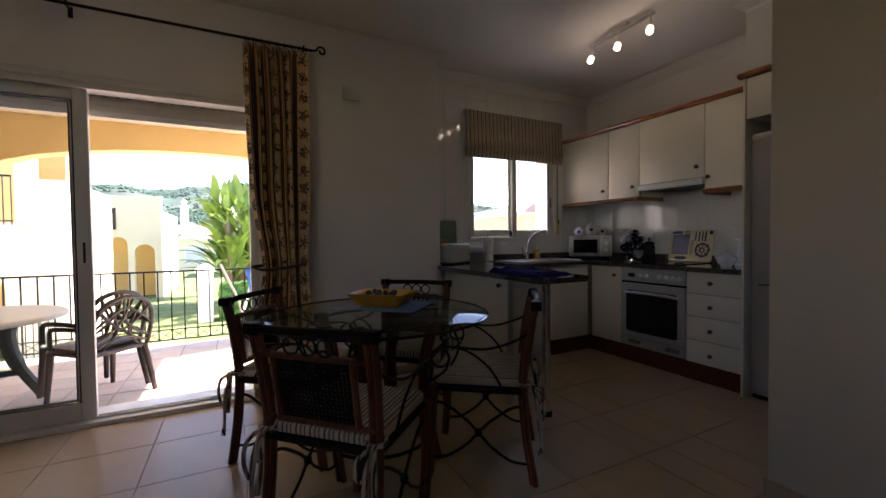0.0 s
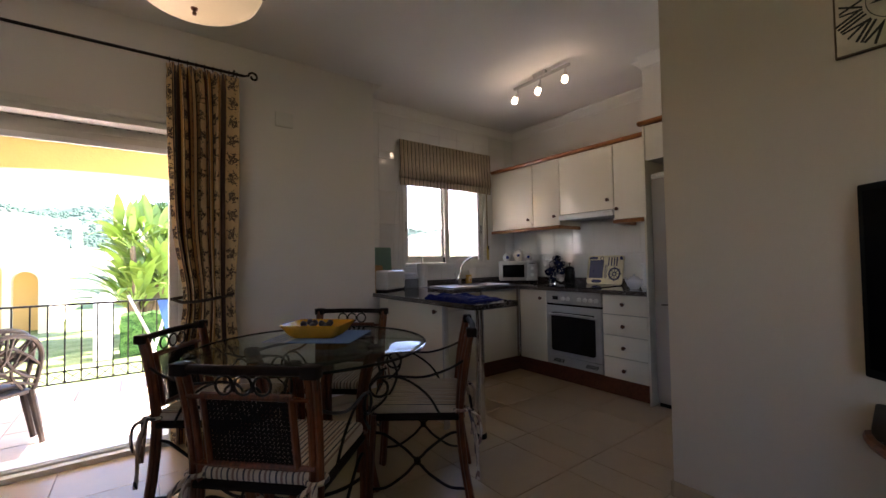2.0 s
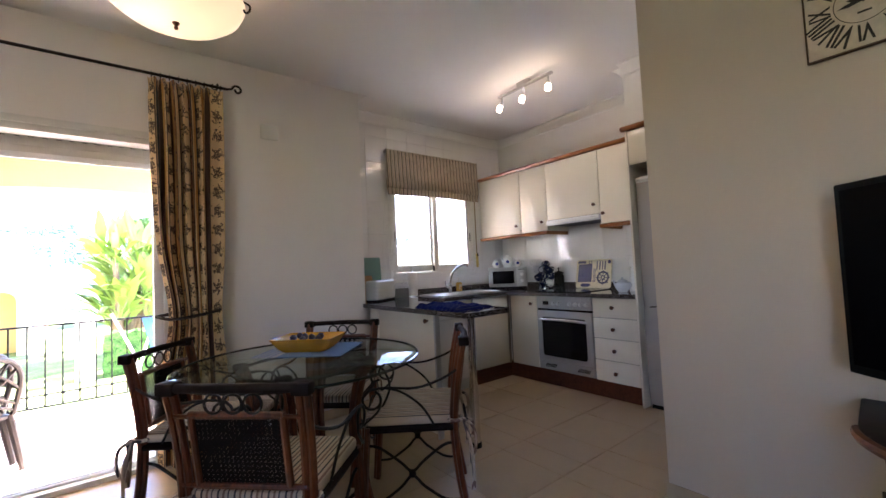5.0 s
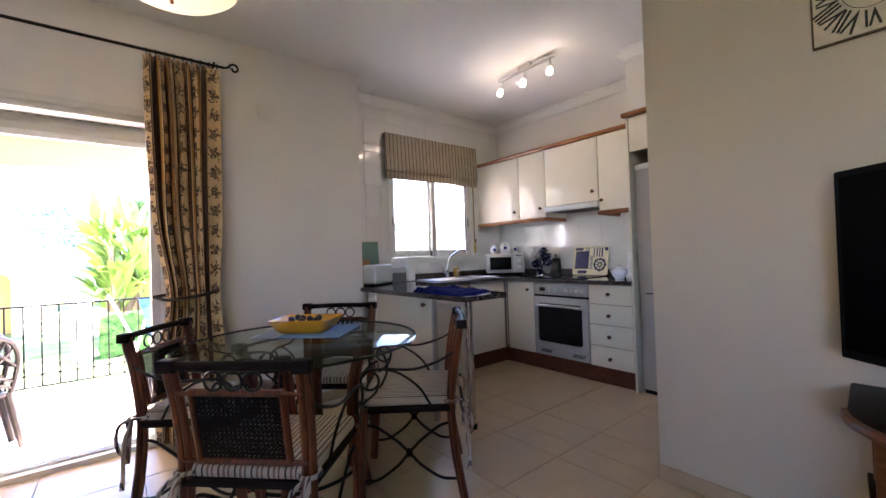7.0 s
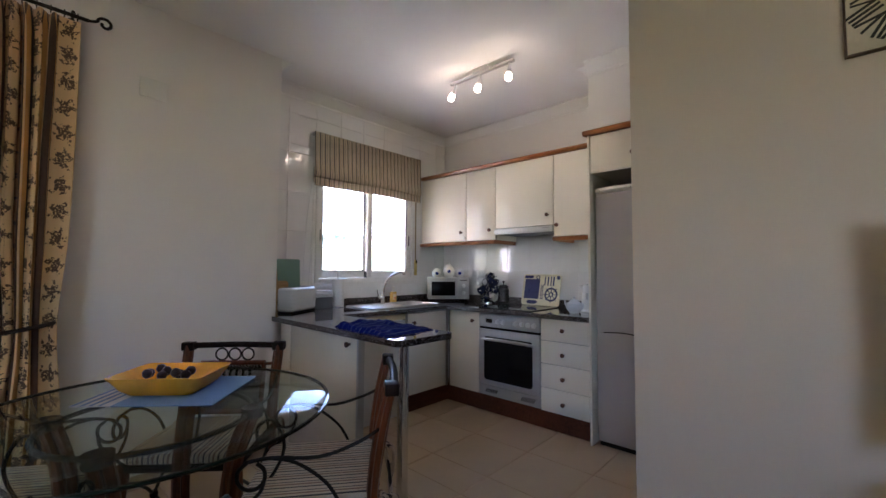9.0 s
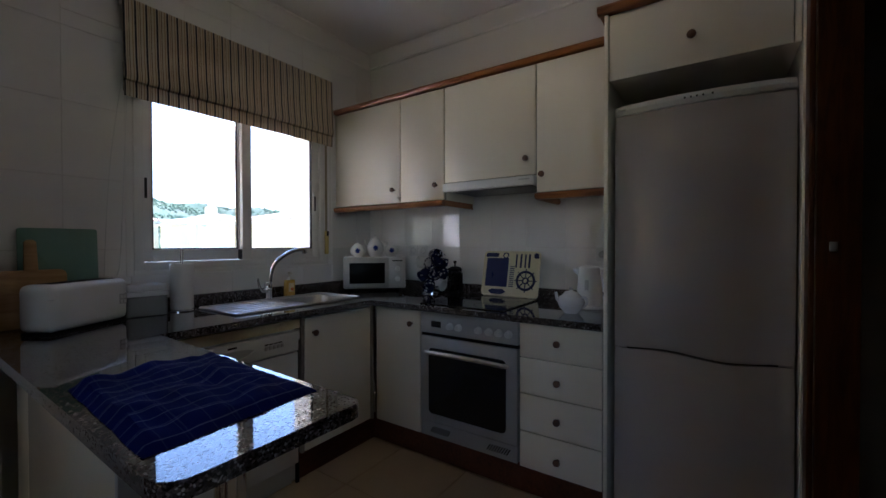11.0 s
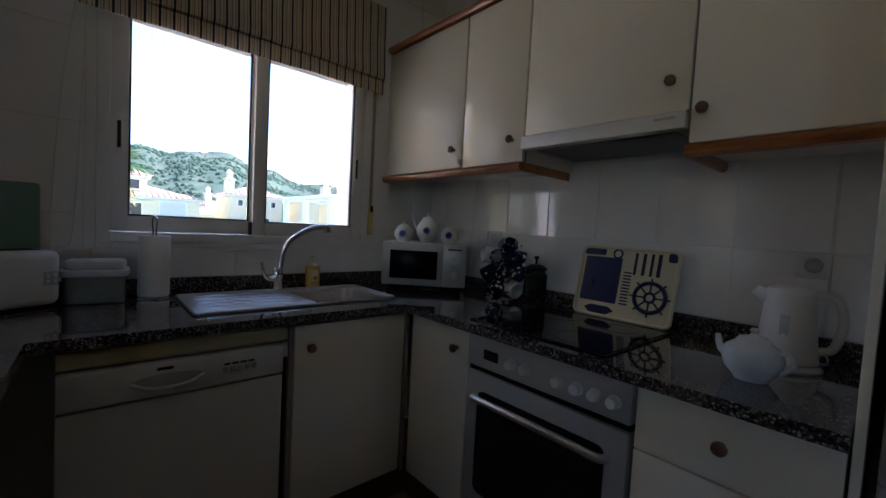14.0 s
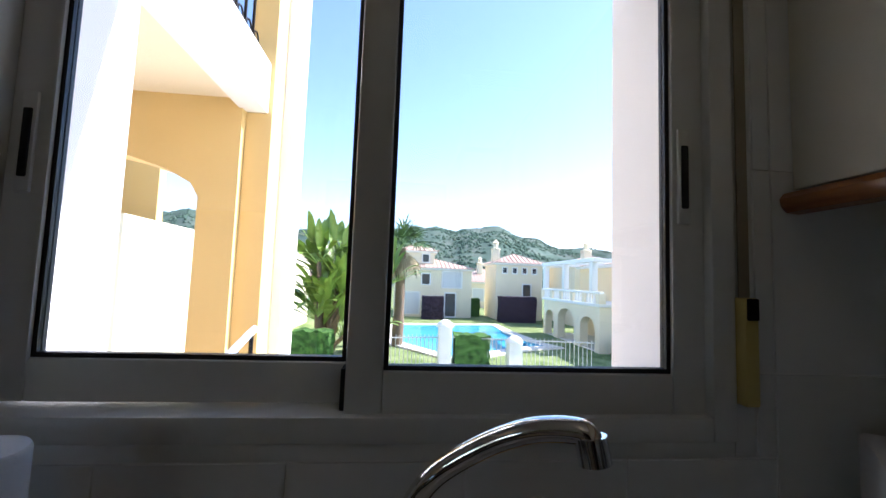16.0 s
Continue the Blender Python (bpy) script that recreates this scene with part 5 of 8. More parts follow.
# ---- terrace door ----
door = tagged(thing("door_2", (-0.6, YD, 0), "white aluminium sliding terrace door, one leaf open", "sliding door"), kind="structure")
FY0, FY1 = 3.452, 3.57
part("door_frame", merged(box(DX0, DX0 + 0.05, FY0, FY1, 0.03, DZ1, 0.004), box(DX1 - 0.05, DX1, FY0, FY1, 0.03, DZ1, 0.004), box(DX0 + 0.05, DX1 - 0.05, FY0, FY1, DZ1 - 0.05, DZ1, 0.004),
     box(DX0 - 0.04, DX1 + 0.04, FY0 - 0.016, FY0 - 0.003, DZ1 - 0.012, DZ1 + 0.03, 0.004), box(DX1, DX1 + 0.04, FY0 - 0.016, FY0 - 0.003, 0.0, DZ1 - 0.012, 0.004), box(DX0 - 0.04, DX0, FY0 - 0.016, FY0 - 0.003, 0.0, DZ1 - 0.012, 0.004)), ALU, door)
part("threshold", merged(box(DX0, DX1, FY0 - 0.012, FY1 + 0.16, -0.10, 0.03, 0.004), box(DX0, DX1, 3.495, 3.502, 0.03, 0.045), box(DX0, DX1, 3.535, 3.542, 0.03, 0.045)), ALU, door)


def leaf_of(x0, x1, y0, y1, st):
    lf = part("door_leaf", merged(box(x0, x0 + st, y0, y1, 0.046, DZ1 - 0.05, 0.004), box(x1 - st, x1, y0, y1, 0.046, DZ1 - 0.05, 0.004), box(x0 + st, x1 - st, y0, y1, 0.046, 0.145, 0.004), box(x0 + st, x1 - st, y0, y1, DZ1 - 0.115, DZ1 - 0.05, 0.004)), ALU, door)
    ym = (y0 + y1) / 2
    part("gasket", merged(box(x0 + st, x0 + st + 0.008, ym - 0.01, ym + 0.01, 0.145, DZ1 - 0.115), box(x1 - st - 0.008, x1 - st, ym - 0.01, ym + 0.01, 0.145, DZ1 - 0.115), box(x0 + st + 0.008, x1 - st - 0.008, ym - 0.01, ym + 0.01, 0.145, 0.153), box(x0 + st + 0.008, x1 - st - 0.008, ym - 0.01, ym + 0.01, DZ1 - 0.123, DZ1 - 0.115)), RUBBER, lf)
    g = part("pane", box(x0 + st + 0.008, x1 - st - 0.008, ym - 0.002, ym + 0.002, 0.153, DZ1 - 0.123), PANE, lf)
    g.visible_shadow = False
    return lf


# Unseen extra leaf, added to fill the widened part of the opening.
leaf_of(-2.75, -1.62, 3.478, 3.515, 0.072)
l1 = leaf_of(-1.64, -0.505, 3.478, 3.515, 0.072)
l2 = leaf_of(-1.65, -0.545, 3.525, 3.560, 0.060)
part("latch_slot", box(-0.547, -0.535, 3.4735, 3.480, 1.00, 1.125, 0.002), RUBBER, l1, "black finger slot")
shut = thing("roller_shutter", (-0.6, 3.62, 1.92), "pale roller shutter almost fully raised outside the door", "shutter")
for k in range(3):
    part("slat", box(DX0 + 0.02, DX1 - 0.02, 3.615, 3.627, 1.962 + k * 0.045, 2.0075 + k * 0.045, 0.003), mat("shutter_slat", (0.60, 0.57, 0.50), 0.5) if k == 0 else bpy.data.materials["shutter_slat"], shut)
part("bottom_rail", box(DX0 + 0.02, DX1 - 0.02, 3.612, 3.630, 1.925, 1.963, 0.003), ALU, shut)
for k in range(52):
    part("perforation", box(DX0 + 0.06 + k * 0.060, DX0 + 0.085 + k * 0.060, 3.6135, 3.6155, 2.0545, 2.0575), DARK, shut)

# ---- curtain and rod ----
rod = thing("curtain_rod", (0.0, 3.36, 2.49), "black wrought iron curtain rod with scroll end", "curtain rod")
RZ, RY = 2.492, 3.362
part("bar", tube([(-3.1, RY, RZ), (0.80, RY, RZ)], 0.0095, 12), IRON, rod)
scr = [(0.80, RY, RZ)] + [(0.865 + 0.034 * (1 - 0.045 * k) * math.cos(radians(175 - k * 26)), RY, RZ + 0.008 + 0.034 * (1 - 0.045 * k) * math.sin(radians(175 - k * 26))) for k in range(15)]
part("scroll", tube(smooth_line(scr, 3), 0.0075, 8), IRON, rod)
for x in (-0.56, -2.9, 0.74):
    part("bracket", merged(tube([(x, RY, RZ), (x, YD, RZ)], 0.007, 8), box(x - 0.012, x + 0.012, YD - 0.006, YD - 0.001, RZ - 0.045, RZ + 0.02, 0.002), tube([(x, RY, RZ + 0.014), (x, RY, RZ + 0.026)], [0.010, 0.004], 8)), IRON, rod)

CUR = bpy.data.materials.new("curtain_print")
CUR.use_nodes = True
ct = CUR.node_tree
cb_ = ct.nodes["Principled BSDF"]
cuv, csp = ct.nodes.new("ShaderNodeTexCoord"), ct.nodes.new("ShaderNodeSeparateXYZ")
ct.links.new(cuv.outputs["UV"], csp.inputs[0])


def mth(op, a, b=None, c=None, clamp=False):
    n = ct.nodes.new("ShaderNodeMath")
    n.operation, n.use_clamp = op, clamp
    for i, v in enumerate((a, b, c)):
        if v is None:
            continue
        if isinstance(v, (int, float)):
            n.inputs[i].default_value = v
        else:
            ct.links.new(v, n.inputs[i])
    return n.outputs[0]


PER = 0.26
fu = mth("FRACT", mth("DIVIDE", csp.outputs["X"], PER))
rampc = ct.nodes.new("ShaderNodeValToRGB")
rampc.color_ramp.interpolation = "CONSTANT"
ce = rampc.color_ramp.elements
ce.remove(ce[1])
GOLD, CREAMY, COCOA, INK = (0.55, 0.29, 0.08), (0.70, 0.50, 0.26), (0.060, 0.024, 0.012), (0.014, 0.012, 0.018)
ce[0].position, ce[0].color = 0, (*CREAMY, 1)
for p, c in ((0.40, COCOA), (0.45, GOLD), (0.53, INK), (0.57, (0.34, 0.15, 0.045)), (0.66, INK), (0.69, CREAMY), (0.76, COCOA), (0.85, GOLD), (0.93, INK), (0.97, COCOA)):
    ce.new(p).color = (*c, 1)
ct.links.new(fu, rampc.inputs[0])


def motif(centre, vper, radius, petals, shift):
    """Flower shaped prints down the middle of a stripe."""
    du = mth("MULTIPLY", mth("SUBTRACT", fu, centre), PER)
    dv_ = mth("MULTIPLY", mth("SUBTRACT", mth("FRACT", mth("MULTIPLY_ADD", csp.outputs["Y"], 1 / vper, shift)), 0.5), vper)
    rr_ = mth("SQRT", mth("ADD", mth("MULTIPLY", du, du), mth("MULTIPLY", dv_, dv_)))
    an = mth("ARCTAN2", dv_, du)
    lim = mth("MULTIPLY_ADD", mth("COSINE", mth("MULTIPLY", an, petals)), radius * 0.14, radius * 0.62)
    lim = mth("ADD", lim, mth("MULTIPLY", mth("SUBTRACT", leafy.outputs[0], 0.5), radius * 2.4))
    return mth("MULTIPLY", mth("LESS_THAN", rr_, lim), mth("GREATER_THAN", sprig.outputs[0], 0.40))


leafy, sprig = ct.nodes.new("ShaderNodeTexNoise"), ct.nodes.new("ShaderNodeTexNoise")
leafy.inputs["Scale"].default_value, leafy.inputs["Detail"].default_value = 45, 2
sprig.inputs["Scale"].default_value, sprig.inputs["Detail"].default_value = 110, 1
for nz_ in (leafy, sprig):
    ct.links.new(cuv.outputs["UV"], nz_.inputs["Vector"])
msk = mth("MAXIMUM", motif(0.20, 0.130, 0.058, 5, 0.0), motif(0.615, 0.110, 0.014, 5, 0.5))
mixm = ct.nodes.new("ShaderNodeMix")
mixm.data_type = "RGBA"
mixm.inputs["B"].default_value = (0.050, 0.026, 0.022, 1)
ct.links.new(mth("MULTIPLY", msk, 0.92), mixm.inputs["Factor"])
ct.links.new(rampc.outputs[0], mixm.inputs["A"])
ct.links.new(mixm.outputs["Result"], cb_.inputs["Base Color"])
cb_.inputs["Roughness"].default_value, cb_.inputs["Sheen Weight"].default_value = 0.85, 0.2
cn, cbp = ct.nodes.new("ShaderNodeTexNoise"), ct.nodes.new("ShaderNodeBump")
cn.inputs["Scale"].default_value = 600
cbp.inputs["Strength"].default_value, cbp.inputs["Distance"].default_value = 0.3, 0.001
ct.links.new(cn.outputs[0], cbp.inputs["Height"])
ct.links.new(cbp.outputs[0], cb_.inputs["Normal"])

curtain = thing("curtain", (0.55, 3.36, 0.02), "gold and cream printed curtain tied back with cord", "curtain")


def curtain_sheet():
    """A pleated drop, gathered at the tie."""
    nx, nz, H0, H1, cloth_w = 150, 60, 0.02, 2.462, 1.144
    verts, faces, uvs = [], [], []
    for i in range(nx + 1):
        u = i / nx
        for k in range(nz + 1):
            v = k / nz
            z = H1 + (H0 - H1) * v
            g = math.exp(-((z - 0.93) / 0.30) ** 2)
            top = max(0, 1 - (H1 - z) / 0.10)
            x0, x1 = 0.345 + 0.065 * g + 0.03 * min(1, v * 2), 0.770 - 0.03 * g
            ph = u * 2 * math.pi * 7.5
            fold = math.sin(ph + 0.5 * math.sin(u * 9 + v * 1.2)) + 0.25 * math.sin(ph * 2.1 + v * 2)
            amp = (0.042 - 0.014 * g) * (1 - 0.45 * top)
            flat = min(1, max(0, (u - 0.87) / 0.05))
            amp *= 1 - 0.85 * flat
            f = u * 0.78 / 0.9 if u < 0.9 else 0.78 + (u - 0.9) * 2.2
            x = x0 + (x1 - x0) * f + 0.012 * math.sin(ph * 2 + 0.6) * (1 - top) * (1 - flat) + 0.010 * noise.noise((u * 4, v * 3, 2))
            verts.append((x, RY - 0.012 + amp * fold - 0.02 * g, z))
            uvs.append((cloth_w * u, z))
    M = nz + 1
    faces = [(i * M + k, (i + 1) * M + k, (i + 1) * M + k + 1, i * M + k + 1) for i in range(nx) for k in range(nz)]
    bm = raw(verts, faces)
    bm.verts.index_update()
    lay = bm.loops.layers.uv.new("UVMap")
    for f in bm.faces:
        for l in f.loops:
            l[lay].uv = uvs[l.vert.index]
    return bm


cs = part("drop", curtain_sheet(), CUR, curtain)
sol = cs.modifiers.new("thick", "SOLIDIFY")
sol.thickness = 0.002
TIEM = mat("tie_cord", (0.035, 0.022, 0.016), 0.8, vary=0.2)
part("tie", tube(smooth_line([(0.376, 3.36, 0.945), (0.45, 3.288, 0.925), (0.58, 3.283, 0.935), (0.70, 3.30, 0.955), (0.726, 3.36, 0.96), (0.66, 3.41, 0.955), (0.45, 3.41, 0.95), (0.376, 3.36, 0.945)]), 0.010, 8), TIEM, curtain, "dark cord tieback")
for k in range(9):
    part("ring", tube(ring((0.365 + k * 0.049, RY, RZ - 0.004), 0.0175, 16, "x"), 0.0025, 6, True), IRON, curtain)

# blank cover plate on the dining wall
single("cover_plate", box(1.035, 1.165, YD - 0.012, YD, 2.205, 2.315, 0.002), ALU, (1.10, YD, 2.20), "white painted blank cover plate on the wall", "cover plate")

# ---- dining set ----
CANE = wood("reddish_rattan", (0.034, 0.0075, 0.002), (0.17, 0.040, 0.009), 0.34, 16, "z", 0.15)
CANED = mat("dark_cane_weave", (0.007, 0.004, 0.003), 0.6, vary=0.25, scale=40, spec=0.15)
WRAP = mat("dark_leather_wrap", (0.012, 0.005, 0.003), 0.6, vary=0.2, scale=60, bump=0.3, spec=0.15)
CUSH = stripes("cushion_ticking", 0.058, [(0, (0.52, 0.42, 0.33)), (0.28, (0.045, 0.04, 0.05)), (0.40, (0.52, 0.42, 0.33)), (0.60, (0.22, 0.13, 0.10)), (0.74, (0.52, 0.42, 0.33)), (0.90, (0.10, 0.08, 0.09))])


def bundle(path, r=0.0135, gap=0.0125):
    """Two rattan canes side by side and one behind."""
    ps = [Vector(p) for p in path]
    return merged(*[tube([p + Vector(o) for p in ps], r, 8) for o in ((-gap, 0, 0), (gap, 0, 0), (0, gap * 1.1, 0))])


def dining_chair():
    """A rattan and iron armchair that faces +y, its back feet on y = 0."""
    c = thing("dining_chair", (0, 0, 0), "reddish rattan and iron chair with striped tied cushion", "chair", "chairs round the glass table")
    for s in (-1, 1):
        post = part("back_post", bundle(smooth_line([(s * 0.215, -0.005, 0), (s * 0.214, 0.030, 0.22), (s * 0.214, 0.045, 0.44), (s * 0.220, 0.025, 0.65), (s * 0.226, -0.012, 0.825)], 5)), CANE, c)
        part("post_cap", moved(box(-0.030, 0.030, -0.022, 0.026, 0.80, 0.842, 0.006), Matrix.Translation((s * 0.226, -0.012, 0))), WRAP, post, "dark leather wrapped cap")
        part("front_leg", bundle(smooth_line([(s * 0.205, 0.485, 0), (s * 0.222, 0.475, 0.15), (s * 0.225, 0.465, 0.30), (s * 0.215, 0.455, 0.44)], 5)), CANE, c)
        arm = part("arm", tube(smooth_line([(s * 0.228, 0.01, 0.700), (s * 0.245, 0.10, 0.655), (s * 0.255, 0.22, 0.622), (s * 0.255, 0.36, 0.628), (s * 0.255, 0.43, 0.620)] + [(s * 0.255, 0.425 + 0.042 * math.sin(w), 0.575 + 0.042 * math.cos(w)) for w in (0.4, 1.2, 2.0, 2.8, 3.6, 4.4, 5.2, 5.9)], 4), 0.0062, 8), IRON, c, "black iron arm with a scroll")
        part("arm_brace", tube(smooth_line([(s * 0.255, 0.37, 0.629), (s * 0.250, 0.29, 0.605), (s * 0.243, 0.20, 0.535), (s * 0.236, 0.145, 0.445)], 5), 0.0058, 8), IRON, arm)
        part("arm_prop", tube(smooth_line([(s * 0.255, 0.385, 0.560), (s * 0.250, 0.40, 0.520), (s * 0.243, 0.45, 0.475), (s * 0.235, 0.50, 0.440)], 5), 0.0058, 8), IRON, arm)
        st = part("stretcher", merged(tube(smooth_line([(s * 0.216, 0.455, 0.355), (s * 0.216, 0.40, 0.340), (s * 0.216, 0.31, 0.275), (s * 0.216, 0.255, 0.230), (s * 0.216, 0.20, 0.275), (s * 0.216, 0.11, 0.340), (s * 0.216, 0.055, 0.355)], 5), 0.0068, 8), tube(smooth_line([(s * 0.216, 0.475, 0.090), (s * 0.216, 0.40, 0.100), (s * 0.216, 0.31, 0.160), (s * 0.216, 0.255, 0.210), (s * 0.216, 0.20, 0.160), (s * 0.216, 0.11, 0.100), (s * 0.216, 0.035, 0.090)], 5), 0.0068, 8)), IRON, c, "black iron scroll stretcher")
        part("knot", lathe([(0, -0.020), (0.014, -0.014), (0.017, 0), (0.014, 0.014), (0, 0.020)], 12, (s * 0.216, 0.255, 0.22)), WRAP, st)
        part("tie", merged(tube(ring((s * 0.214, 0.045, 0.462), 0.034, 16), 0.008, 6, True), tube(smooth_line([(s * 0.225, 0.010, 0.46), (s * 0.245, -0.035, 0.43), (s * 0.25, -0.045, 0.36), (s * 0.235, -0.03, 0.30), (s * 0.23, -0.012, 0.38), (s * 0.225, 0.008, 0.455)], 4), 0.008, 6),
             tube(smooth_line([(s * 0.215, 0.008, 0.46), (s * 0.19, -0.035, 0.44), (s * 0.185, -0.04, 0.385), (s * 0.205, -0.02, 0.37), (s * 0.22, 0.005, 0.45)], 4), 0.008, 6), tube(smooth_line([(s * 0.22, 0.006, 0.455), (s * 0.24, -0.02, 0.35), (s * 0.232, -0.03, 0.22), (s * 0.25, -0.025, 0.15)], 4), [0.008] * 10 + [0.011] * 3, 6), tube(smooth_line([(s * 0.22, 0.006, 0.455), (s * 0.20, -0.02, 0.36), (s * 0.21, -0.028, 0.25)], 4), [0.008] * 6 + [0.011] * 3, 6)), CUSH, c, "striped cloth tie, knotted in a bow")
    part("top_rail", tube(smooth_line([(-0.226, -0.012, 0.822), (-0.11, -0.022, 0.824), (0, -0.026, 0.825), (0.11, -0.022, 0.824), (0.226, -0.012, 0.822)], 5), 0.0155, 10), WRAP, c, "dark leather wrapped top rail")
    for x in (-0.066, 0, 0.066):
        part("ring", tube(ring((x, -0.020, 0.776), 0.030, 20, "y"), 0.0045, 6, True), IRON, c, "black iron ring")
    lean = lambda z: 0.045 - 0.062 * (z - 0.44) / 0.385
    fr = part("back_frame", merged(tube([(-0.160, lean(0.735), 0.735), (0.160, lean(0.735), 0.735)], 0.0125, 8), tube([(-0.160, lean(0.50), 0.50), (0.160, lean(0.50), 0.50)], 0.0125, 8), tube([(-0.155, lean(0.735), 0.735), (-0.155, lean(0.50), 0.50)], 0.0125, 8), tube([(0.155, lean(0.735), 0.735), (0.155, lean(0.50), 0.50)], 0.0125, 8),
         tube([(-0.215, lean(0.73), 0.73), (-0.155, lean(0.73), 0.73)], 0.008, 6), tube([(0.155, lean(0.73), 0.73), (0.215, lean(0.73), 0.73)], 0.008, 6), tube([(-0.215, lean(0.50), 0.50), (0.215, lean(0.50), 0.50)], 0.010, 8)), CANE, c)
    strips, step, w = [], 0.0155, 0.0016
    X0, X1, A0, A1 = -0.145, 0.145, 0.51, 0.725

    def strip(x0, z0, x1, z1, off):
        d = Vector((x1 - x0, 0, z1 - z0))
        nrm = Vector((-d.z, 0, d.x)).normalized() * w
        a, b = Vector((x0, lean(z0) + off, z0)), Vector((x1, lean(z1) + off, z1))
        t = Vector((0, 0.0016, 0))
        vs = [a - nrm, a + nrm, b + nrm, b - nrm]
        vs += [v + t for v in vs]
        strips.append(vs)
    x = X0
    while x <= X1:
        strip(x - 0.0022, A0, x - 0.0022, A1, -0.002)
        strip(x + 0.0022, A0, x + 0.0022, A1, -0.002)
        x += step
    z = A0
    while z <= A1:
        strip(X0, z - 0.0022, X1, z - 0.0022, 0.000)
        strip(X0, z + 0.0022, X1, z + 0.0022, 0.000)
        z += step
    k = X0 - (A1 - A0)
    while k < X1:
        for sgn in (1, -1):
            pts = []
            xa, xb = max(X0, k), min(X1, k + (A1 - A0))
            if xb - xa > 0.01:
                za, zb = A0 + (xa - k), A0 + (xb - k)
                if sgn < 0:
                    za, zb = A0 + A1 - za, A0 + A1 - zb
                strip(xa, za, xb, zb, 0.002 * sgn)
        k += step
    verts, faces = [], []
    for vs in strips:
        n = len(verts)
        verts += vs
        faces += [(n, n + 1, n + 2, n + 3), (n + 7, n + 6, n + 5, n + 4), (n, n + 4, n + 5, n + 1), (n + 2, n + 6, n + 7, n + 3)]
    part("cane_panel", raw(verts, faces), CANED, fr, "dark open woven cane panel")
    part("seat_frame", merged(tube([(-0.222, 0.045, 0.425), (0.222, 0.045, 0.425)], 0.017, 8), tube([(-0.222, 0.46, 0.425), (0.222, 0.46, 0.425)], 0.017, 8), tube([(-0.218, 0.045, 0.425), (-0.218, 0.46, 0.425)], 0.017, 8), tube([(0.218, 0.045, 0.425), (0.218, 0.46, 0.425)], 0.017, 8)), WRAP, c)
    part("seat", box(-0.215, 0.215, 0.05, 0.455, 0.425, 0.441, 0.004), CANED, c)
    n, verts, faces = 20, [], []
    out = rounded([(-0.222, 0.035), (0.222, 0.035), (0.226, 0.475), (-0.226, 0.475)], {0: 0.04, 1: 0.04, 2: 0.05, 3: 0.05})
    part("cushion", slab(out, 0.441, 0.482, 0.013), CUSH, c, "striped cream and grey seat cushion")
    return c


def facing(x, y, fx, fy):
    """The pose of a chair whose back stands at x, y and that faces along fx, fy."""
    return Matrix.Translation((x, y, 0.001)) @ Matrix.Rotation(math.atan2(fy, fx) - math.pi / 2, 4, "Z")


chair = dining_chair()
spots = [(0.494, 1.690, 0.71, 0.70), (0.372, 2.775, 0.80, -0.60), (1.380, 2.880, -0.68, -0.73), (1.600, 1.905, -0.79, 0.61)]
for s in spots[1:]:
    copy_thing(chair, facing(*s))
chair.matrix_world = facing(*spots[0])

TCX, TCY, TR = 0.925, 2.315, 0.565
table = thing("dining_table", (TCX, TCY, 0), "round glass dining table on a rattan and iron base", "table")
GT = bpy.data.materials.new("table_glass")
GT.use_nodes = True
gtn = GT.node_tree
gtr, ggl, gmx = gtn.nodes.new("ShaderNodeBsdfTransparent"), gtn.nodes.new("ShaderNodeBsdfGlossy"), gtn.nodes.new("ShaderNodeMixShader")
glw, gpw, gsc = gtn.nodes.new("ShaderNodeLayerWeight"), gtn.nodes.new("ShaderNodeMath"), gtn.nodes.new("ShaderNodeMath")
gtr.inputs["Color"].default_value = (0.84, 0.91, 0.87, 1)
ggl.inputs["Roughness"].default_value = 0.015
gpw.operation, gsc.operation = "POWER", "MULTIPLY_ADD"
gpw.inputs[1].default_value, gsc.inputs[1].default_value, gsc.inputs[2].default_value = 5.0, 0.45, 0.04
gtn.links.new(glw.outputs["Facing"], gpw.inputs[0])
gtn.links.new(gpw.outputs[0], gsc.inputs[0])
gtn.links.new(gsc.outputs[0], gmx.inputs[0])
gtn.links.new(gtr.outputs[0], gmx.inputs[1])
gtn.links.new(ggl.outputs[0], gmx.inputs[2])
gtn.links.new(gmx.outputs[0], gtn.nodes["Material Output"].inputs[0])
top = part("tabletop", lathe([(0, 0.738), (TR - 0.006, 0.738), (TR, 0.741), (TR, 0.747), (TR - 0.006, 0.750), (0, 0.750)], 72, (TCX, TCY, 0)), GT, table, "round clear glass top with a bevelled edge")
top.visible_shadow = False
part("rim", tube(ring((TCX, TCY, 0.744), TR + 0.001, 96), 0.0065, 8, True), mat("dark_glass_edge", (0.010, 0.018, 0.015), 0.12, vary=0.05, bump=0.0), table, "dark green polished glass edge")
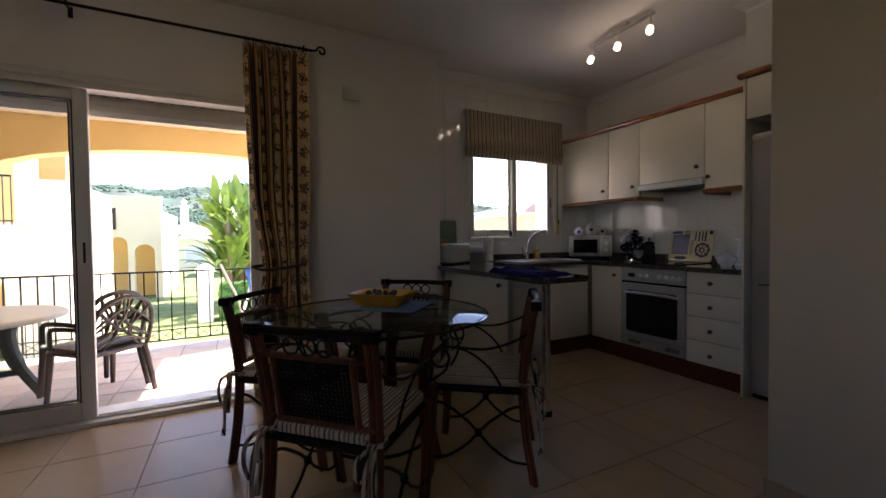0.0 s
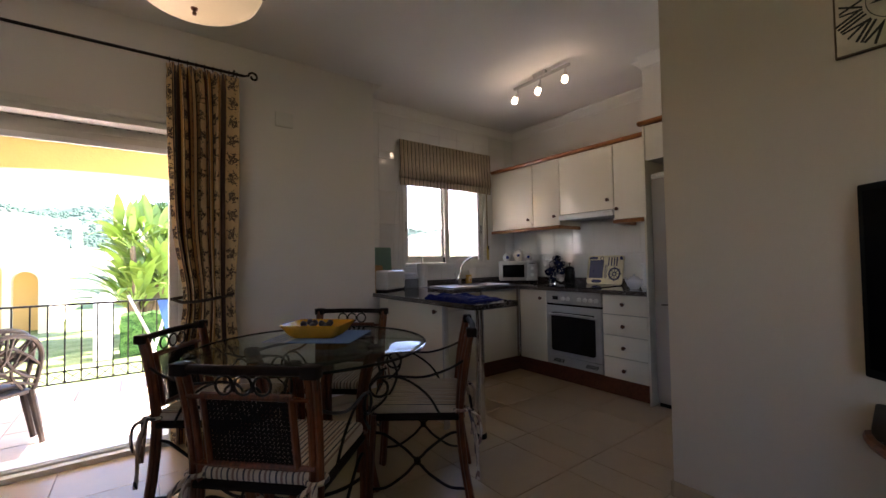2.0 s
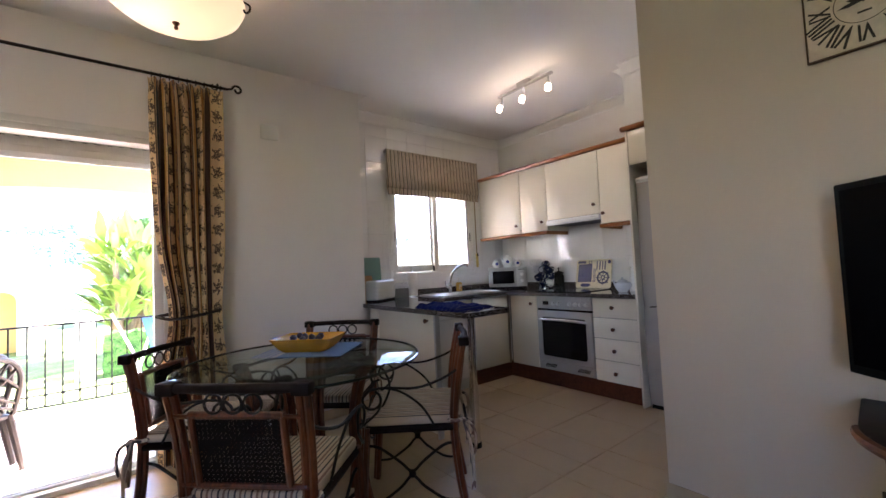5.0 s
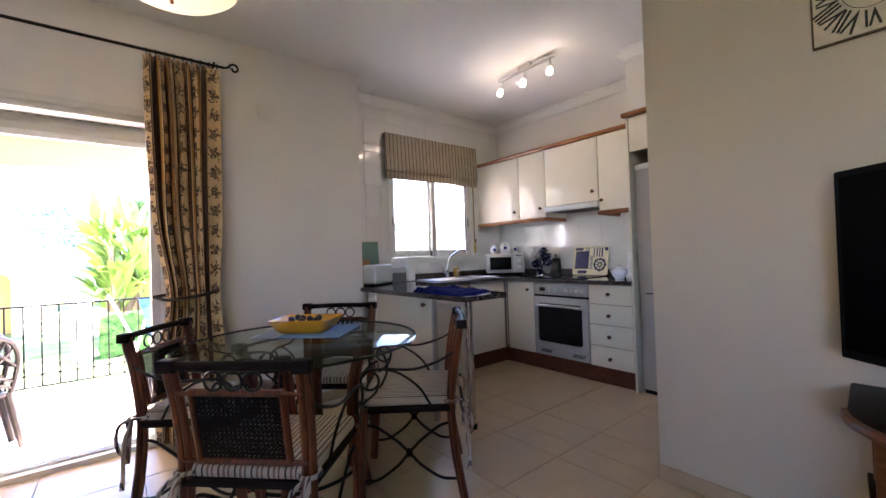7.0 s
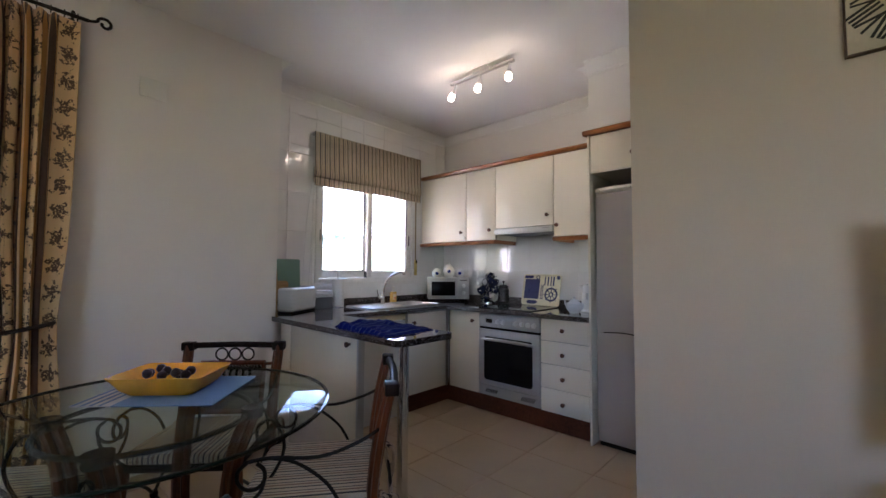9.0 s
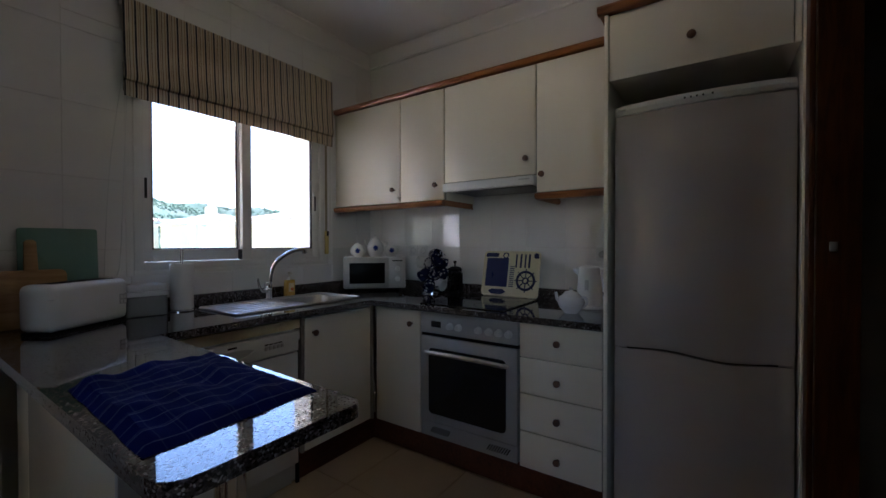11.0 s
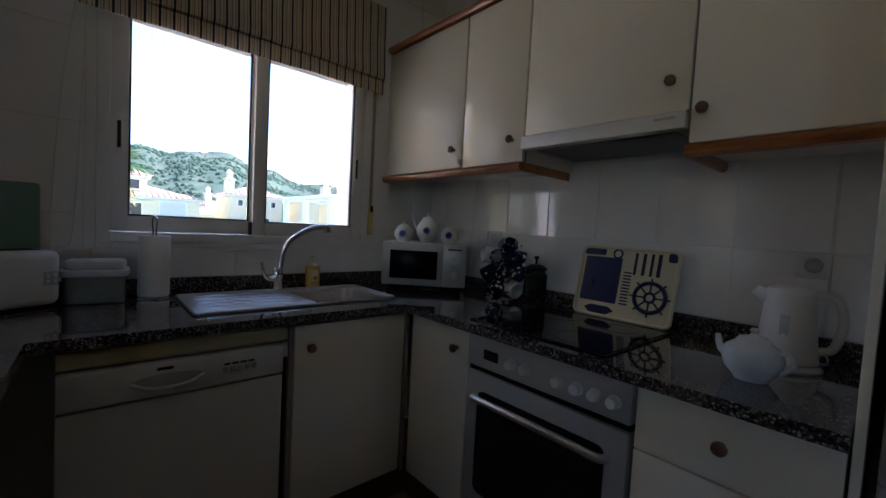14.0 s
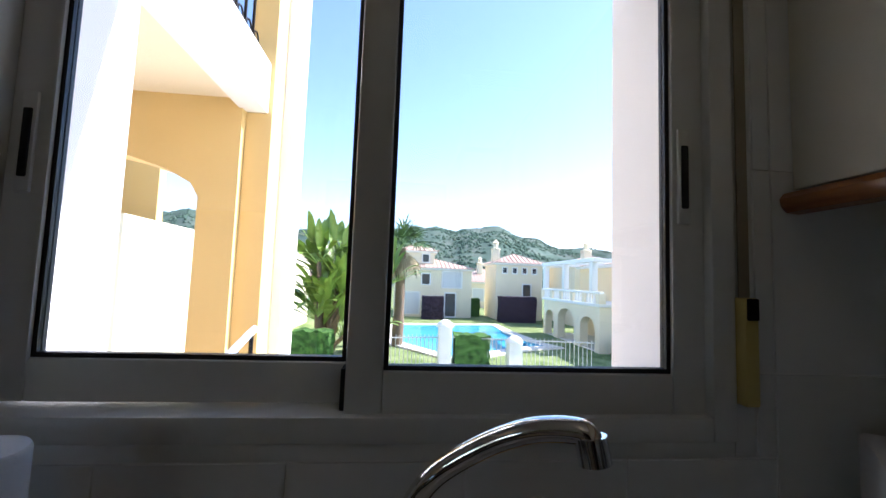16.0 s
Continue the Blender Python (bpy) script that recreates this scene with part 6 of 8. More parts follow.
for k in range(4):
    w = radians(45 + 90 * k + 10)
    c, s = math.cos(w), math.sin(w)
    P = lambda r, z: (TCX + r * c, TCY + r * s, z)
    lg = part("leg", bundle(smooth_line([P(0.30, 0.0), P(0.27, 0.15), P(0.24, 0.38), P(0.26, 0.58), P(0.31, 0.722)], 5), 0.017, 0.016), CANE, table)
    part("leg_cap", lathe([(0, 0.700), (0.035, 0.700), (0.037, 0.734), (0.02, 0.738), (0, 0.738)], 14, P(0.31, 0.0)), WRAP, lg)
    part("scroll", tube(smooth_line([P(0.26, 0.40), P(0.36, 0.46), P(0.42, 0.58), P(0.38, 0.68), P(0.33, 0.66), P(0.335, 0.61), P(0.37, 0.62)], 5), 0.006, 8), IRON, lg, "black iron scroll")
part("lower_ring", tube(ring((TCX, TCY, 0.13), 0.275, 40), 0.0085, 8, True), IRON, table)
part("upper_ring", tube(ring((TCX, TCY, 0.715), 0.30, 40), 0.0085, 8, True), IRON, table)

MATM = stripes("placemat_weave", 0.03, [(0, (0.10, 0.22, 0.52)), (0.5, (0.16, 0.30, 0.60))], "X")
PMX = Matrix.Translation((1.025, 2.495, 0.7505)) @ Matrix.Rotation(radians(-44), 4, "Z")
pm = thing("placemat", (1.025, 2.495, 0.75), "blue and white woven placemat on the glass", "placemat")
part("cloth", moved(slab(rounded([(-0.10, -0.19), (0.237, -0.19), (0.237, 0.19), (-0.10, 0.19)], {1: 0.006, 2: 0.006}, 2), 0, 0.0035), PMX), mat("blue_cloth", (0.13, 0.24, 0.50), 0.85, vary=0.1, fine=300, bump=0.4), pm)
part("border", moved(box(-0.237, -0.10, -0.19, 0.19, 0, 0.0035), PMX), mat("white_blue_cloth", (0.45, 0.50, 0.60), 0.85, vary=0.1, fine=300, bump=0.4), pm)
part("stripe", merged(*[moved(box(-0.232 + k * 0.03, -0.222 + k * 0.03, -0.188, 0.188, 0.0035, 0.0042), PMX) for k in range(4)]), mat("mat_stripe", (0.12, 0.22, 0.48), 0.85), pm)

dish = thing("fruit_dish", (1.02, 2.50, 0.754), "orange-yellow glazed rectangular dish with dark fruit", "dish")
DM = Matrix.Translation((1.02, 2.505, 0.7545)) @ Matrix.Rotation(radians(-44), 4, "Z")
DISHM = mat("amber_glaze", (0.74, 0.36, 0.025), 0.22, vary=0.12, scale=12)
rings_ = []
for hx, hy, z, r in ((0.115, 0.085, 0.0, 0.03), (0.14, 0.105, 0.02, 0.035), (0.165, 0.125, 0.062, 0.03), (0.172, 0.132, 0.072, 0.03), (0.166, 0.126, 0.073, 0.03), (0.135, 0.100, 0.028, 0.03), (0.11, 0.08, 0.012, 0.03)):
    rings_.append([(x, y, z) for x, y in rounded([(-hx, -hy), (hx, -hy), (hx, hy), (-hx, hy)], {0: r, 1: r, 2: r, 3: r})])
n = len(rings_[0])
faces = [(i * n + k, i * n + (k + 1) % n, (i + 1) * n + (k + 1) % n, (i + 1) * n + k) for i in range(len(rings_) - 1) for k in range(n)]
faces += [tuple(reversed(range(n))), tuple((len(rings_) - 1) * n + k for k in range(n))]
part("bowl", moved(raw([v for r in rings_ for v in r], faces), DM), DISHM, dish)
FIG = mat("dark_fruit", (0.018, 0.012, 0.016), 0.4, vary=0.3, scale=30)
rf = random.Random(5)
for k in range(9):
    px, py = -0.075 + 0.05 * (k % 4) + rf.uniform(-0.01, 0.01), -0.04 + 0.045 * (k // 4) + rf.uniform(-0.01, 0.01)
    part("fruit", moved(lathe([(0, -0.016), (0.012, -0.013), (0.018, -0.002), (0.014, 0.012), (0.005, 0.019), (0, 0.022)], 12), DM @ Matrix.Translation((px, py, 0.060 + rf.uniform(0, 0.012))) @ Matrix.Rotation(rf.uniform(0, 3), 4, "X")), FIG, dish)

# ---- television corner ----
TVD = Vector((0.626, 0.78, 0)).normalized()
tv = thing("television", (1.77, 0.08, 0.64), "large black flat television turned from the wall", "television")
TVM = Matrix(((-TVD.x, -TVD.y, 0, 2.10), (-TVD.y, TVD.x, 0, 0.505), (0, 0, 1, 0.762), (0, 0, 0, 1)))   # local x towards the room, y out of the screen
part("bezel", moved(box(0, 1.06, -0.035, 0.0, 0, 0.622, 0.006), TVM), mat("black_tv_frame", (0.004, 0.004, 0.004), 0.5, spec=0.04, bump=0.0), tv)
part("screen", moved(box(0.022, 1.038, -0.001, 0.0025, 0.030, 0.600), TVM), mat("screen_black", (0.003, 0.003, 0.0035), 0.16, spec=0.05, bump=0.0), tv, "black switched off screen")
part("back", moved(box(0.12, 0.94, -0.075, -0.035, 0.06, 0.50, 0.02), TVM), DARK, tv)
part("neck", moved(box(0.48, 0.58, -0.06, -0.02, -0.105, 0.02, 0.01), TVM), DARK, tv)
part("foot", moved(slab([(0.28, -0.16), (0.78, -0.16), (0.83, 0.10), (0.23, 0.10)], -0.118, -0.105, 0.004), TVM), BLACK, tv)

STW = wood("mahogany_veneer", (0.009, 0.003, 0.0015), (0.026, 0.009, 0.004), 0.4, 8, "y", 0.05)
STL = wood("cherry_edge", (0.08, 0.025, 0.008), (0.17, 0.060, 0.018), 0.35, 8, "y", 0.05)
for wm in (STW, STL):
    wm.node_tree.nodes["Principled BSDF"].inputs["Specular IOR Level"].default_value = 0.08
stand = thing("tv_stand", (1.9, 0.0, 0), "brown mahogany corner television stand with open shelves", "tv stand")
SO = [(2.275, 0.505), (1.90, 0.475), (1.80, 0.42), (1.22, -0.30), (1.25, -0.40), (1.30, -0.46), (2.275, -0.46)]


def inset(pts, d):
    c = Vector((sum(p[0] for p in pts) / len(pts), sum(p[1] for p in pts) / len(pts)))
    return [tuple(Vector(p) + (c - Vector(p)).normalized() * d) for p in pts]


part("top", slab(rounded(SO, {1: 0.05, 2: 0.06}), 0.605, 0.640, 0.008), STW, stand)
part("top_edge", tube([(x, y, 0.6225) for x, y in rounded(SO, {1: 0.05, 2: 0.06})[1:14] + [(1.22, -0.30)]], 0.0165, 8), STL, stand, "lighter cherry edge")
for z in (0.035, 0.315):
    part("shelf", slab(rounded(inset(SO, 0.05), {1: 0.05, 2: 0.06}), z, z + 0.028, 0.005), STW, stand)
for x, y in ((1.87, 0.395), (2.20, 0.43), (1.36, -0.30)):
    part("post", box(x - 0.02, x + 0.02, y - 0.02, y + 0.02, 0.0, 0.604, 0.004), STL, stand)
part("back_panel", merged(box(2.22, 2.232, -0.40, 0.41, 0.064, 0.604), box(1.40, 2.20, -0.42, -0.408, 0.064, 0.604)), STW, stand)
rec = thing("video_recorder", (1.86, 0.12, 0.344), "slim silver player with a small display", "video player")
RM = Matrix.Translation((1.79, 0.24, 0.344)) @ Matrix.Rotation(math.atan2(-0.78, -0.626), 4, "Z")
part("body", moved(box(0, 0.36, 0.0, 0.22, 0.008, 0.075, 0.004), RM), SILVER, rec)
part("display", moved(box(0.03, 0.20, -0.002, 0.001, 0.024, 0.058), RM), mat("display_blue_grey", (0.16, 0.21, 0.25), 0.2), rec)
for k in range(4):
    part("button", moved(box(0.23 + k * 0.028, 0.25 + k * 0.028, -0.004, 0.001, 0.032, 0.048, 0.002), RM), WHITE, rec)
single("orange_box", box(2.03, 2.10, 0.33, 0.385, 0.344, 0.50, 0.004), mat("orange_card", (0.62, 0.17, 0.03), 0.5), (2.06, 0.36, 0.344), "small orange box on the stand's shelf", "box")

# ---- wall clock ----
clock = thing("wall_clock", (XB - 0.01, 0.405, 1.88), "square worn cream wall clock with black Roman numerals", "clock")
CK = mat("aged_clock_face", (0.60, 0.52, 0.38), 0.6, vary=0.28, scale=9, fine=40, bump=0.1)
part("board", box(XB - 0.022, XB - 0.002, 0.248, 0.562, 1.884, 2.212, 0.004), CK, clock)
part("edge", merged(box(XB - 0.024, XB - 0.001, 0.243, 0.248, 1.879, 2.217, 0.002), box(XB - 0.024, XB - 0.001, 0.562, 0.567, 1.879, 2.217, 0.002), box(XB - 0.024, XB - 0.001, 0.248, 0.562, 1.879, 1.884, 0.002), box(XB - 0.024, XB - 0.001, 0.248, 0.562, 2.212, 2.217, 0.002)), mat("rusty_edge", (0.12, 0.075, 0.045), 0.7, vary=0.3, scale=30), clock)
INKM = mat("faded_black_print", (0.025, 0.022, 0.020), 0.7, vary=0.3, scale=50)
CKM = Matrix(((0, 0, -1, XB - 0.0222), (-1, 0, 0, 0.405), (0, 1, 0, 2.048), (0, 0, 0, 1)))   # local x right, y up, z out of the face
for h, num in enumerate(("XII", "I", "II", "III", "IIII", "V", "VI", "VII", "VIII", "IX", "X", "XI")):
    cu = bpy.data.curves.new("numeral", "FONT")
    cu.body, cu.size, cu.align_x, cu.align_y, cu.extrude = num, 0.092, "CENTER", "CENTER", 0.0004
    ob = new("numeral", cu)
    w = -math.radians(30 * h)
    cu.offset = 0.0022
    r_out = min(0.147 / max(abs(math.cos(w)), abs(math.sin(w))), 0.164)
    dep = bpy.context.evaluated_depsgraph_get()
    me = bpy.data.meshes.new_from_object(ob.evaluated_get(dep))
    xs, ys = [v.co.x for v in me.vertices], [v.co.y for v in me.vertices]
    wide = min(0.070, 0.019 * len(num) + 0.004)
    fit_in = Matrix.Translation((0, (0.086 + r_out) / 2, 0)) @ Matrix.Diagonal((wide / (max(xs) - min(xs)), (r_out - 0.086) / (max(ys) - min(ys)), 1, 1)) @ Matrix.Translation((-(max(xs) + min(xs)) / 2, -(max(ys) + min(ys)) / 2, 0))
    me.transform(Matrix.Translation((-XB + 0.01, -0.405, -1.88)) @ CKM @ Matrix.Rotation(w, 4, "Z") @ fit_in)
    bpy.data.objects.remove(ob)
    me.materials.clear()
    me.materials.append(INKM)
    no = new("numeral", me)
    no.parent = clock
part("dial_ring", moved(tube(ring((0, 0, 0.0005), 0.078, 40), 0.0012, 5, True), CKM), INKM, clock)
for ang, ln, wd in ((262, 0.070, 0.007), (-74, 0.045, 0.009)):
    part("pointer", moved(slab([(-wd * 0.5, -0.015), (wd * 0.5, -0.015), (wd, ln * 0.55), (0, ln), (-wd, ln * 0.55)], 0.003, 0.0045), CKM @ Matrix.Rotation(-radians(ang), 4, "Z")), INKM, clock)
for x0, x1, y0 in ((-0.026, 0.026, 0.036), (-0.018, 0.018, -0.046)):
    part("print", moved(box(x0, x1, y0, y0 + 0.007, 0.0004, 0.001), CKM), INKM, clock)
part("boss", moved(lathe([(0, 0), (0.008, 0), (0.008, 0.006), (0, 0.007)], 14), CKM), INKM, clock)

# ---- terrace ----
GZ = -1.6      # garden level


def arch_wall(a0, a1, z0, z1, arches, d0, d1, along="x"):
    """A wall with arched openings cut from its foot: arches of (centre, half width, spring, rise)."""
    out = [(a0, z0)]
    for c, hw, sp, rise in arches:
        out += [(c - hw, z0), (c - hw, sp)] + [(c - hw * math.cos(math.pi * k / 14), sp + rise * math.sin(math.pi * k / 14)) for k in range(1, 14)] + [(c + hw, sp), (c + hw, z0)]
    out += [(a1, z0), (a1, z1), (a0, z1)]
    n = len(out)
    P = (lambda a, z, d: (a, d, z)) if along == "x" else (lambda a, z, d: (d, a, z))
    verts = [P(a, z, d0) for a, z in out] + [P(a, z, d1) for a, z in out]
    faces = [tuple(range(n)), tuple(reversed(range(n, 2 * n)))] + [(i, (i + 1) % n, n + (i + 1) % n, n + i) for i in range(n)]
    bm = raw(verts, faces)
    bmesh.ops.recalc_face_normals(bm, faces=bm.faces[:])
    bmesh.ops.triangulate(bm, faces=bm.faces[:])
    return bm


TX0, TX1, TY1 = -3.9, 2.0, 5.95
TZ = -0.08     # terrace floor, a low step down
TGROUT = mat("terrace_grout", (0.42, 0.33, 0.26), 0.9, vary=0.1)
terrace = setting("terrace_floor", box(TX0, TX1, YDO - 0.001, TY1, -0.30, TZ - 0.008), TGROUT, "terrace floor of pale terracotta tiles", "terrace floor")
setting("terrace_ceiling", slab([(TX0, YDO + 0.002), (XC - 0.202, YDO + 0.002), (XC - 0.202, YO + 0.002), (TX1 - 0.02, YO + 0.002), (TX1 - 0.02, TY1 + 0.12), (TX0, TY1 + 0.12)], 2.40, 2.56), PALEY, "cream yellow terrace ceiling under the upper balcony", "ceiling")
setting("wall_terrace_arch", arch_wall(TX0, TX1, -0.30, 2.40, [(-0.05, 1.83, 1.78, 0.36)], 5.74, TY1), YELLOW, "yellow stucco terrace wall with a wide arch", "wall")
setting("wall_terrace_west", box(TX0 - 0.2, TX0, YDO, TY1, -0.3, 2.40), YELLOW, "yellow stucco wall at the terrace's far end", "wall")
setting("wall_outer_corner", box(2.002, 2.155, 5.802, 6.02, GZ, 5.5), YELLOW, "yellow stucco corner pilaster", "pilaster")
setting("wall_corner_trim", box(2.002, 2.225, 6.022, 6.32, GZ, 5.5), STUCCO, "white stucco corner of the facade", "pilaster")
setting("wall_upper_fascia", merged(box(TX1 - 0.02, TX1 + 0.13, YO, 5.80, 2.34, 2.66), box(TX0, TX1 - 0.02, TY1, TY1 + 0.13, 2.30, 2.66)), STUCCO, "white stucco edge of the upper balcony", "balcony edge")
setting("wall_upper_storey", box(XL, TX1 - 0.3, YO - 0.1, YO + 0.1, 2.66, 5.5), YELLOW, "yellow stucco wall of the upper storey", "wall")
setting("wall_foundation", box(XL - 0.2, XR + 0.2, YDO + 0.02, YO, GZ, -0.10), YELLOW, "yellow stucco base wall below the terrace", "wall")
upr = thing("balcony_railing", (TX1 + 0.05, 5.2, 2.66), "black iron railing on the upper balcony", "railing")
for z in (2.74, 3.55):
    part("rail", box(TX1 + 0.03, TX1 + 0.06, YO + 0.1, TY1, z, z + 0.03), IRON, upr)
for k in range(14):
    part("bar", box(TX1 + 0.038, TX1 + 0.052, YO + 0.15 + k * 0.125, YO + 0.164 + k * 0.125, 2.66, 3.55), IRON, upr)
    part("scroll", tube(ring((TX1 + 0.045, YO + 0.215 + k * 0.125, 2.80), 0.035, 12, "x"), 0.006, 5, True), IRON, upr)
hr = thing("stair_handrail", (2.2, 5.3, GZ), "pale metal stair handrail outside the terrace", "handrail")
HRM = mat("pale_blue_paint", (0.55, 0.66, 0.80), 0.4)
part("rail", tube([(2.20, 5.62, 1.03), (2.20, 4.75, 0.80)], 0.02, 8), HRM, hr)
for y, z in ((5.58, 1.02), (5.38, 0.97)):
    part("post", tube([(2.20, y, GZ), (2.20, y, z)], 0.012, 8), DARK, hr)

RYT = 5.70
rl = thing("terrace_railing", (-0.4, RYT, 0), "black iron terrace railing with crossed lower band", "railing")
part("top_rail", box(-1.87, 1.77, RYT - 0.016, RYT + 0.016, 0.782, 0.800, 0.003), IRON, rl)
part("bottom_rail", box(-1.87, 1.77, RYT - 0.010, RYT + 0.010, 0.020, 0.034, 0.002), IRON, rl)
part("middle_rail", box(-1.87, 1.77, RYT - 0.008, RYT + 0.008, 0.135, 0.147, 0.002), IRON, rl)
x = -1.85
while x < 1.70:
    part("bar", box(x - 0.006, x + 0.006, RYT - 0.006, RYT + 0.006, TZ if abs((x + 1.85) % 1.23) < 0.06 else 0.03, 0.785), IRON, rl)
    for s in (1, -1):
        part("cross", tube([(x, RYT, 0.034 if s > 0 else 0.138), (x + 0.123, RYT, 0.138 if s > 0 else 0.034)], 0.0035, 5), IRON, rl)
    x += 0.123

# terrace furniture
RESIN = mat("brown_grey_resin", (0.055, 0.041, 0.033), 0.5, vary=0.12, scale=20)
RESINT = mat("cream_resin", (0.66, 0.60, 0.48), 0.5, vary=0.06, scale=8)
GREEN = mat("dark_green_resin", (0.020, 0.035, 0.035), 0.45, vary=0.1)


def garden_chair():
    """A resin garden armchair that faces +y, with a rounded lattice back."""
    c = thing("garden_chair", (0, 0, 0), "brown resin garden armchair with a lattice back", "garden chair", "terrace chairs")
    B = lambda u, z: (u, -0.02 - 0.22 * (z - 0.42), z)
    hoop = [B(-0.235, 0.42), B(-0.25, 0.58), B(-0.235, 0.72), B(-0.17, 0.82), B(-0.08, 0.862), B(0, 0.872), B(0.08, 0.862), B(0.17, 0.82), B(0.235, 0.72), B(0.25, 0.58), B(0.235, 0.42)]
    part("back_hoop", tube(smooth_line(hoop, 4), 0.019, 8), RESIN, c)
    for k, pts in enumerate(([B(-0.20, 0.77), B(-0.10, 0.66), B(0, 0.60), B(0.10, 0.66), B(0.20, 0.77)], [B(-0.24, 0.62), B(-0.12, 0.72), B(0, 0.78), B(0.12, 0.72), B(0.24, 0.62)], [B(-0.24, 0.50), B(-0.10, 0.58), B(0.0, 0.70), B(0.02, 0.86)], [B(0.24, 0.50), B(0.10, 0.58), B(0.0, 0.70), B(-0.02, 0.86)], [B(-0.23, 0.46), B(0, 0.53), B(0.23, 0.46)], [B(-0.15, 0.44), B(-0.05, 0.60), B(-0.14, 0.83)], [B(0.15, 0.44), B(0.05, 0.60), B(0.14, 0.83)])):
        part("lattice_bar", tube(smooth_line(pts, 5), 0.011, 6), RESIN, c)
    part("seat", slab(rounded([(-0.24, -0.02), (0.24, -0.02), (0.25, 0.45), (-0.25, 0.45)], {0: 0.05, 1: 0.05, 2: 0.06, 3: 0.06}), 0.395, 0.425, 0.008), RESIN, c)
    for s in (-1, 1):
        part("arm", tube(smooth_line([B(s * 0.25, 0.62), (s * 0.275, 0.10, 0.635), (s * 0.28, 0.28, 0.63), (s * 0.265, 0.40, 0.60), (s * 0.25, 0.43, 0.45)], 4), 0.019, 8), RESIN, c)
        part("front_leg", tube([(s * 0.245, 0.43, 0.42), (s * 0.265, 0.47, 0)], [0.028, 0.020], 8), RESIN, c)
        part("back_leg", tube([(s * 0.225, 0.0, 0.42), (s * 0.25, -0.09, 0)], [0.028, 0.020], 8), RESIN, c)
    return c


gc = garden_chair()
GCM = Matrix.Rotation(radians(46), 4, "Z") @ Matrix.Diagonal((0.88, 0.90, 0.90, 1))
copy_thing(gc, Matrix.Translation((-0.60, 4.27, TZ + 0.035)) @ GCM)
gc.matrix_world = Matrix.Translation((-0.545, 4.215, TZ)) @ GCM
gt = thing("garden_table", (-1.50, 4.40, TZ), "round cream resin garden table with dark legs", "garden table")
part("tabletop", lathe([(0, 0.690), (0.58, 0.690), (0.60, 0.70), (0.60, 0.722), (0.585, 0.732), (0.54, 0.728), (0, 0.728)], 48, (-1.50, 4.38, TZ - 0.05)), RESINT, gt)
for k in range(4):
    w = radians(25 + 90 * k)
    c, s = math.cos(w), math.sin(w)
    part("leg", tube(smooth_line([(-1.5 + 0.30 * c, 4.38 + 0.30 * s, 0.555), (-1.5 + 0.26 * c, 4.38 + 0.26 * s, 0.45), (-1.5 + 0.30 * c, 4.38 + 0.30 * s, 0.22), (-1.5 + 0.45 * c, 4.38 + 0.45 * s, TZ)], 4), [0.055] * 4 + [0.05] * 5 + [0.038] * 4, 8), GREEN, gt)
    part("brace", tube([(-1.5, 4.38, 0.16), (-1.5 + 0.33 * c, 4.38 + 0.33 * s, 0.14)], 0.025, 8), GREEN, gt)
lou = thing("folding_lounger", (0.50, 4.85, TZ), "folded white and blue sun lounger on the terrace", "sun lounger")
LM = mat("blue_canvas", (0.05, 0.16, 0.50), 0.8, vary=0.1)
for dx in (0.0, 0.36):
    part("frame", tube([(0.42 + dx, 5.05, TZ), (0.30 + dx, 5.35, 0.45), (0.12 + dx, 5.50, 0.86)], 0.014, 8), WHITE, lou)
    part("leg", tube([(0.20 + dx, 4.95, TZ), (0.42 + dx, 5.40, 0.62)], 0.014, 8), WHITE, lou)
part("canvas", raw([(0.44, 5.30, 0.45), (0.80, 5.30, 0.45), (0.62, 5.42, 0.80), (0.36, 5.42, 0.80), (0.44, 5.312, 0.45), (0.80, 5.312, 0.45), (0.62, 5.432, 0.80), (0.36, 5.432, 0.80)], [(0, 1, 2, 3), (7, 6, 5, 4), (0, 4, 5, 1), (1, 5, 6, 2), (2, 6, 7, 3), (3, 7, 4, 0)]), LM, lou)

# ---- garden and distance ----


def land(name, c1, c2, c3, s1, s2, rough=0.9):
    """Ground or scrub in three shades at two scales."""
    m = bpy.data.materials.new(name)
    m.use_nodes = True
    t = m.node_tree
    b = t.nodes["Principled BSDF"]
    co, n1, n2 = t.nodes.new("ShaderNodeTexCoord"), t.nodes.new("ShaderNodeTexNoise"), t.nodes.new("ShaderNodeTexVoronoi")
    n1.inputs["Scale"].default_value, n1.inputs["Detail"].default_value, n2.inputs["Scale"].default_value = s1, 6, s2
    for n in (n1, n2):
        t.links.new(co.outputs["Object"], n.inputs["Vector"])
    ad = t.nodes.new("ShaderNodeMath")
    ad.operation = "MULTIPLY_ADD"
    ad.inputs[1].default_value = 0.35
    t.links.new(n2.outputs["Distance"], ad.inputs[0])
    t.links.new(n1.outputs[0], ad.inputs[2])
    rp = t.nodes.new("ShaderNodeValToRGB")
    e = rp.color_ramp.elements
    e[0].position, e[0].color, e[1].position, e[1].color = 0.48, (*c1, 1), 0.82, (*c3, 1)
    e.new(0.63).color = (*c2, 1)
    t.links.new(ad.outputs[0], rp.inputs[0])
    t.links.new(rp.outputs[0], b.inputs["Base Color"])
    b.inputs["Roughness"].default_value = rough
    b.inputs["Specular IOR Level"].default_value = 0.08
    return m


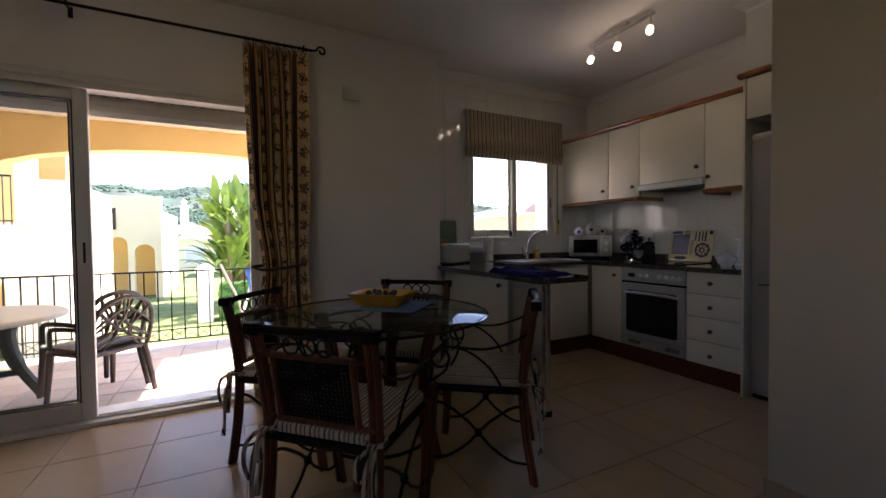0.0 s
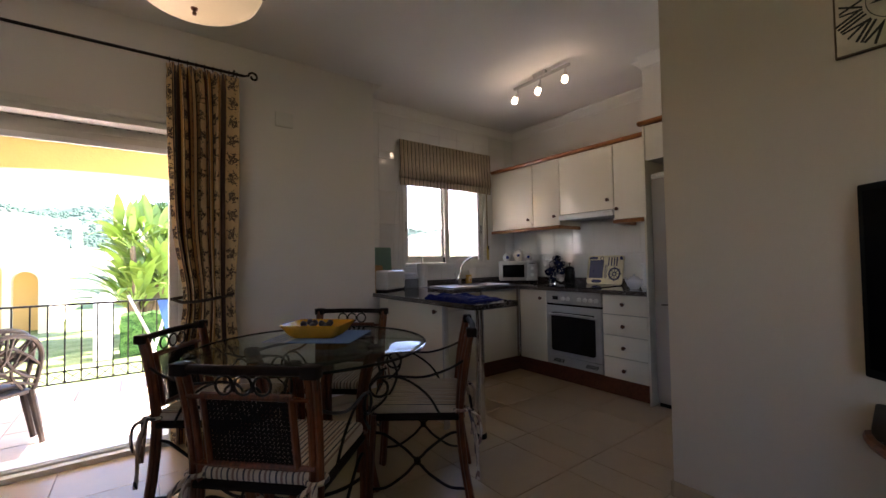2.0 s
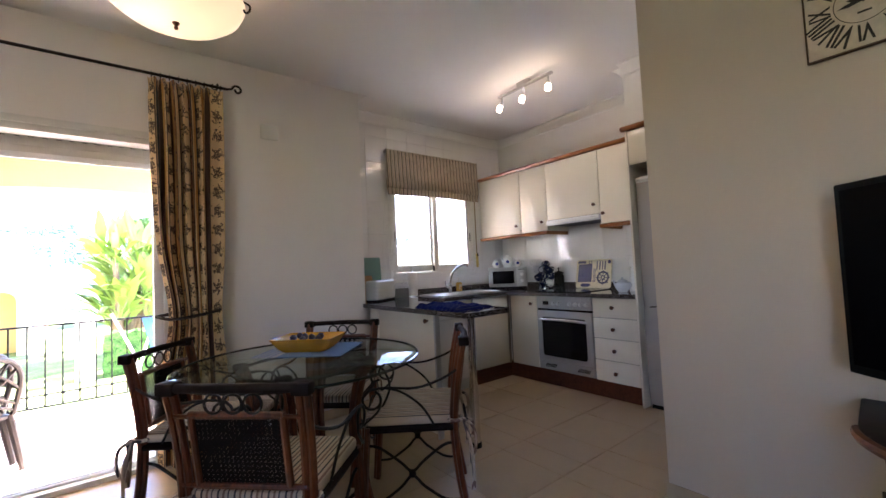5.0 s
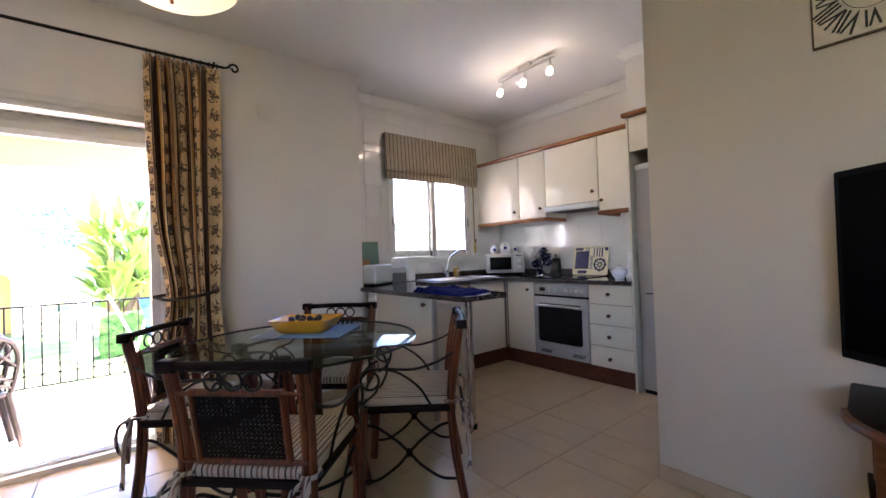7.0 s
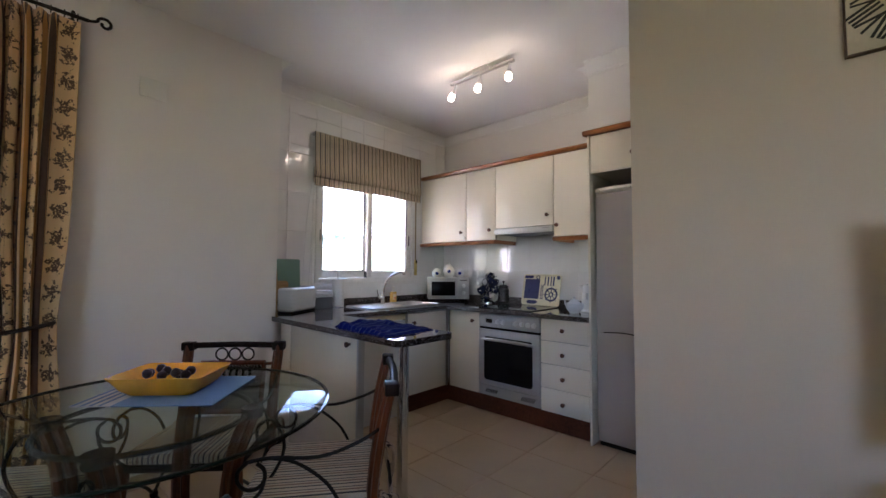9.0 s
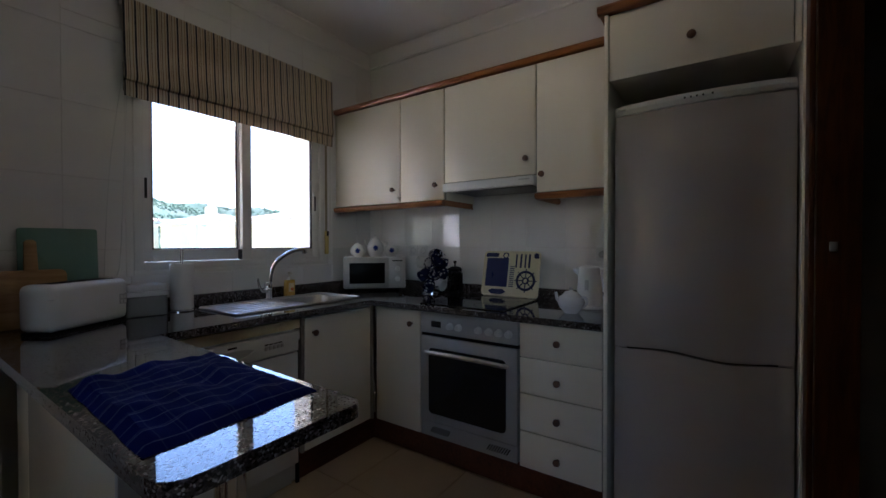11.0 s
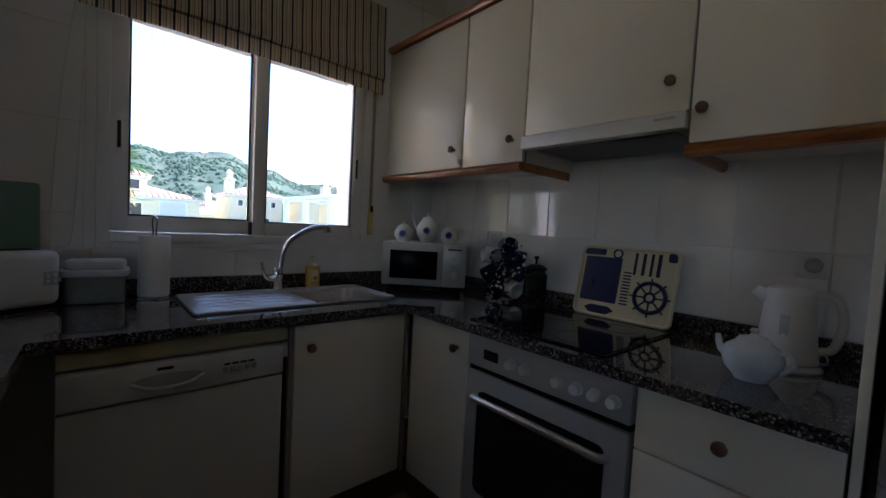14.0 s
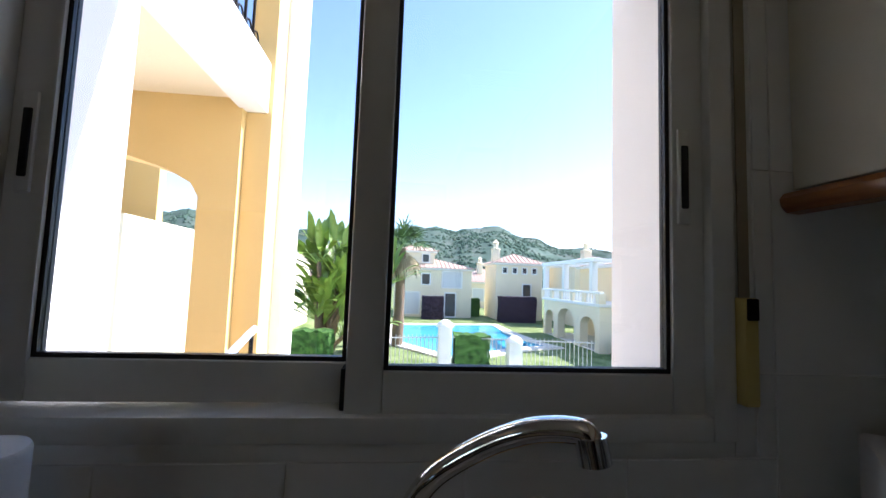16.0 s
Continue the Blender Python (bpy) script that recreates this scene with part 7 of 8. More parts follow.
LAWN = land("lawn_grass", (0.11, 0.16, 0.05), (0.17, 0.22, 0.08), (0.25, 0.29, 0.13), 1.3, 14)
# Distance haze is put into the blue-green of the scrub.
SCRUB = land("hazed_hill_scrub", (0.062, 0.100, 0.076), (0.082, 0.120, 0.090), (0.118, 0.140, 0.112), 0.03, 0.10)
n = 96
setting("ground", raw([(0, 20, GZ)] + [(3000 * math.cos(2 * math.pi * k / n), 20 + 3000 * math.sin(2 * math.pi * k / n), GZ) for k in range(n)], [(0, k + 1, (k + 1) % n + 1) for k in range(n)]), LAWN, "sunlit mown green lawn and land beyond", "ground")


def hill_height(a, v):
    """Height of the land at bearing a and depth v, 0 at the foot and 1 behind the crest."""
    r = 150 + 420 * v
    crest = 56 + 20 * noise.noise((a * 3.4, 3.1, 0)) + 11 * noise.noise((a * 9, 1.2, 0)) + 5 * noise.noise((a * 24, 4.4, 0)) + 10 * math.sin(a * 2.3 + 0.4)
    crest *= 1 - 0.42 * min(1, max(0, (math.degrees(a) - 12) / 22))
    h = crest * min(1, (v / 0.75)) ** 1.25 * (1 if v < 0.75 else 1 - 0.3 * (v - 0.75) * 4)
    x, y = r * math.sin(a), r * math.cos(a)
    spur = 9 * noise.noise((x * 0.010, y * 0.010, 5)) + 4.0 * noise.noise((x * 0.03, y * 0.03, 9)) + 0.6 * noise.noise((x * 0.10, y * 0.10, 2))
    return x, y, GZ - 0.5 + h + spur * min(1, v * 3)


def hills():
    """A scrub covered ridge round the north, with spurs and gullies."""
    na, nr = 320, 44
    verts = [hill_height(radians(-75 + 160 * i / na), k / nr) for i in range(na + 1) for k in range(nr + 1)]
    M = nr + 1
    faces = [(i * M + k, i * M + k + 1, (i + 1) * M + k + 1, (i + 1) * M + k) for i in range(na) for k in range(nr)]
    me = bpy.data.meshes.new("backdrop_hills")
    me.from_pydata(verts, [], faces)
    for p in me.polygons:
        p.use_smooth = True
    me.materials.append(SCRUB)
    me.validate()
    return me


tagged(new("backdrop_hills", hills()), "distant hills of green scrub with haze in the colour", "hills", "", "structure")


def woods(count):
    """Low pines scattered over the hills, each a rough eight-sided clump."""
    rw = random.Random(23)
    verts, faces = [], []
    while len(faces) < count * 12:
        a, v = radians(rw.uniform(-45, 55)), rw.uniform(0.03, 0.80)
        x, y, z = hill_height(a, v)
        if noise.noise((x * 0.022, y * 0.022, 14)) < rw.uniform(-0.45, 0.25):
            continue
        w, h = rw.uniform(1.0, 2.2), rw.uniform(0.9, 1.9)
        n0 = len(verts)
        verts.append((x, y, z + h))
        for f, zz in ((0.72, 0.62), (1.0, 0.22)):
            verts += [(x + w * f * rw.uniform(0.7, 1.2) * math.cos(q * math.pi / 2 + f), y + w * f * rw.uniform(0.7, 1.2) * math.sin(q * math.pi / 2 + f), z + h * zz - 0.4) for q in range(4)]
        faces += [(n0, n0 + 1 + q, n0 + 1 + (q + 1) % 4) for q in range(4)]
        faces += [t for q in range(4) for t in ((n0 + 1 + q, n0 + 5 + q, n0 + 5 + (q + 1) % 4), (n0 + 1 + q, n0 + 5 + (q + 1) % 4, n0 + 1 + (q + 1) % 4))]
    me = bpy.data.meshes.new("far_woods")
    me.from_pydata(verts, [], faces)
    for p in me.polygons:
        p.use_smooth = True
    # Pines take the same hazed green, close to the scrub's.
    me.materials.append(land("hazed_pine_green", (0.054, 0.096, 0.070), (0.066, 0.110, 0.076), (0.085, 0.125, 0.086), 0.05, 0.4))
    return me


tagged(new("far_woods", woods(9000)), "green pine woods over the hills with haze in the colour", "woods", "", "stuff")

WATER = mat("pool_water", (0.10, 0.47, 0.66), 0.08, vary=0.10, scale=0.6, fine=5, bump=0.2, dist=0.02)
COPING = mat("pool_coping", (0.72, 0.66, 0.56), 0.8, vary=0.05, scale=3)
POOL = [(2.6, 23.0), (3.0, 29.2), (9.2, 30.2), (9.0, 26.5), (9.3, 23.2), (9.9, 21.9), (8.2, 21.3), (5.2, 18.6)]
pl = thing("swimming_pool", (6.0, 25, GZ), "blue swimming pool with pale stone coping", "swimming pool")
part("water", slab(POOL, GZ - 0.2, GZ + 0.03), WATER, pl)
cc = Vector((6.1, 24.8))
co_ = [tuple(Vector(p) + (Vector(p) - cc).normalized() * 0.8) for p in POOL]
n = len(POOL)
part("coping", raw([(x, y, GZ + 0.07) for x, y in co_] + [(x, y, GZ + 0.07) for x, y in POOL] + [(x, y, GZ - 0.1) for x, y in co_] + [(x, y, GZ - 0.1) for x, y in POOL], [(i, (i + 1) % n, n + (i + 1) % n, n + i) for i in range(n)] + [(i, 2 * n + i, 2 * n + (i + 1) % n, (i + 1) % n) for i in range(n)] + [(n + i, n + (i + 1) % n, 3 * n + (i + 1) % n, 3 * n + i) for i in range(n)]), COPING, pl)
setting("pavement_pool", slab([(0.5, 17.1), (9.5, 16.4), (9.5, 16.0), (0.5, 16.5)], GZ, GZ + 0.02), COPING, "pale paved path along the pool fence", "path")

# Unseen pale slab, added to throw sunlight up through window and door.
setting("bounce_ground_house", slab([(2.6, YO + 0.01), (13.0, YO + 0.01), (13.0, 12.5), (-14.0, 12.5), (-14.0, 6.35), (2.6, 6.35)], GZ - 0.1, GZ + 0.03), mat("pale_bounce_ground", (0.80, 0.75, 0.66), 0.8, vary=0.08, scale=2, fine=30), "unseen pale slab added to bounce sunlight into the house", "paving")
ROOF = mat("terracotta_roof", (0.52, 0.36, 0.28), 0.85, vary=0.2, scale=4, fine=30)
HEDGE = land("hedge_leaves", (0.02, 0.05, 0.015), (0.05, 0.11, 0.03), (0.10, 0.20, 0.05), 6, 30)
HEDGED = land("dark_hedge_leaves", (0.015, 0.012, 0.018), (0.035, 0.025, 0.04), (0.07, 0.05, 0.07), 6, 30)
LEAFM = mat("banana_leaf", (0.20, 0.30, 0.055), 0.4, vary=0.3, scale=2)
PALMM = mat("palm_leaf", (0.11, 0.19, 0.06), 0.5, vary=0.3, scale=2)
DRYM = mat("dry_palm_leaf", (0.40, 0.33, 0.20), 0.8, vary=0.25, scale=3)
TRUNK = mat("palm_trunk", (0.20, 0.14, 0.09), 0.9, vary=0.3, scale=9, fine=40, bump=0.6, dist=0.02)
SHUT = mat("pale_window_shutter", (0.62, 0.62, 0.60), 0.6)
DGL = mat("dark_window_glass", (0.03, 0.035, 0.045), 0.1, bump=0)


def leafy_block(x0, x1, y0, y1, z0, z1, seed, step=0.16):
    """A clipped hedge with an uneven leafy skin."""
    bm = box(x0, x1, y0, y1, z0, z1)
    bmesh.ops.subdivide_edges(bm, edges=bm.edges[:], cuts=14, use_grid_fill=True)
    for v in bm.verts:
        d = noise.noise_vector(v.co * 3.1 + Vector((seed, 0, 0))) * 0.07 + noise.noise_vector(v.co * 9.0) * 0.05
        v.co += d
    return bm


def hip_roof(x0, x1, y0, y1, z, h, over=0.3):
    x0, x1, y0, y1 = x0 - over, x1 + over, y0 - over, y1 + over
    w, l = (y1 - y0), (x1 - x0)
    if l >= w:
        r = [(x0 + w / 2, (y0 + y1) / 2, z + h), (x1 - w / 2, (y0 + y1) / 2, z + h)]
        f = [(0, 1, 5, 4), (1, 2, 5), (2, 3, 4, 5), (3, 0, 4)]
    else:
        r = [((x0 + x1) / 2, y0 + l / 2, z + h), ((x0 + x1) / 2, y1 - l / 2, z + h)]
        f = [(0, 1, 4), (1, 2, 5, 4), (2, 3, 5), (3, 0, 4, 5)]
    body = raw([(x0, y0, z), (x1, y0, z), (x1, y1, z), (x0, y1, z)] + r, f + [(3, 2, 1, 0)])
    bmesh.ops.recalc_face_normals(body, faces=body.faces[:])
    rows = []
    nrow = max(6, int((x1 - x0) / 0.33))
    ym = (y0 + y1) / 2
    for k in range(nrow + 1):
        x = x0 + (x1 - x0) * k / nrow
        reach = min(1.0, min(x - x0, x1 - x) / (w / 2)) if l >= w else max(0.05, 1 - abs(2 * (x - x0) / l - 1))
        if l < w:
            reach = max(0.08, 1 - abs(2 * k / nrow - 1))
        p = (x, y0, z + 0.02)
        q = (x, y0 + reach * min(w, l) / 2, z + 0.02 + h * reach)
        rows.append(tube([p, q], 0.05, 6))
    return body, merged(*rows)


def villa(name, x0, x1, y0, y1, h, roof_h, label, mat_=None, windows=(), chimney=None, flat=False):
    """A stuccoed house with a tiled roof, windows of (x, z, width, height) on its near side."""
    v = thing(name, ((x0 + x1) / 2, (y0 + y1) / 2, GZ), label, "house", "houses round the pool")
    part("wall", box(x0, x1, y0, y1, GZ, GZ + h), mat_ or PALEY, v)
    if not flat:
        a, b = hip_roof(x0, x1, y0, y1, GZ + h, roof_h)
        rf_ = part("roof", a, ROOF, v)
        part("roof_tiles", b, ROOF, rf_)
        part("eaves", box(x0 - 0.2, x1 + 0.2, y0 - 0.2, y1 + 0.2, GZ + h - 0.18, GZ + h - 0.01, 0.03), STUCCO, v)
    for wx, wz, ww, wh in windows:
        wd = part("window", box(wx - ww / 2, wx + ww / 2, y0 - 0.03, y0 + 0.02, GZ + wz, GZ + wz + wh), DGL if ww < 0.9 else SHUT, v)
        part("surround", merged(box(wx - ww / 2 - 0.1, wx - ww / 2, y0 - 0.06, y0 + 0.02, GZ + wz - 0.1, GZ + wz + wh + 0.1), box(wx + ww / 2, wx + ww / 2 + 0.1, y0 - 0.06, y0 + 0.02, GZ + wz - 0.1, GZ + wz + wh + 0.1), box(wx - ww / 2, wx + ww / 2, y0 - 0.06, y0 + 0.02, GZ + wz + wh, GZ + wz + wh + 0.1), box(wx - ww / 2, wx + ww / 2, y0 - 0.06, y0 + 0.02, GZ + wz - 0.1, GZ + wz)), STUCCO, wd)
    if chimney:
        cx, cy, ch = chimney
        ck = part("chimney", box(cx - 0.3, cx + 0.3, cy - 0.3, cy + 0.3, GZ + h, GZ + ch, 0.02), PALEY, v)
        part("chimney_cap", merged(lathe([(0.42, 0), (0.42, 0.1), (0.2, 0.16), (0.2, 0.5), (0.28, 0.55), (0.0, 0.85)], 8, (cx, cy, GZ + ch))), PALEY, ck)
    return v


villa("house", 2.4, 8.6, 35.6, 42, 3.9, 0.9, "pale cream stucco villa with a tiled roof beyond the pool", None, [(7.0, 2.4, 1.5, 1.2), (4.9, 2.6, 0.6, 0.8), (3.6, 0.3, 1.6, 1.6), (6.9, 0.1, 0.8, 1.8)])
villa("house", 2.6, 5.6, 36.5, 41, 5.3, 0.8, "upper storey of the cream villa with a tiled roof", None, [(4.9, 4.4, 0.5, 0.6)])
villa("tower_house", 10.4, 14.2, 34.8, 39, 4.5, 0.85, "cream stucco tower house with a tiled hip roof", None, [(12.9, 1.9, 0.6, 0.9), (11.1, 3.7, 0.3, 0.4), (11.9, 3.7, 0.3, 0.4), (12.7, 3.7, 0.3, 0.4), (13.5, 3.7, 0.3, 0.4)], (10.6, 36, 5.6))
villa("house", 9.2, 16.0, 48, 56, 2.9, 1.6, "low cream house with a terracotta roof", None, [(11.5, 0.8, 1.2, 1.3)], (12, 50, 5.0))
villa("house", 15.2, 20, 31, 37, 4.4, 0.8, "cream house with a round chimney behind the arcade", None, [(16, 3.0, 0.6, 0.8)], (16.5, 32.0, 5.4))
villa("house", 14.0, 24.0, 17.5, 27.5, 4.1, 1.1, "pale yellow stucco villa with a tiled roof beside the lawn", mat("pale_yellow_stucco", (0.78, 0.63, 0.38), 0.85, vary=0.05, scale=1.5, fine=45, bump=0.25, dist=0.006), [(16.0, 2.2, 1.6, 1.6)])
arc = thing("arcade_terrace", (12.6, 23.5, GZ), "cream stucco arcade with a balustraded roof terrace", "arcade")
part("side_arches", arch_wall(20.2, 27.2, GZ, GZ + 2.0, [(21.4, 0.75, GZ + 1.0, 0.5), (23.9, 1.05, GZ + 1.1, 0.6), (26.2, 0.65, GZ + 1.0, 0.45)], 11.6, 12.0, "y"), PALEY, arc)
part("end_arch", arch_wall(12.0, 14.0, GZ, GZ + 2.0, [(13.0, 0.7, GZ + 1.1, 0.4)], 20.2, 20.6), PALEY, arc)
part("deck", box(11.5, 14.0, 20.1, 27.3, GZ + 2.0, GZ + 2.15, 0.03), STUCCO, arc)
part("floor", box(11.7, 14.0, 20.4, 27.0, GZ, GZ + 0.06), COPING, arc)
part("parapet_rail", box(11.52, 11.75, 20.1, 27.3, GZ + 2.58, GZ + 2.68, 0.02), STUCCO, arc)
for k in range(6):
    y = 20.2 + k * 1.4
    part("pier", box(11.5, 11.8, y - 0.16, y + 0.16, GZ + 2.15, GZ + 2.58), PALEY, arc)
for k in range(22):
    y = 20.5 + k * 0.31
    if abs((y - 20.2) % 1.4 - 0.0) > 0.2:
        part("baluster", lathe([(0.06, 0), (0.09, 0.12), (0.05, 0.26), (0.07, 0.4), (0.07, 0.44)], 8, (11.64, y, GZ + 2.15)), STUCCO, arc)
for y in (21.0, 24.2, 27.1):
    part("column", box(11.55, 11.85, y - 0.14, y + 0.14, GZ + 2.68, GZ + 4.0, 0.03), STUCCO, arc)
part("pergola_beam", box(11.5, 11.9, 20.6, 27.3, GZ + 4.0, GZ + 4.2, 0.03), STUCCO, arc)
for y in (21.0, 24.2, 27.1):
    part("cross_beam", box(11.9, 14.2, y - 0.1, y + 0.1, GZ + 4.0, GZ + 4.18, 0.02), STUCCO, arc)

for lab, b in (("dark purple clipped hedge beside the pool", (4.6, 6.2, 33.6, 34.4, GZ, GZ + 1.7)), ("dark purple clipped hedge beside the pool", (10.3, 13.0, 32.6, 33.6, GZ, GZ + 1.9))):
    single("hedge", leafy_block(*b, 3), HEDGED, ((b[0] + b[1]) / 2, (b[2] + b[3]) / 2, GZ), lab, "hedge", "pool hedges")
single("hedge", leafy_block(7.4, 9.6, 37, 38, GZ, GZ + 1.5, 5), HEDGE, (8.5, 37.5, GZ), "green clipped hedge behind the pool", "hedge", "pool hedges")
single("hedge", leafy_block(4.9, 6.1, 17.0, 17.8, GZ, GZ + 1.1, 6), HEDGE, (5.5, 17.4, GZ), "low green hedge beside the gate pillar", "hedge", "pool hedges")
single("hedge", leafy_block(-0.25, 0.9, 16.0, 16.8, GZ, GZ + 1.25, 7), HEDGE, (0.3, 16.4, GZ), "green hedge beside the white gate pillar", "hedge", "pool hedges")
single("hedge", leafy_block(-5.2, -3.9, 34, 35, GZ, GZ + 1.3, 8), HEDGE, (-4.5, 34.5, GZ), "green hedge across the lawn", "hedge", "pool hedges")
single("shrub", leafy_block(11.6, 14.5, 18.4, 19.2, GZ, GZ + 0.7, 9), HEDGE, (13, 18.8, GZ), "low green shrubs in front of the arcade", "shrub")
for x, y, h in ((4.55, 17.2, 1.35), (6.9, 16.9, 0.9), (-0.66, 16.1, 1.7), (1.5, 16.6, 1.5)):
    gp = thing("gate_pillar", (x, y, GZ), "white stucco pillar with a rounded cap", "pillar", "fence pillars")
    part("shaft", box(x - 0.22, x + 0.22, y - 0.22, y + 0.22, GZ, GZ + h, 0.02), STUCCO, gp)
    part("cap", lathe([(0.30, 0), (0.30, 0.06), (0.24, 0.14), (0.1, 0.24), (0, 0.26)], 12, (x, y, GZ + h)), STUCCO, gp)
fen = thing("pool_fence", (3.0, 17.0, GZ), "grey metal pool fence of thin bars", "fence")
for a, b in (((1.5, 16.6), (4.55, 17.2)), ((4.55, 17.2), (6.9, 16.9)), ((6.9, 16.9), (9.6, 16.5))):
    A, B = Vector((*a, GZ)), Vector((*b, GZ))
    for z in (0.12, 1.0):
        part("rail", tube([A + Vector((0, 0, z)), B + Vector((0, 0, z))], 0.02, 6), SILVER, fen)
    m_ = int((B - A).length / 0.14)
    for k in range(1, m_):
        p = A.lerp(B, k / m_)
        part("bar", tube([p + Vector((0, 0, 0.05)), p + Vector((0, 0, 1.1))], 0.011, 5), SILVER, fen)

# strelitzia and palm
rp_ = random.Random(11)


def paddle(base, way, length, width, droop, fold=0.25, n=9):
    """One long oval leaf that bends over, split along its midrib."""
    verts, faces = [], []
    way = Vector(way).normalized()
    side = way.cross(Vector((0, 0, 1))).normalized() if abs(way.z) < 0.98 else Vector((1, 0, 0))
    p, d = Vector(base), way.copy()
    for i in range(n + 1):
        t = i / n
        w = width * 0.5 * math.sin(math.pi * min(1, 0.06 + t * 0.94)) ** 0.7
        nr = side.cross(d).normalized()
        verts += [p - side * w + nr * w * fold, p, p + side * w + nr * w * fold]
        p = p + d * (length / n)
        d = (d + Vector((0, 0, -droop / n))).normalized()
    for i in range(n):
        a = i * 3
        faces += [(a, a + 1, a + 4, a + 3), (a + 1, a + 2, a + 5, a + 4)]
    return raw(verts, faces)


def strelitzia(x, y, h, stems, label):
    t = thing("strelitzia_tree", (x, y, GZ), label, "tree", "garden trees")
    leaves = []
    for s in range(stems):
        a = rp_.uniform(0, 6.28)
        r = rp_.uniform(0.1, 0.9)
        hx, hy, hh = x + r * math.cos(a), y + r * math.sin(a), h * rp_.uniform(0.18, 1.0)
        part("trunk", tube(smooth_line([(x + 0.4 * r * math.cos(a), y + 0.4 * r * math.sin(a), GZ), ((x + hx) / 2, (y + hy) / 2, GZ + hh * 0.5), (hx, hy, GZ + hh)], 4), [0.11] * 5 + [0.085] * 4, 8), TRUNK, t)
        fan = rp_.uniform(0, 3.14)
        for k in range(13):
            e = (k - 6) / 6
            d = Vector((math.cos(fan) * e, math.sin(fan) * e, 1.05 - 0.55 * abs(e))) + Vector((rp_.uniform(-.25, .25), rp_.uniform(-.25, .25), 0))
            stalk = rp_.uniform(0.5, 0.9)
            b0 = Vector((hx, hy, GZ + hh - 0.1))
            b1 = b0 + d.normalized() * stalk
            leaves.append(tube([b0, b1], [0.03, 0.015], 5))
            leaves.append(paddle(b1, d + Vector((0, 0, 0.15)), rp_.uniform(0.8, 1.3), rp_.uniform(0.20, 0.32), rp_.uniform(0.5, 1.4)))
    part("crown", merged(*leaves), LEAFM, t)


def fan_palm(x, y, h, label):
    t = thing("palm_tree", (x, y, GZ), label, "tree", "garden trees")
    part("trunk", tube(smooth_line([(x, y, GZ), (x + 0.05, y, GZ + h * 0.5), (x, y, GZ + h)], 6), [0.26] * 4 + [0.22] * 6 + [0.24] * 3, 12), TRUNK, t)
    for nm, cnt, m_, lo, hi in (("crown", 34, PALMM, -0.1, 1.2), ("dead_fronds", 22, DRYM, -1.4, -0.5)):
        bl = []
        for k in range(cnt):
            a = rp_.uniform(0, 6.28)
            e = rp_.uniform(lo, hi)
            d = Vector((math.cos(a) * math.cos(e), math.sin(a) * math.cos(e), math.sin(e)))
            b0 = Vector((x, y, GZ + h + 0.05))
            b1 = b0 + d * rp_.uniform(0.5, 0.8)
            bl.append(tube([b0, b1], 0.018, 4))
            s = d.cross(Vector((0, 0, 1))).normalized()
            for j in range(13):
                w = (j - 6) / 6 * 1.25
                dd = (d * math.cos(w) + s * math.sin(w))
                bl.append(paddle(b1, dd, rp_.uniform(0.75, 1.15) * (1 - 0.2 * abs(w)), 0.06, rp_.uniform(0.7, 1.6), 0.4, 4))
        part(nm, merged(*bl), m_, t)


strelitzia(0.2, 18.7, 3.6, 19, "tall green strelitzia clump with big torn leaves")
strelitzia(1.75, 19.8, 3.3, 14, "lower green strelitzia clump beside the fan palm")
fan_palm(2.9, 21.4, 4.3, "fan palm with green and dry hanging fronds")
fan_palm(1.1, 24.0, 4.6, "tall fan palm behind the strelitzia")

# neighbours seen over the terrace railing
nb1 = thing("neighbour_building", (-7.5, 14.5, GZ), "yellow stucco apartment building with a balcony", "building", "neighbour buildings")
part("wall", arch_wall(-12, -3.9, GZ, 6.5, [(-9.6, 1.5, GZ + 1.7, 0.6), (-6.0, 1.6, GZ + 1.7, 0.35)], 13.0, 13.4), PALEY, nb1)
part("corner_pier", box(-3.9, -3.3, 13.0, 13.4, GZ, 2.6), PALEY, nb1)
part("rear_wall", box(-12, -3.9, 15.2, 15.5, GZ, 6.5), YELLOW, nb1)
part("side_wall", box(-3.6, -3.3, 13.4, 17.0, GZ, 2.6), PALEY, nb1)
part("balcony_slab", box(-8.6, -3.9, 12.0, 13.0, 1.05, 1.5), PALEY, nb1)
part("upper_recess", box(-8.0, -4.2, 12.98, 13.0, 1.6, 3.9), YELLOW, nb1)
br_ = part("balcony_rail", merged(box(-8.6, -3.9, 12.03, 12.07, 2.52, 2.56), box(-8.6, -3.9, 12.03, 12.07, 1.58, 1.61)), IRON, nb1)
for k in range(38):
    part("bar", box(-8.58 + k * 0.126, -8.565 + k * 0.126, 12.04, 12.055, 1.5, 2.53), IRON, br_)
part("lower_rail", merged(box(-12, -3.4, 12.6, 12.64, -0.45, -0.41), *[box(-11.9 + k * 0.13, -11.885 + k * 0.13, 12.61, 12.625, -1.5, -0.42) for k in range(65)]), IRON, nb1)
nb2 = thing("neighbour_building", (-6, 25, GZ), "cream arcaded apartment building across the lawn", "building", "neighbour buildings")
part("wall", arch_wall(-9.0, -2.9, GZ, 3.3, [(-7.9, 0.7, GZ + 2.0, 0.7), (-6.0, 0.7, GZ + 2.0, 0.7), (-4.6, 0.35, GZ + 2.6, 0.35), (-3.6, 0.4, GZ + 2.2, 0.4)], 24.0, 24.4), PALEY, nb2)
part("rear_wall", box(-9.0, -3.2, 25.5, 25.8, GZ, 3.3), YELLOW, nb2)
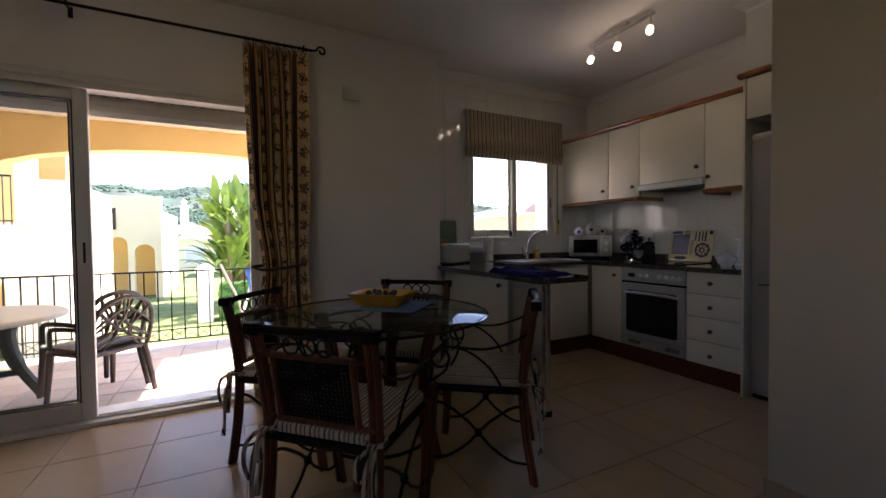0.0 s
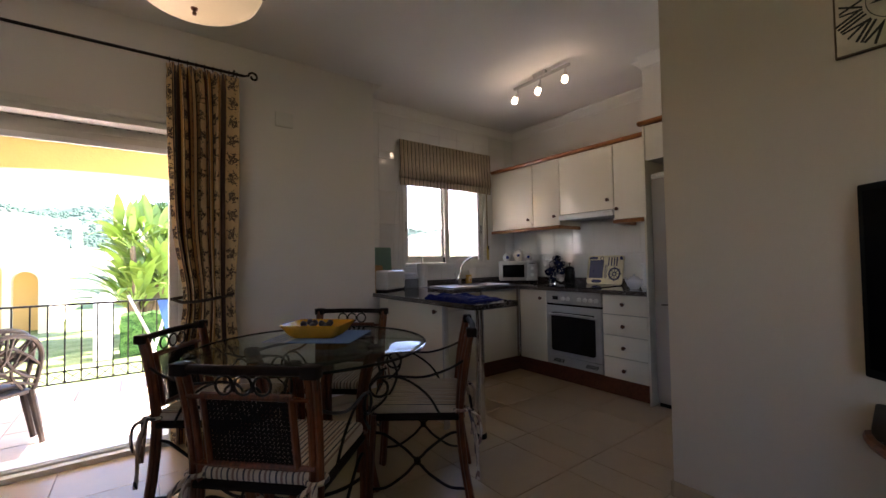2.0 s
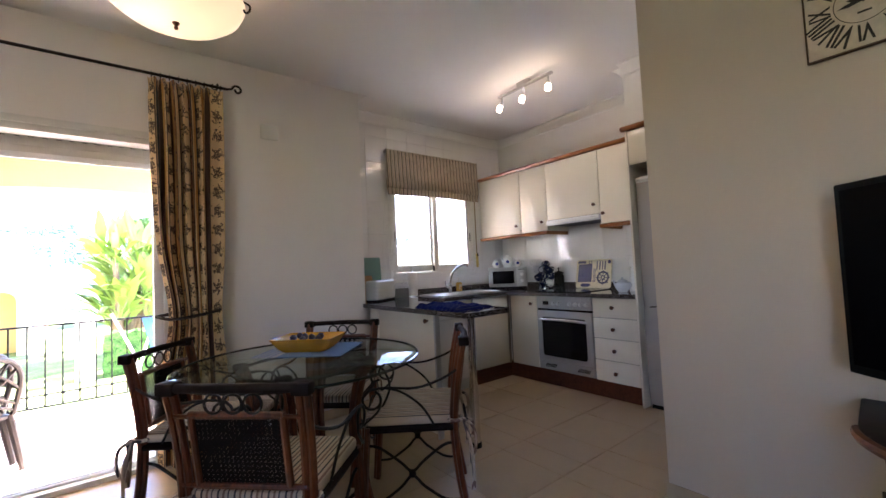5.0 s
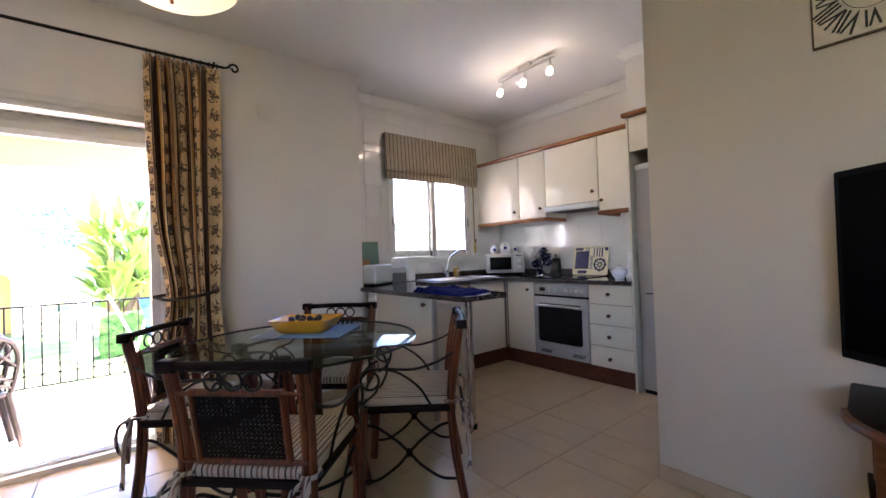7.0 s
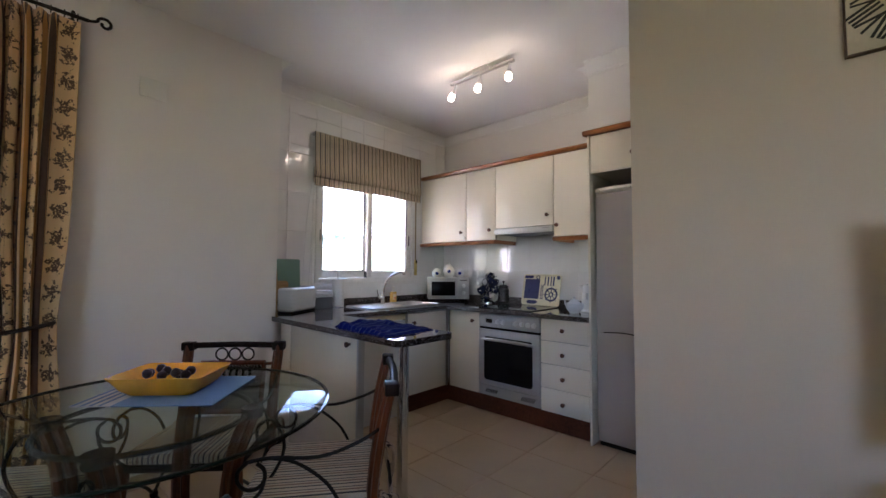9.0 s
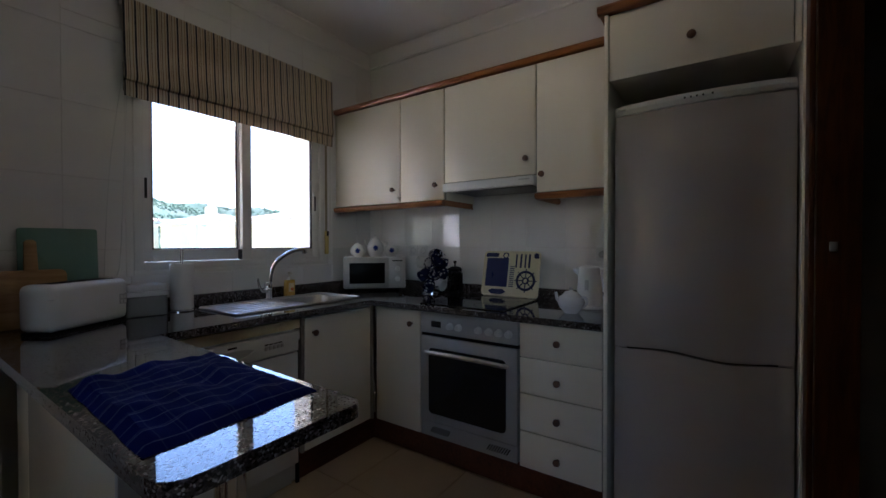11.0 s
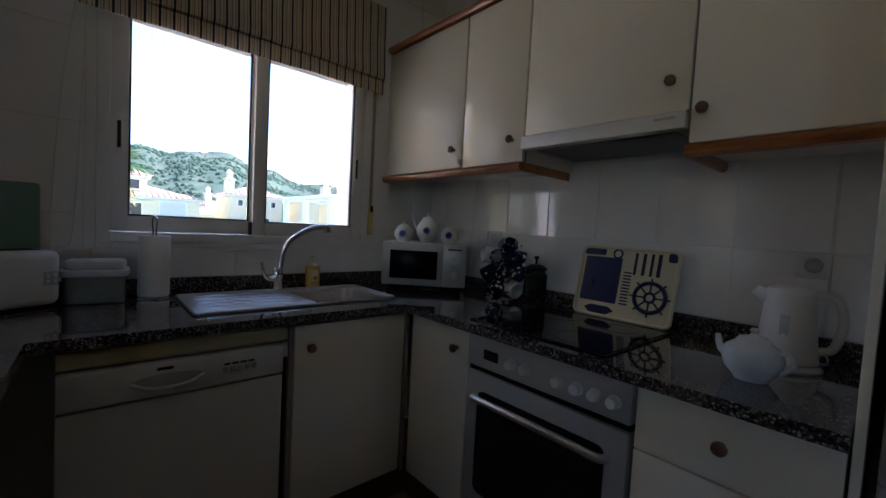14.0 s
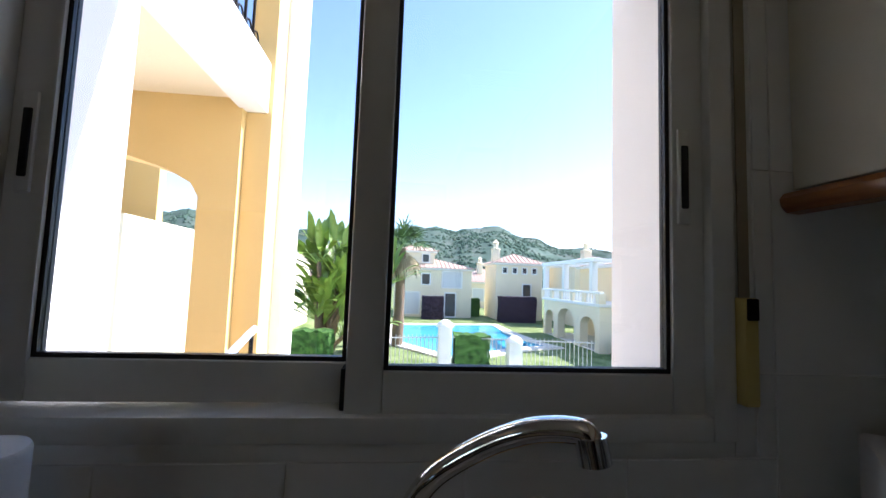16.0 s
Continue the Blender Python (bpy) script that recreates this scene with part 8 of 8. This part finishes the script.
part("side_wall", box(-3.2, -2.9, 24.4, 30, GZ, 2.6), PALEY, nb2)
for x in (-7.0, -4.9):
    part("window", box(x - 0.25, x + 0.25, 23.97, 24.0, 1.7, 2.7), DGL, nb2)
villa("house", -7.5, -0.2, 45, 52, 2.9, 1.7, "cream house with a tiled roof across the lawn", None, [(-3.2, 0.7, 1.4, 1.4), (-5.4, 0.7, 1.2, 1.4)], (-4.0, 45.6, 5.9))

# ---- tiles of floors and walls, last ----


def tiles_on(parent, mesh, places, name="tile"):
    for p in places:
        ob = new(name, mesh)
        ob.parent = parent
        ob.location = p


def tile_mesh(name, w, d, t, b, material, axis="z"):
    """One tile with a small bevel: w by d, t thick, its outer face at 0."""
    vs = [(-w / 2, -d / 2, -t), (w / 2, -d / 2, -t), (w / 2, d / 2, -t), (-w / 2, d / 2, -t), (-w / 2 + b, -d / 2 + b, 0), (w / 2 - b, -d / 2 + b, 0), (w / 2 - b, d / 2 - b, 0), (-w / 2 + b, d / 2 - b, 0)]
    turn = {"z": Matrix.Identity(4), "y": Matrix.Rotation(radians(90), 4, "X"), "x": Matrix.Rotation(radians(-90), 4, "Y")}[axis]
    bm = raw([turn @ Vector(v) for v in vs], [(4, 5, 6, 7), (0, 1, 5, 4), (1, 2, 6, 5), (2, 3, 7, 6), (3, 0, 4, 7)])
    bmesh.ops.recalc_face_normals(bm, faces=bm.faces[:])
    me = finish(name, bm, material, smooth=False)
    return me


# floor tiles 45 cm
FT = tile_mesh("floor_tile", 0.4475, 0.4475, 0.008, 0.0015, FLOORT)
cut = {}
places = []
for i in range(-8, 10):
    for k in range(-15, 6):
        x0, y0 = -0.15 + 0.45 * i, 1.67 + 0.45 * k
        x1, y1 = x0 + 0.45, y0 + 0.45
        zones = ((XL, XB, YS, YD), (XB, XR, YB, YW), (XC, XB, YD, YW), (XB + 0.1, XR, 0.65, YB))
        for zi, (zx0, zx1, zy0, zy1) in enumerate(zones):
            a0, a1, b0, b1 = max(x0, zx0), min(x1, zx1), max(y0, zy0), min(y1, zy1)
            if a1 - a0 < 0.02 or b1 - b0 < 0.02:
                continue
            key = (round(a1 - a0, 3), round(b1 - b0, 3))
            if key not in cut:
                cut[key] = FT if key == (0.45, 0.45) else tile_mesh("floor_tile", key[0] - 0.0025, key[1] - 0.0025, 0.008, 0.0015, FLOORT)
            tiles_on(floor, cut[key], [((a0 + a1) / 2, (b0 + b1) / 2, 0)])

# wall tiles 25 by 33 cm, on the window wall and behind the worktop
tw = setting("wall_tiling_window", merged(box(XC, WX0 - 0.06, YW - 0.004, YW, 0.88, HC - 0.08), box(3.57, XR, YW - 0.004, YW, 0.88, HC - 0.08), box(WX0 - 0.06, 3.57, YW - 0.004, YW, 0.88, 1.08), box(WX0 - 0.06, 3.57, YW - 0.004, YW, 2.26, HC - 0.08)), GROUT, "glossy white wall tiling round the window", "wall tiling")
tr_ = setting("wall_tiling_range", box(XR - 0.004, XR, 1.857, YW - 0.004, 0.88, 1.60), GROUT, "glossy white wall tiling behind the worktop", "wall tiling")
ROWSZ = [1.205 + 0.33 * k for k in range(-1, 6)]


def wall_tile(parent, a0, a1, z0, z1, axis):
    key = (axis, round(a1 - a0, 3), round(z1 - z0, 3))
    if key not in cut:
        cut[key] = tile_mesh("wall_tile", key[1] - 0.002, key[2] - 0.002, 0.006, 0.0012, TILE, axis) if axis == "y" else tile_mesh("wall_tile", key[2] - 0.003, key[1] - 0.003, 0.006, 0.002, TILE, axis)
    c = (a0 + a1) / 2
    tiles_on(parent, cut[key], [(c, YW - 0.007, (z0 + z1) / 2) if axis == "y" else (XR - 0.007, c, (z0 + z1) / 2)])


for z in ROWSZ:
    x = XC
    while x < XR - 0.01:
        x1 = min(x + 0.25, XR - 0.008)
        z0, z1 = max(z, 0.953), min(z + 0.33, HC - 0.086)
        if z1 - z0 > 0.02:
            if x1 <= WX0 - 0.06 or x >= 3.575 or z1 <= 1.08 or z0 >= 2.26:
                wall_tile(tw, x, x1, z0, z1, "y")
            else:
                if z0 < 1.075:
                    wall_tile(tw, x, x1, z0, min(z1, 1.075), "y")
                if z1 > 2.265:
                    wall_tile(tw, x, x1, max(z0, 2.265), z1, "y")
                if z1 > 1.08 and z0 < 2.26:
                    zz0, zz1 = max(z0, 1.077), min(z1, 2.263)
                    if x < WX0 - 0.07:
                        wall_tile(tw, x, WX0 - 0.062, zz0, zz1, "y")
                    if x1 > 3.585:
                        wall_tile(tw, 3.577, x1, zz0, zz1, "y")
        x += 0.25
    if z < 1.5:
        y = 1.86
        for y0, y1 in [(1.86, 1.957)] + [(1.957 + 0.25 * k, 2.207 + 0.25 * k) for k in range(8)]:
            y1 = min(y1, YW - 0.008)
            z0, z1 = max(z, 0.953), min(z + 0.33, 1.60)
            if y1 - y0 > 0.02 and z1 - z0 > 0.02:
                wall_tile(tr_, y0, y1, z0, z1, "x")

# terrace tiles 33 cm
TERT = mat("pale_terracotta_tile", (0.70, 0.57, 0.46), 0.6, vary=0.12, scale=5, fine=40, rnd=0.07)
tt_ = tile_mesh("terrace_tile", 0.322, 0.322, 0.010, 0.003, TERT)
places = []
for i in range(18):
    for k in range(7):
        x, y = TX0 + 0.165 + 0.33 * i, YDO + 0.165 + 0.33 * k - 0.05
        if x < TX1 - 0.1 and 3.75 < y < TY1 - 0.1:
            places.append((x, y, TZ))
tiles_on(terrace, tt_, places)
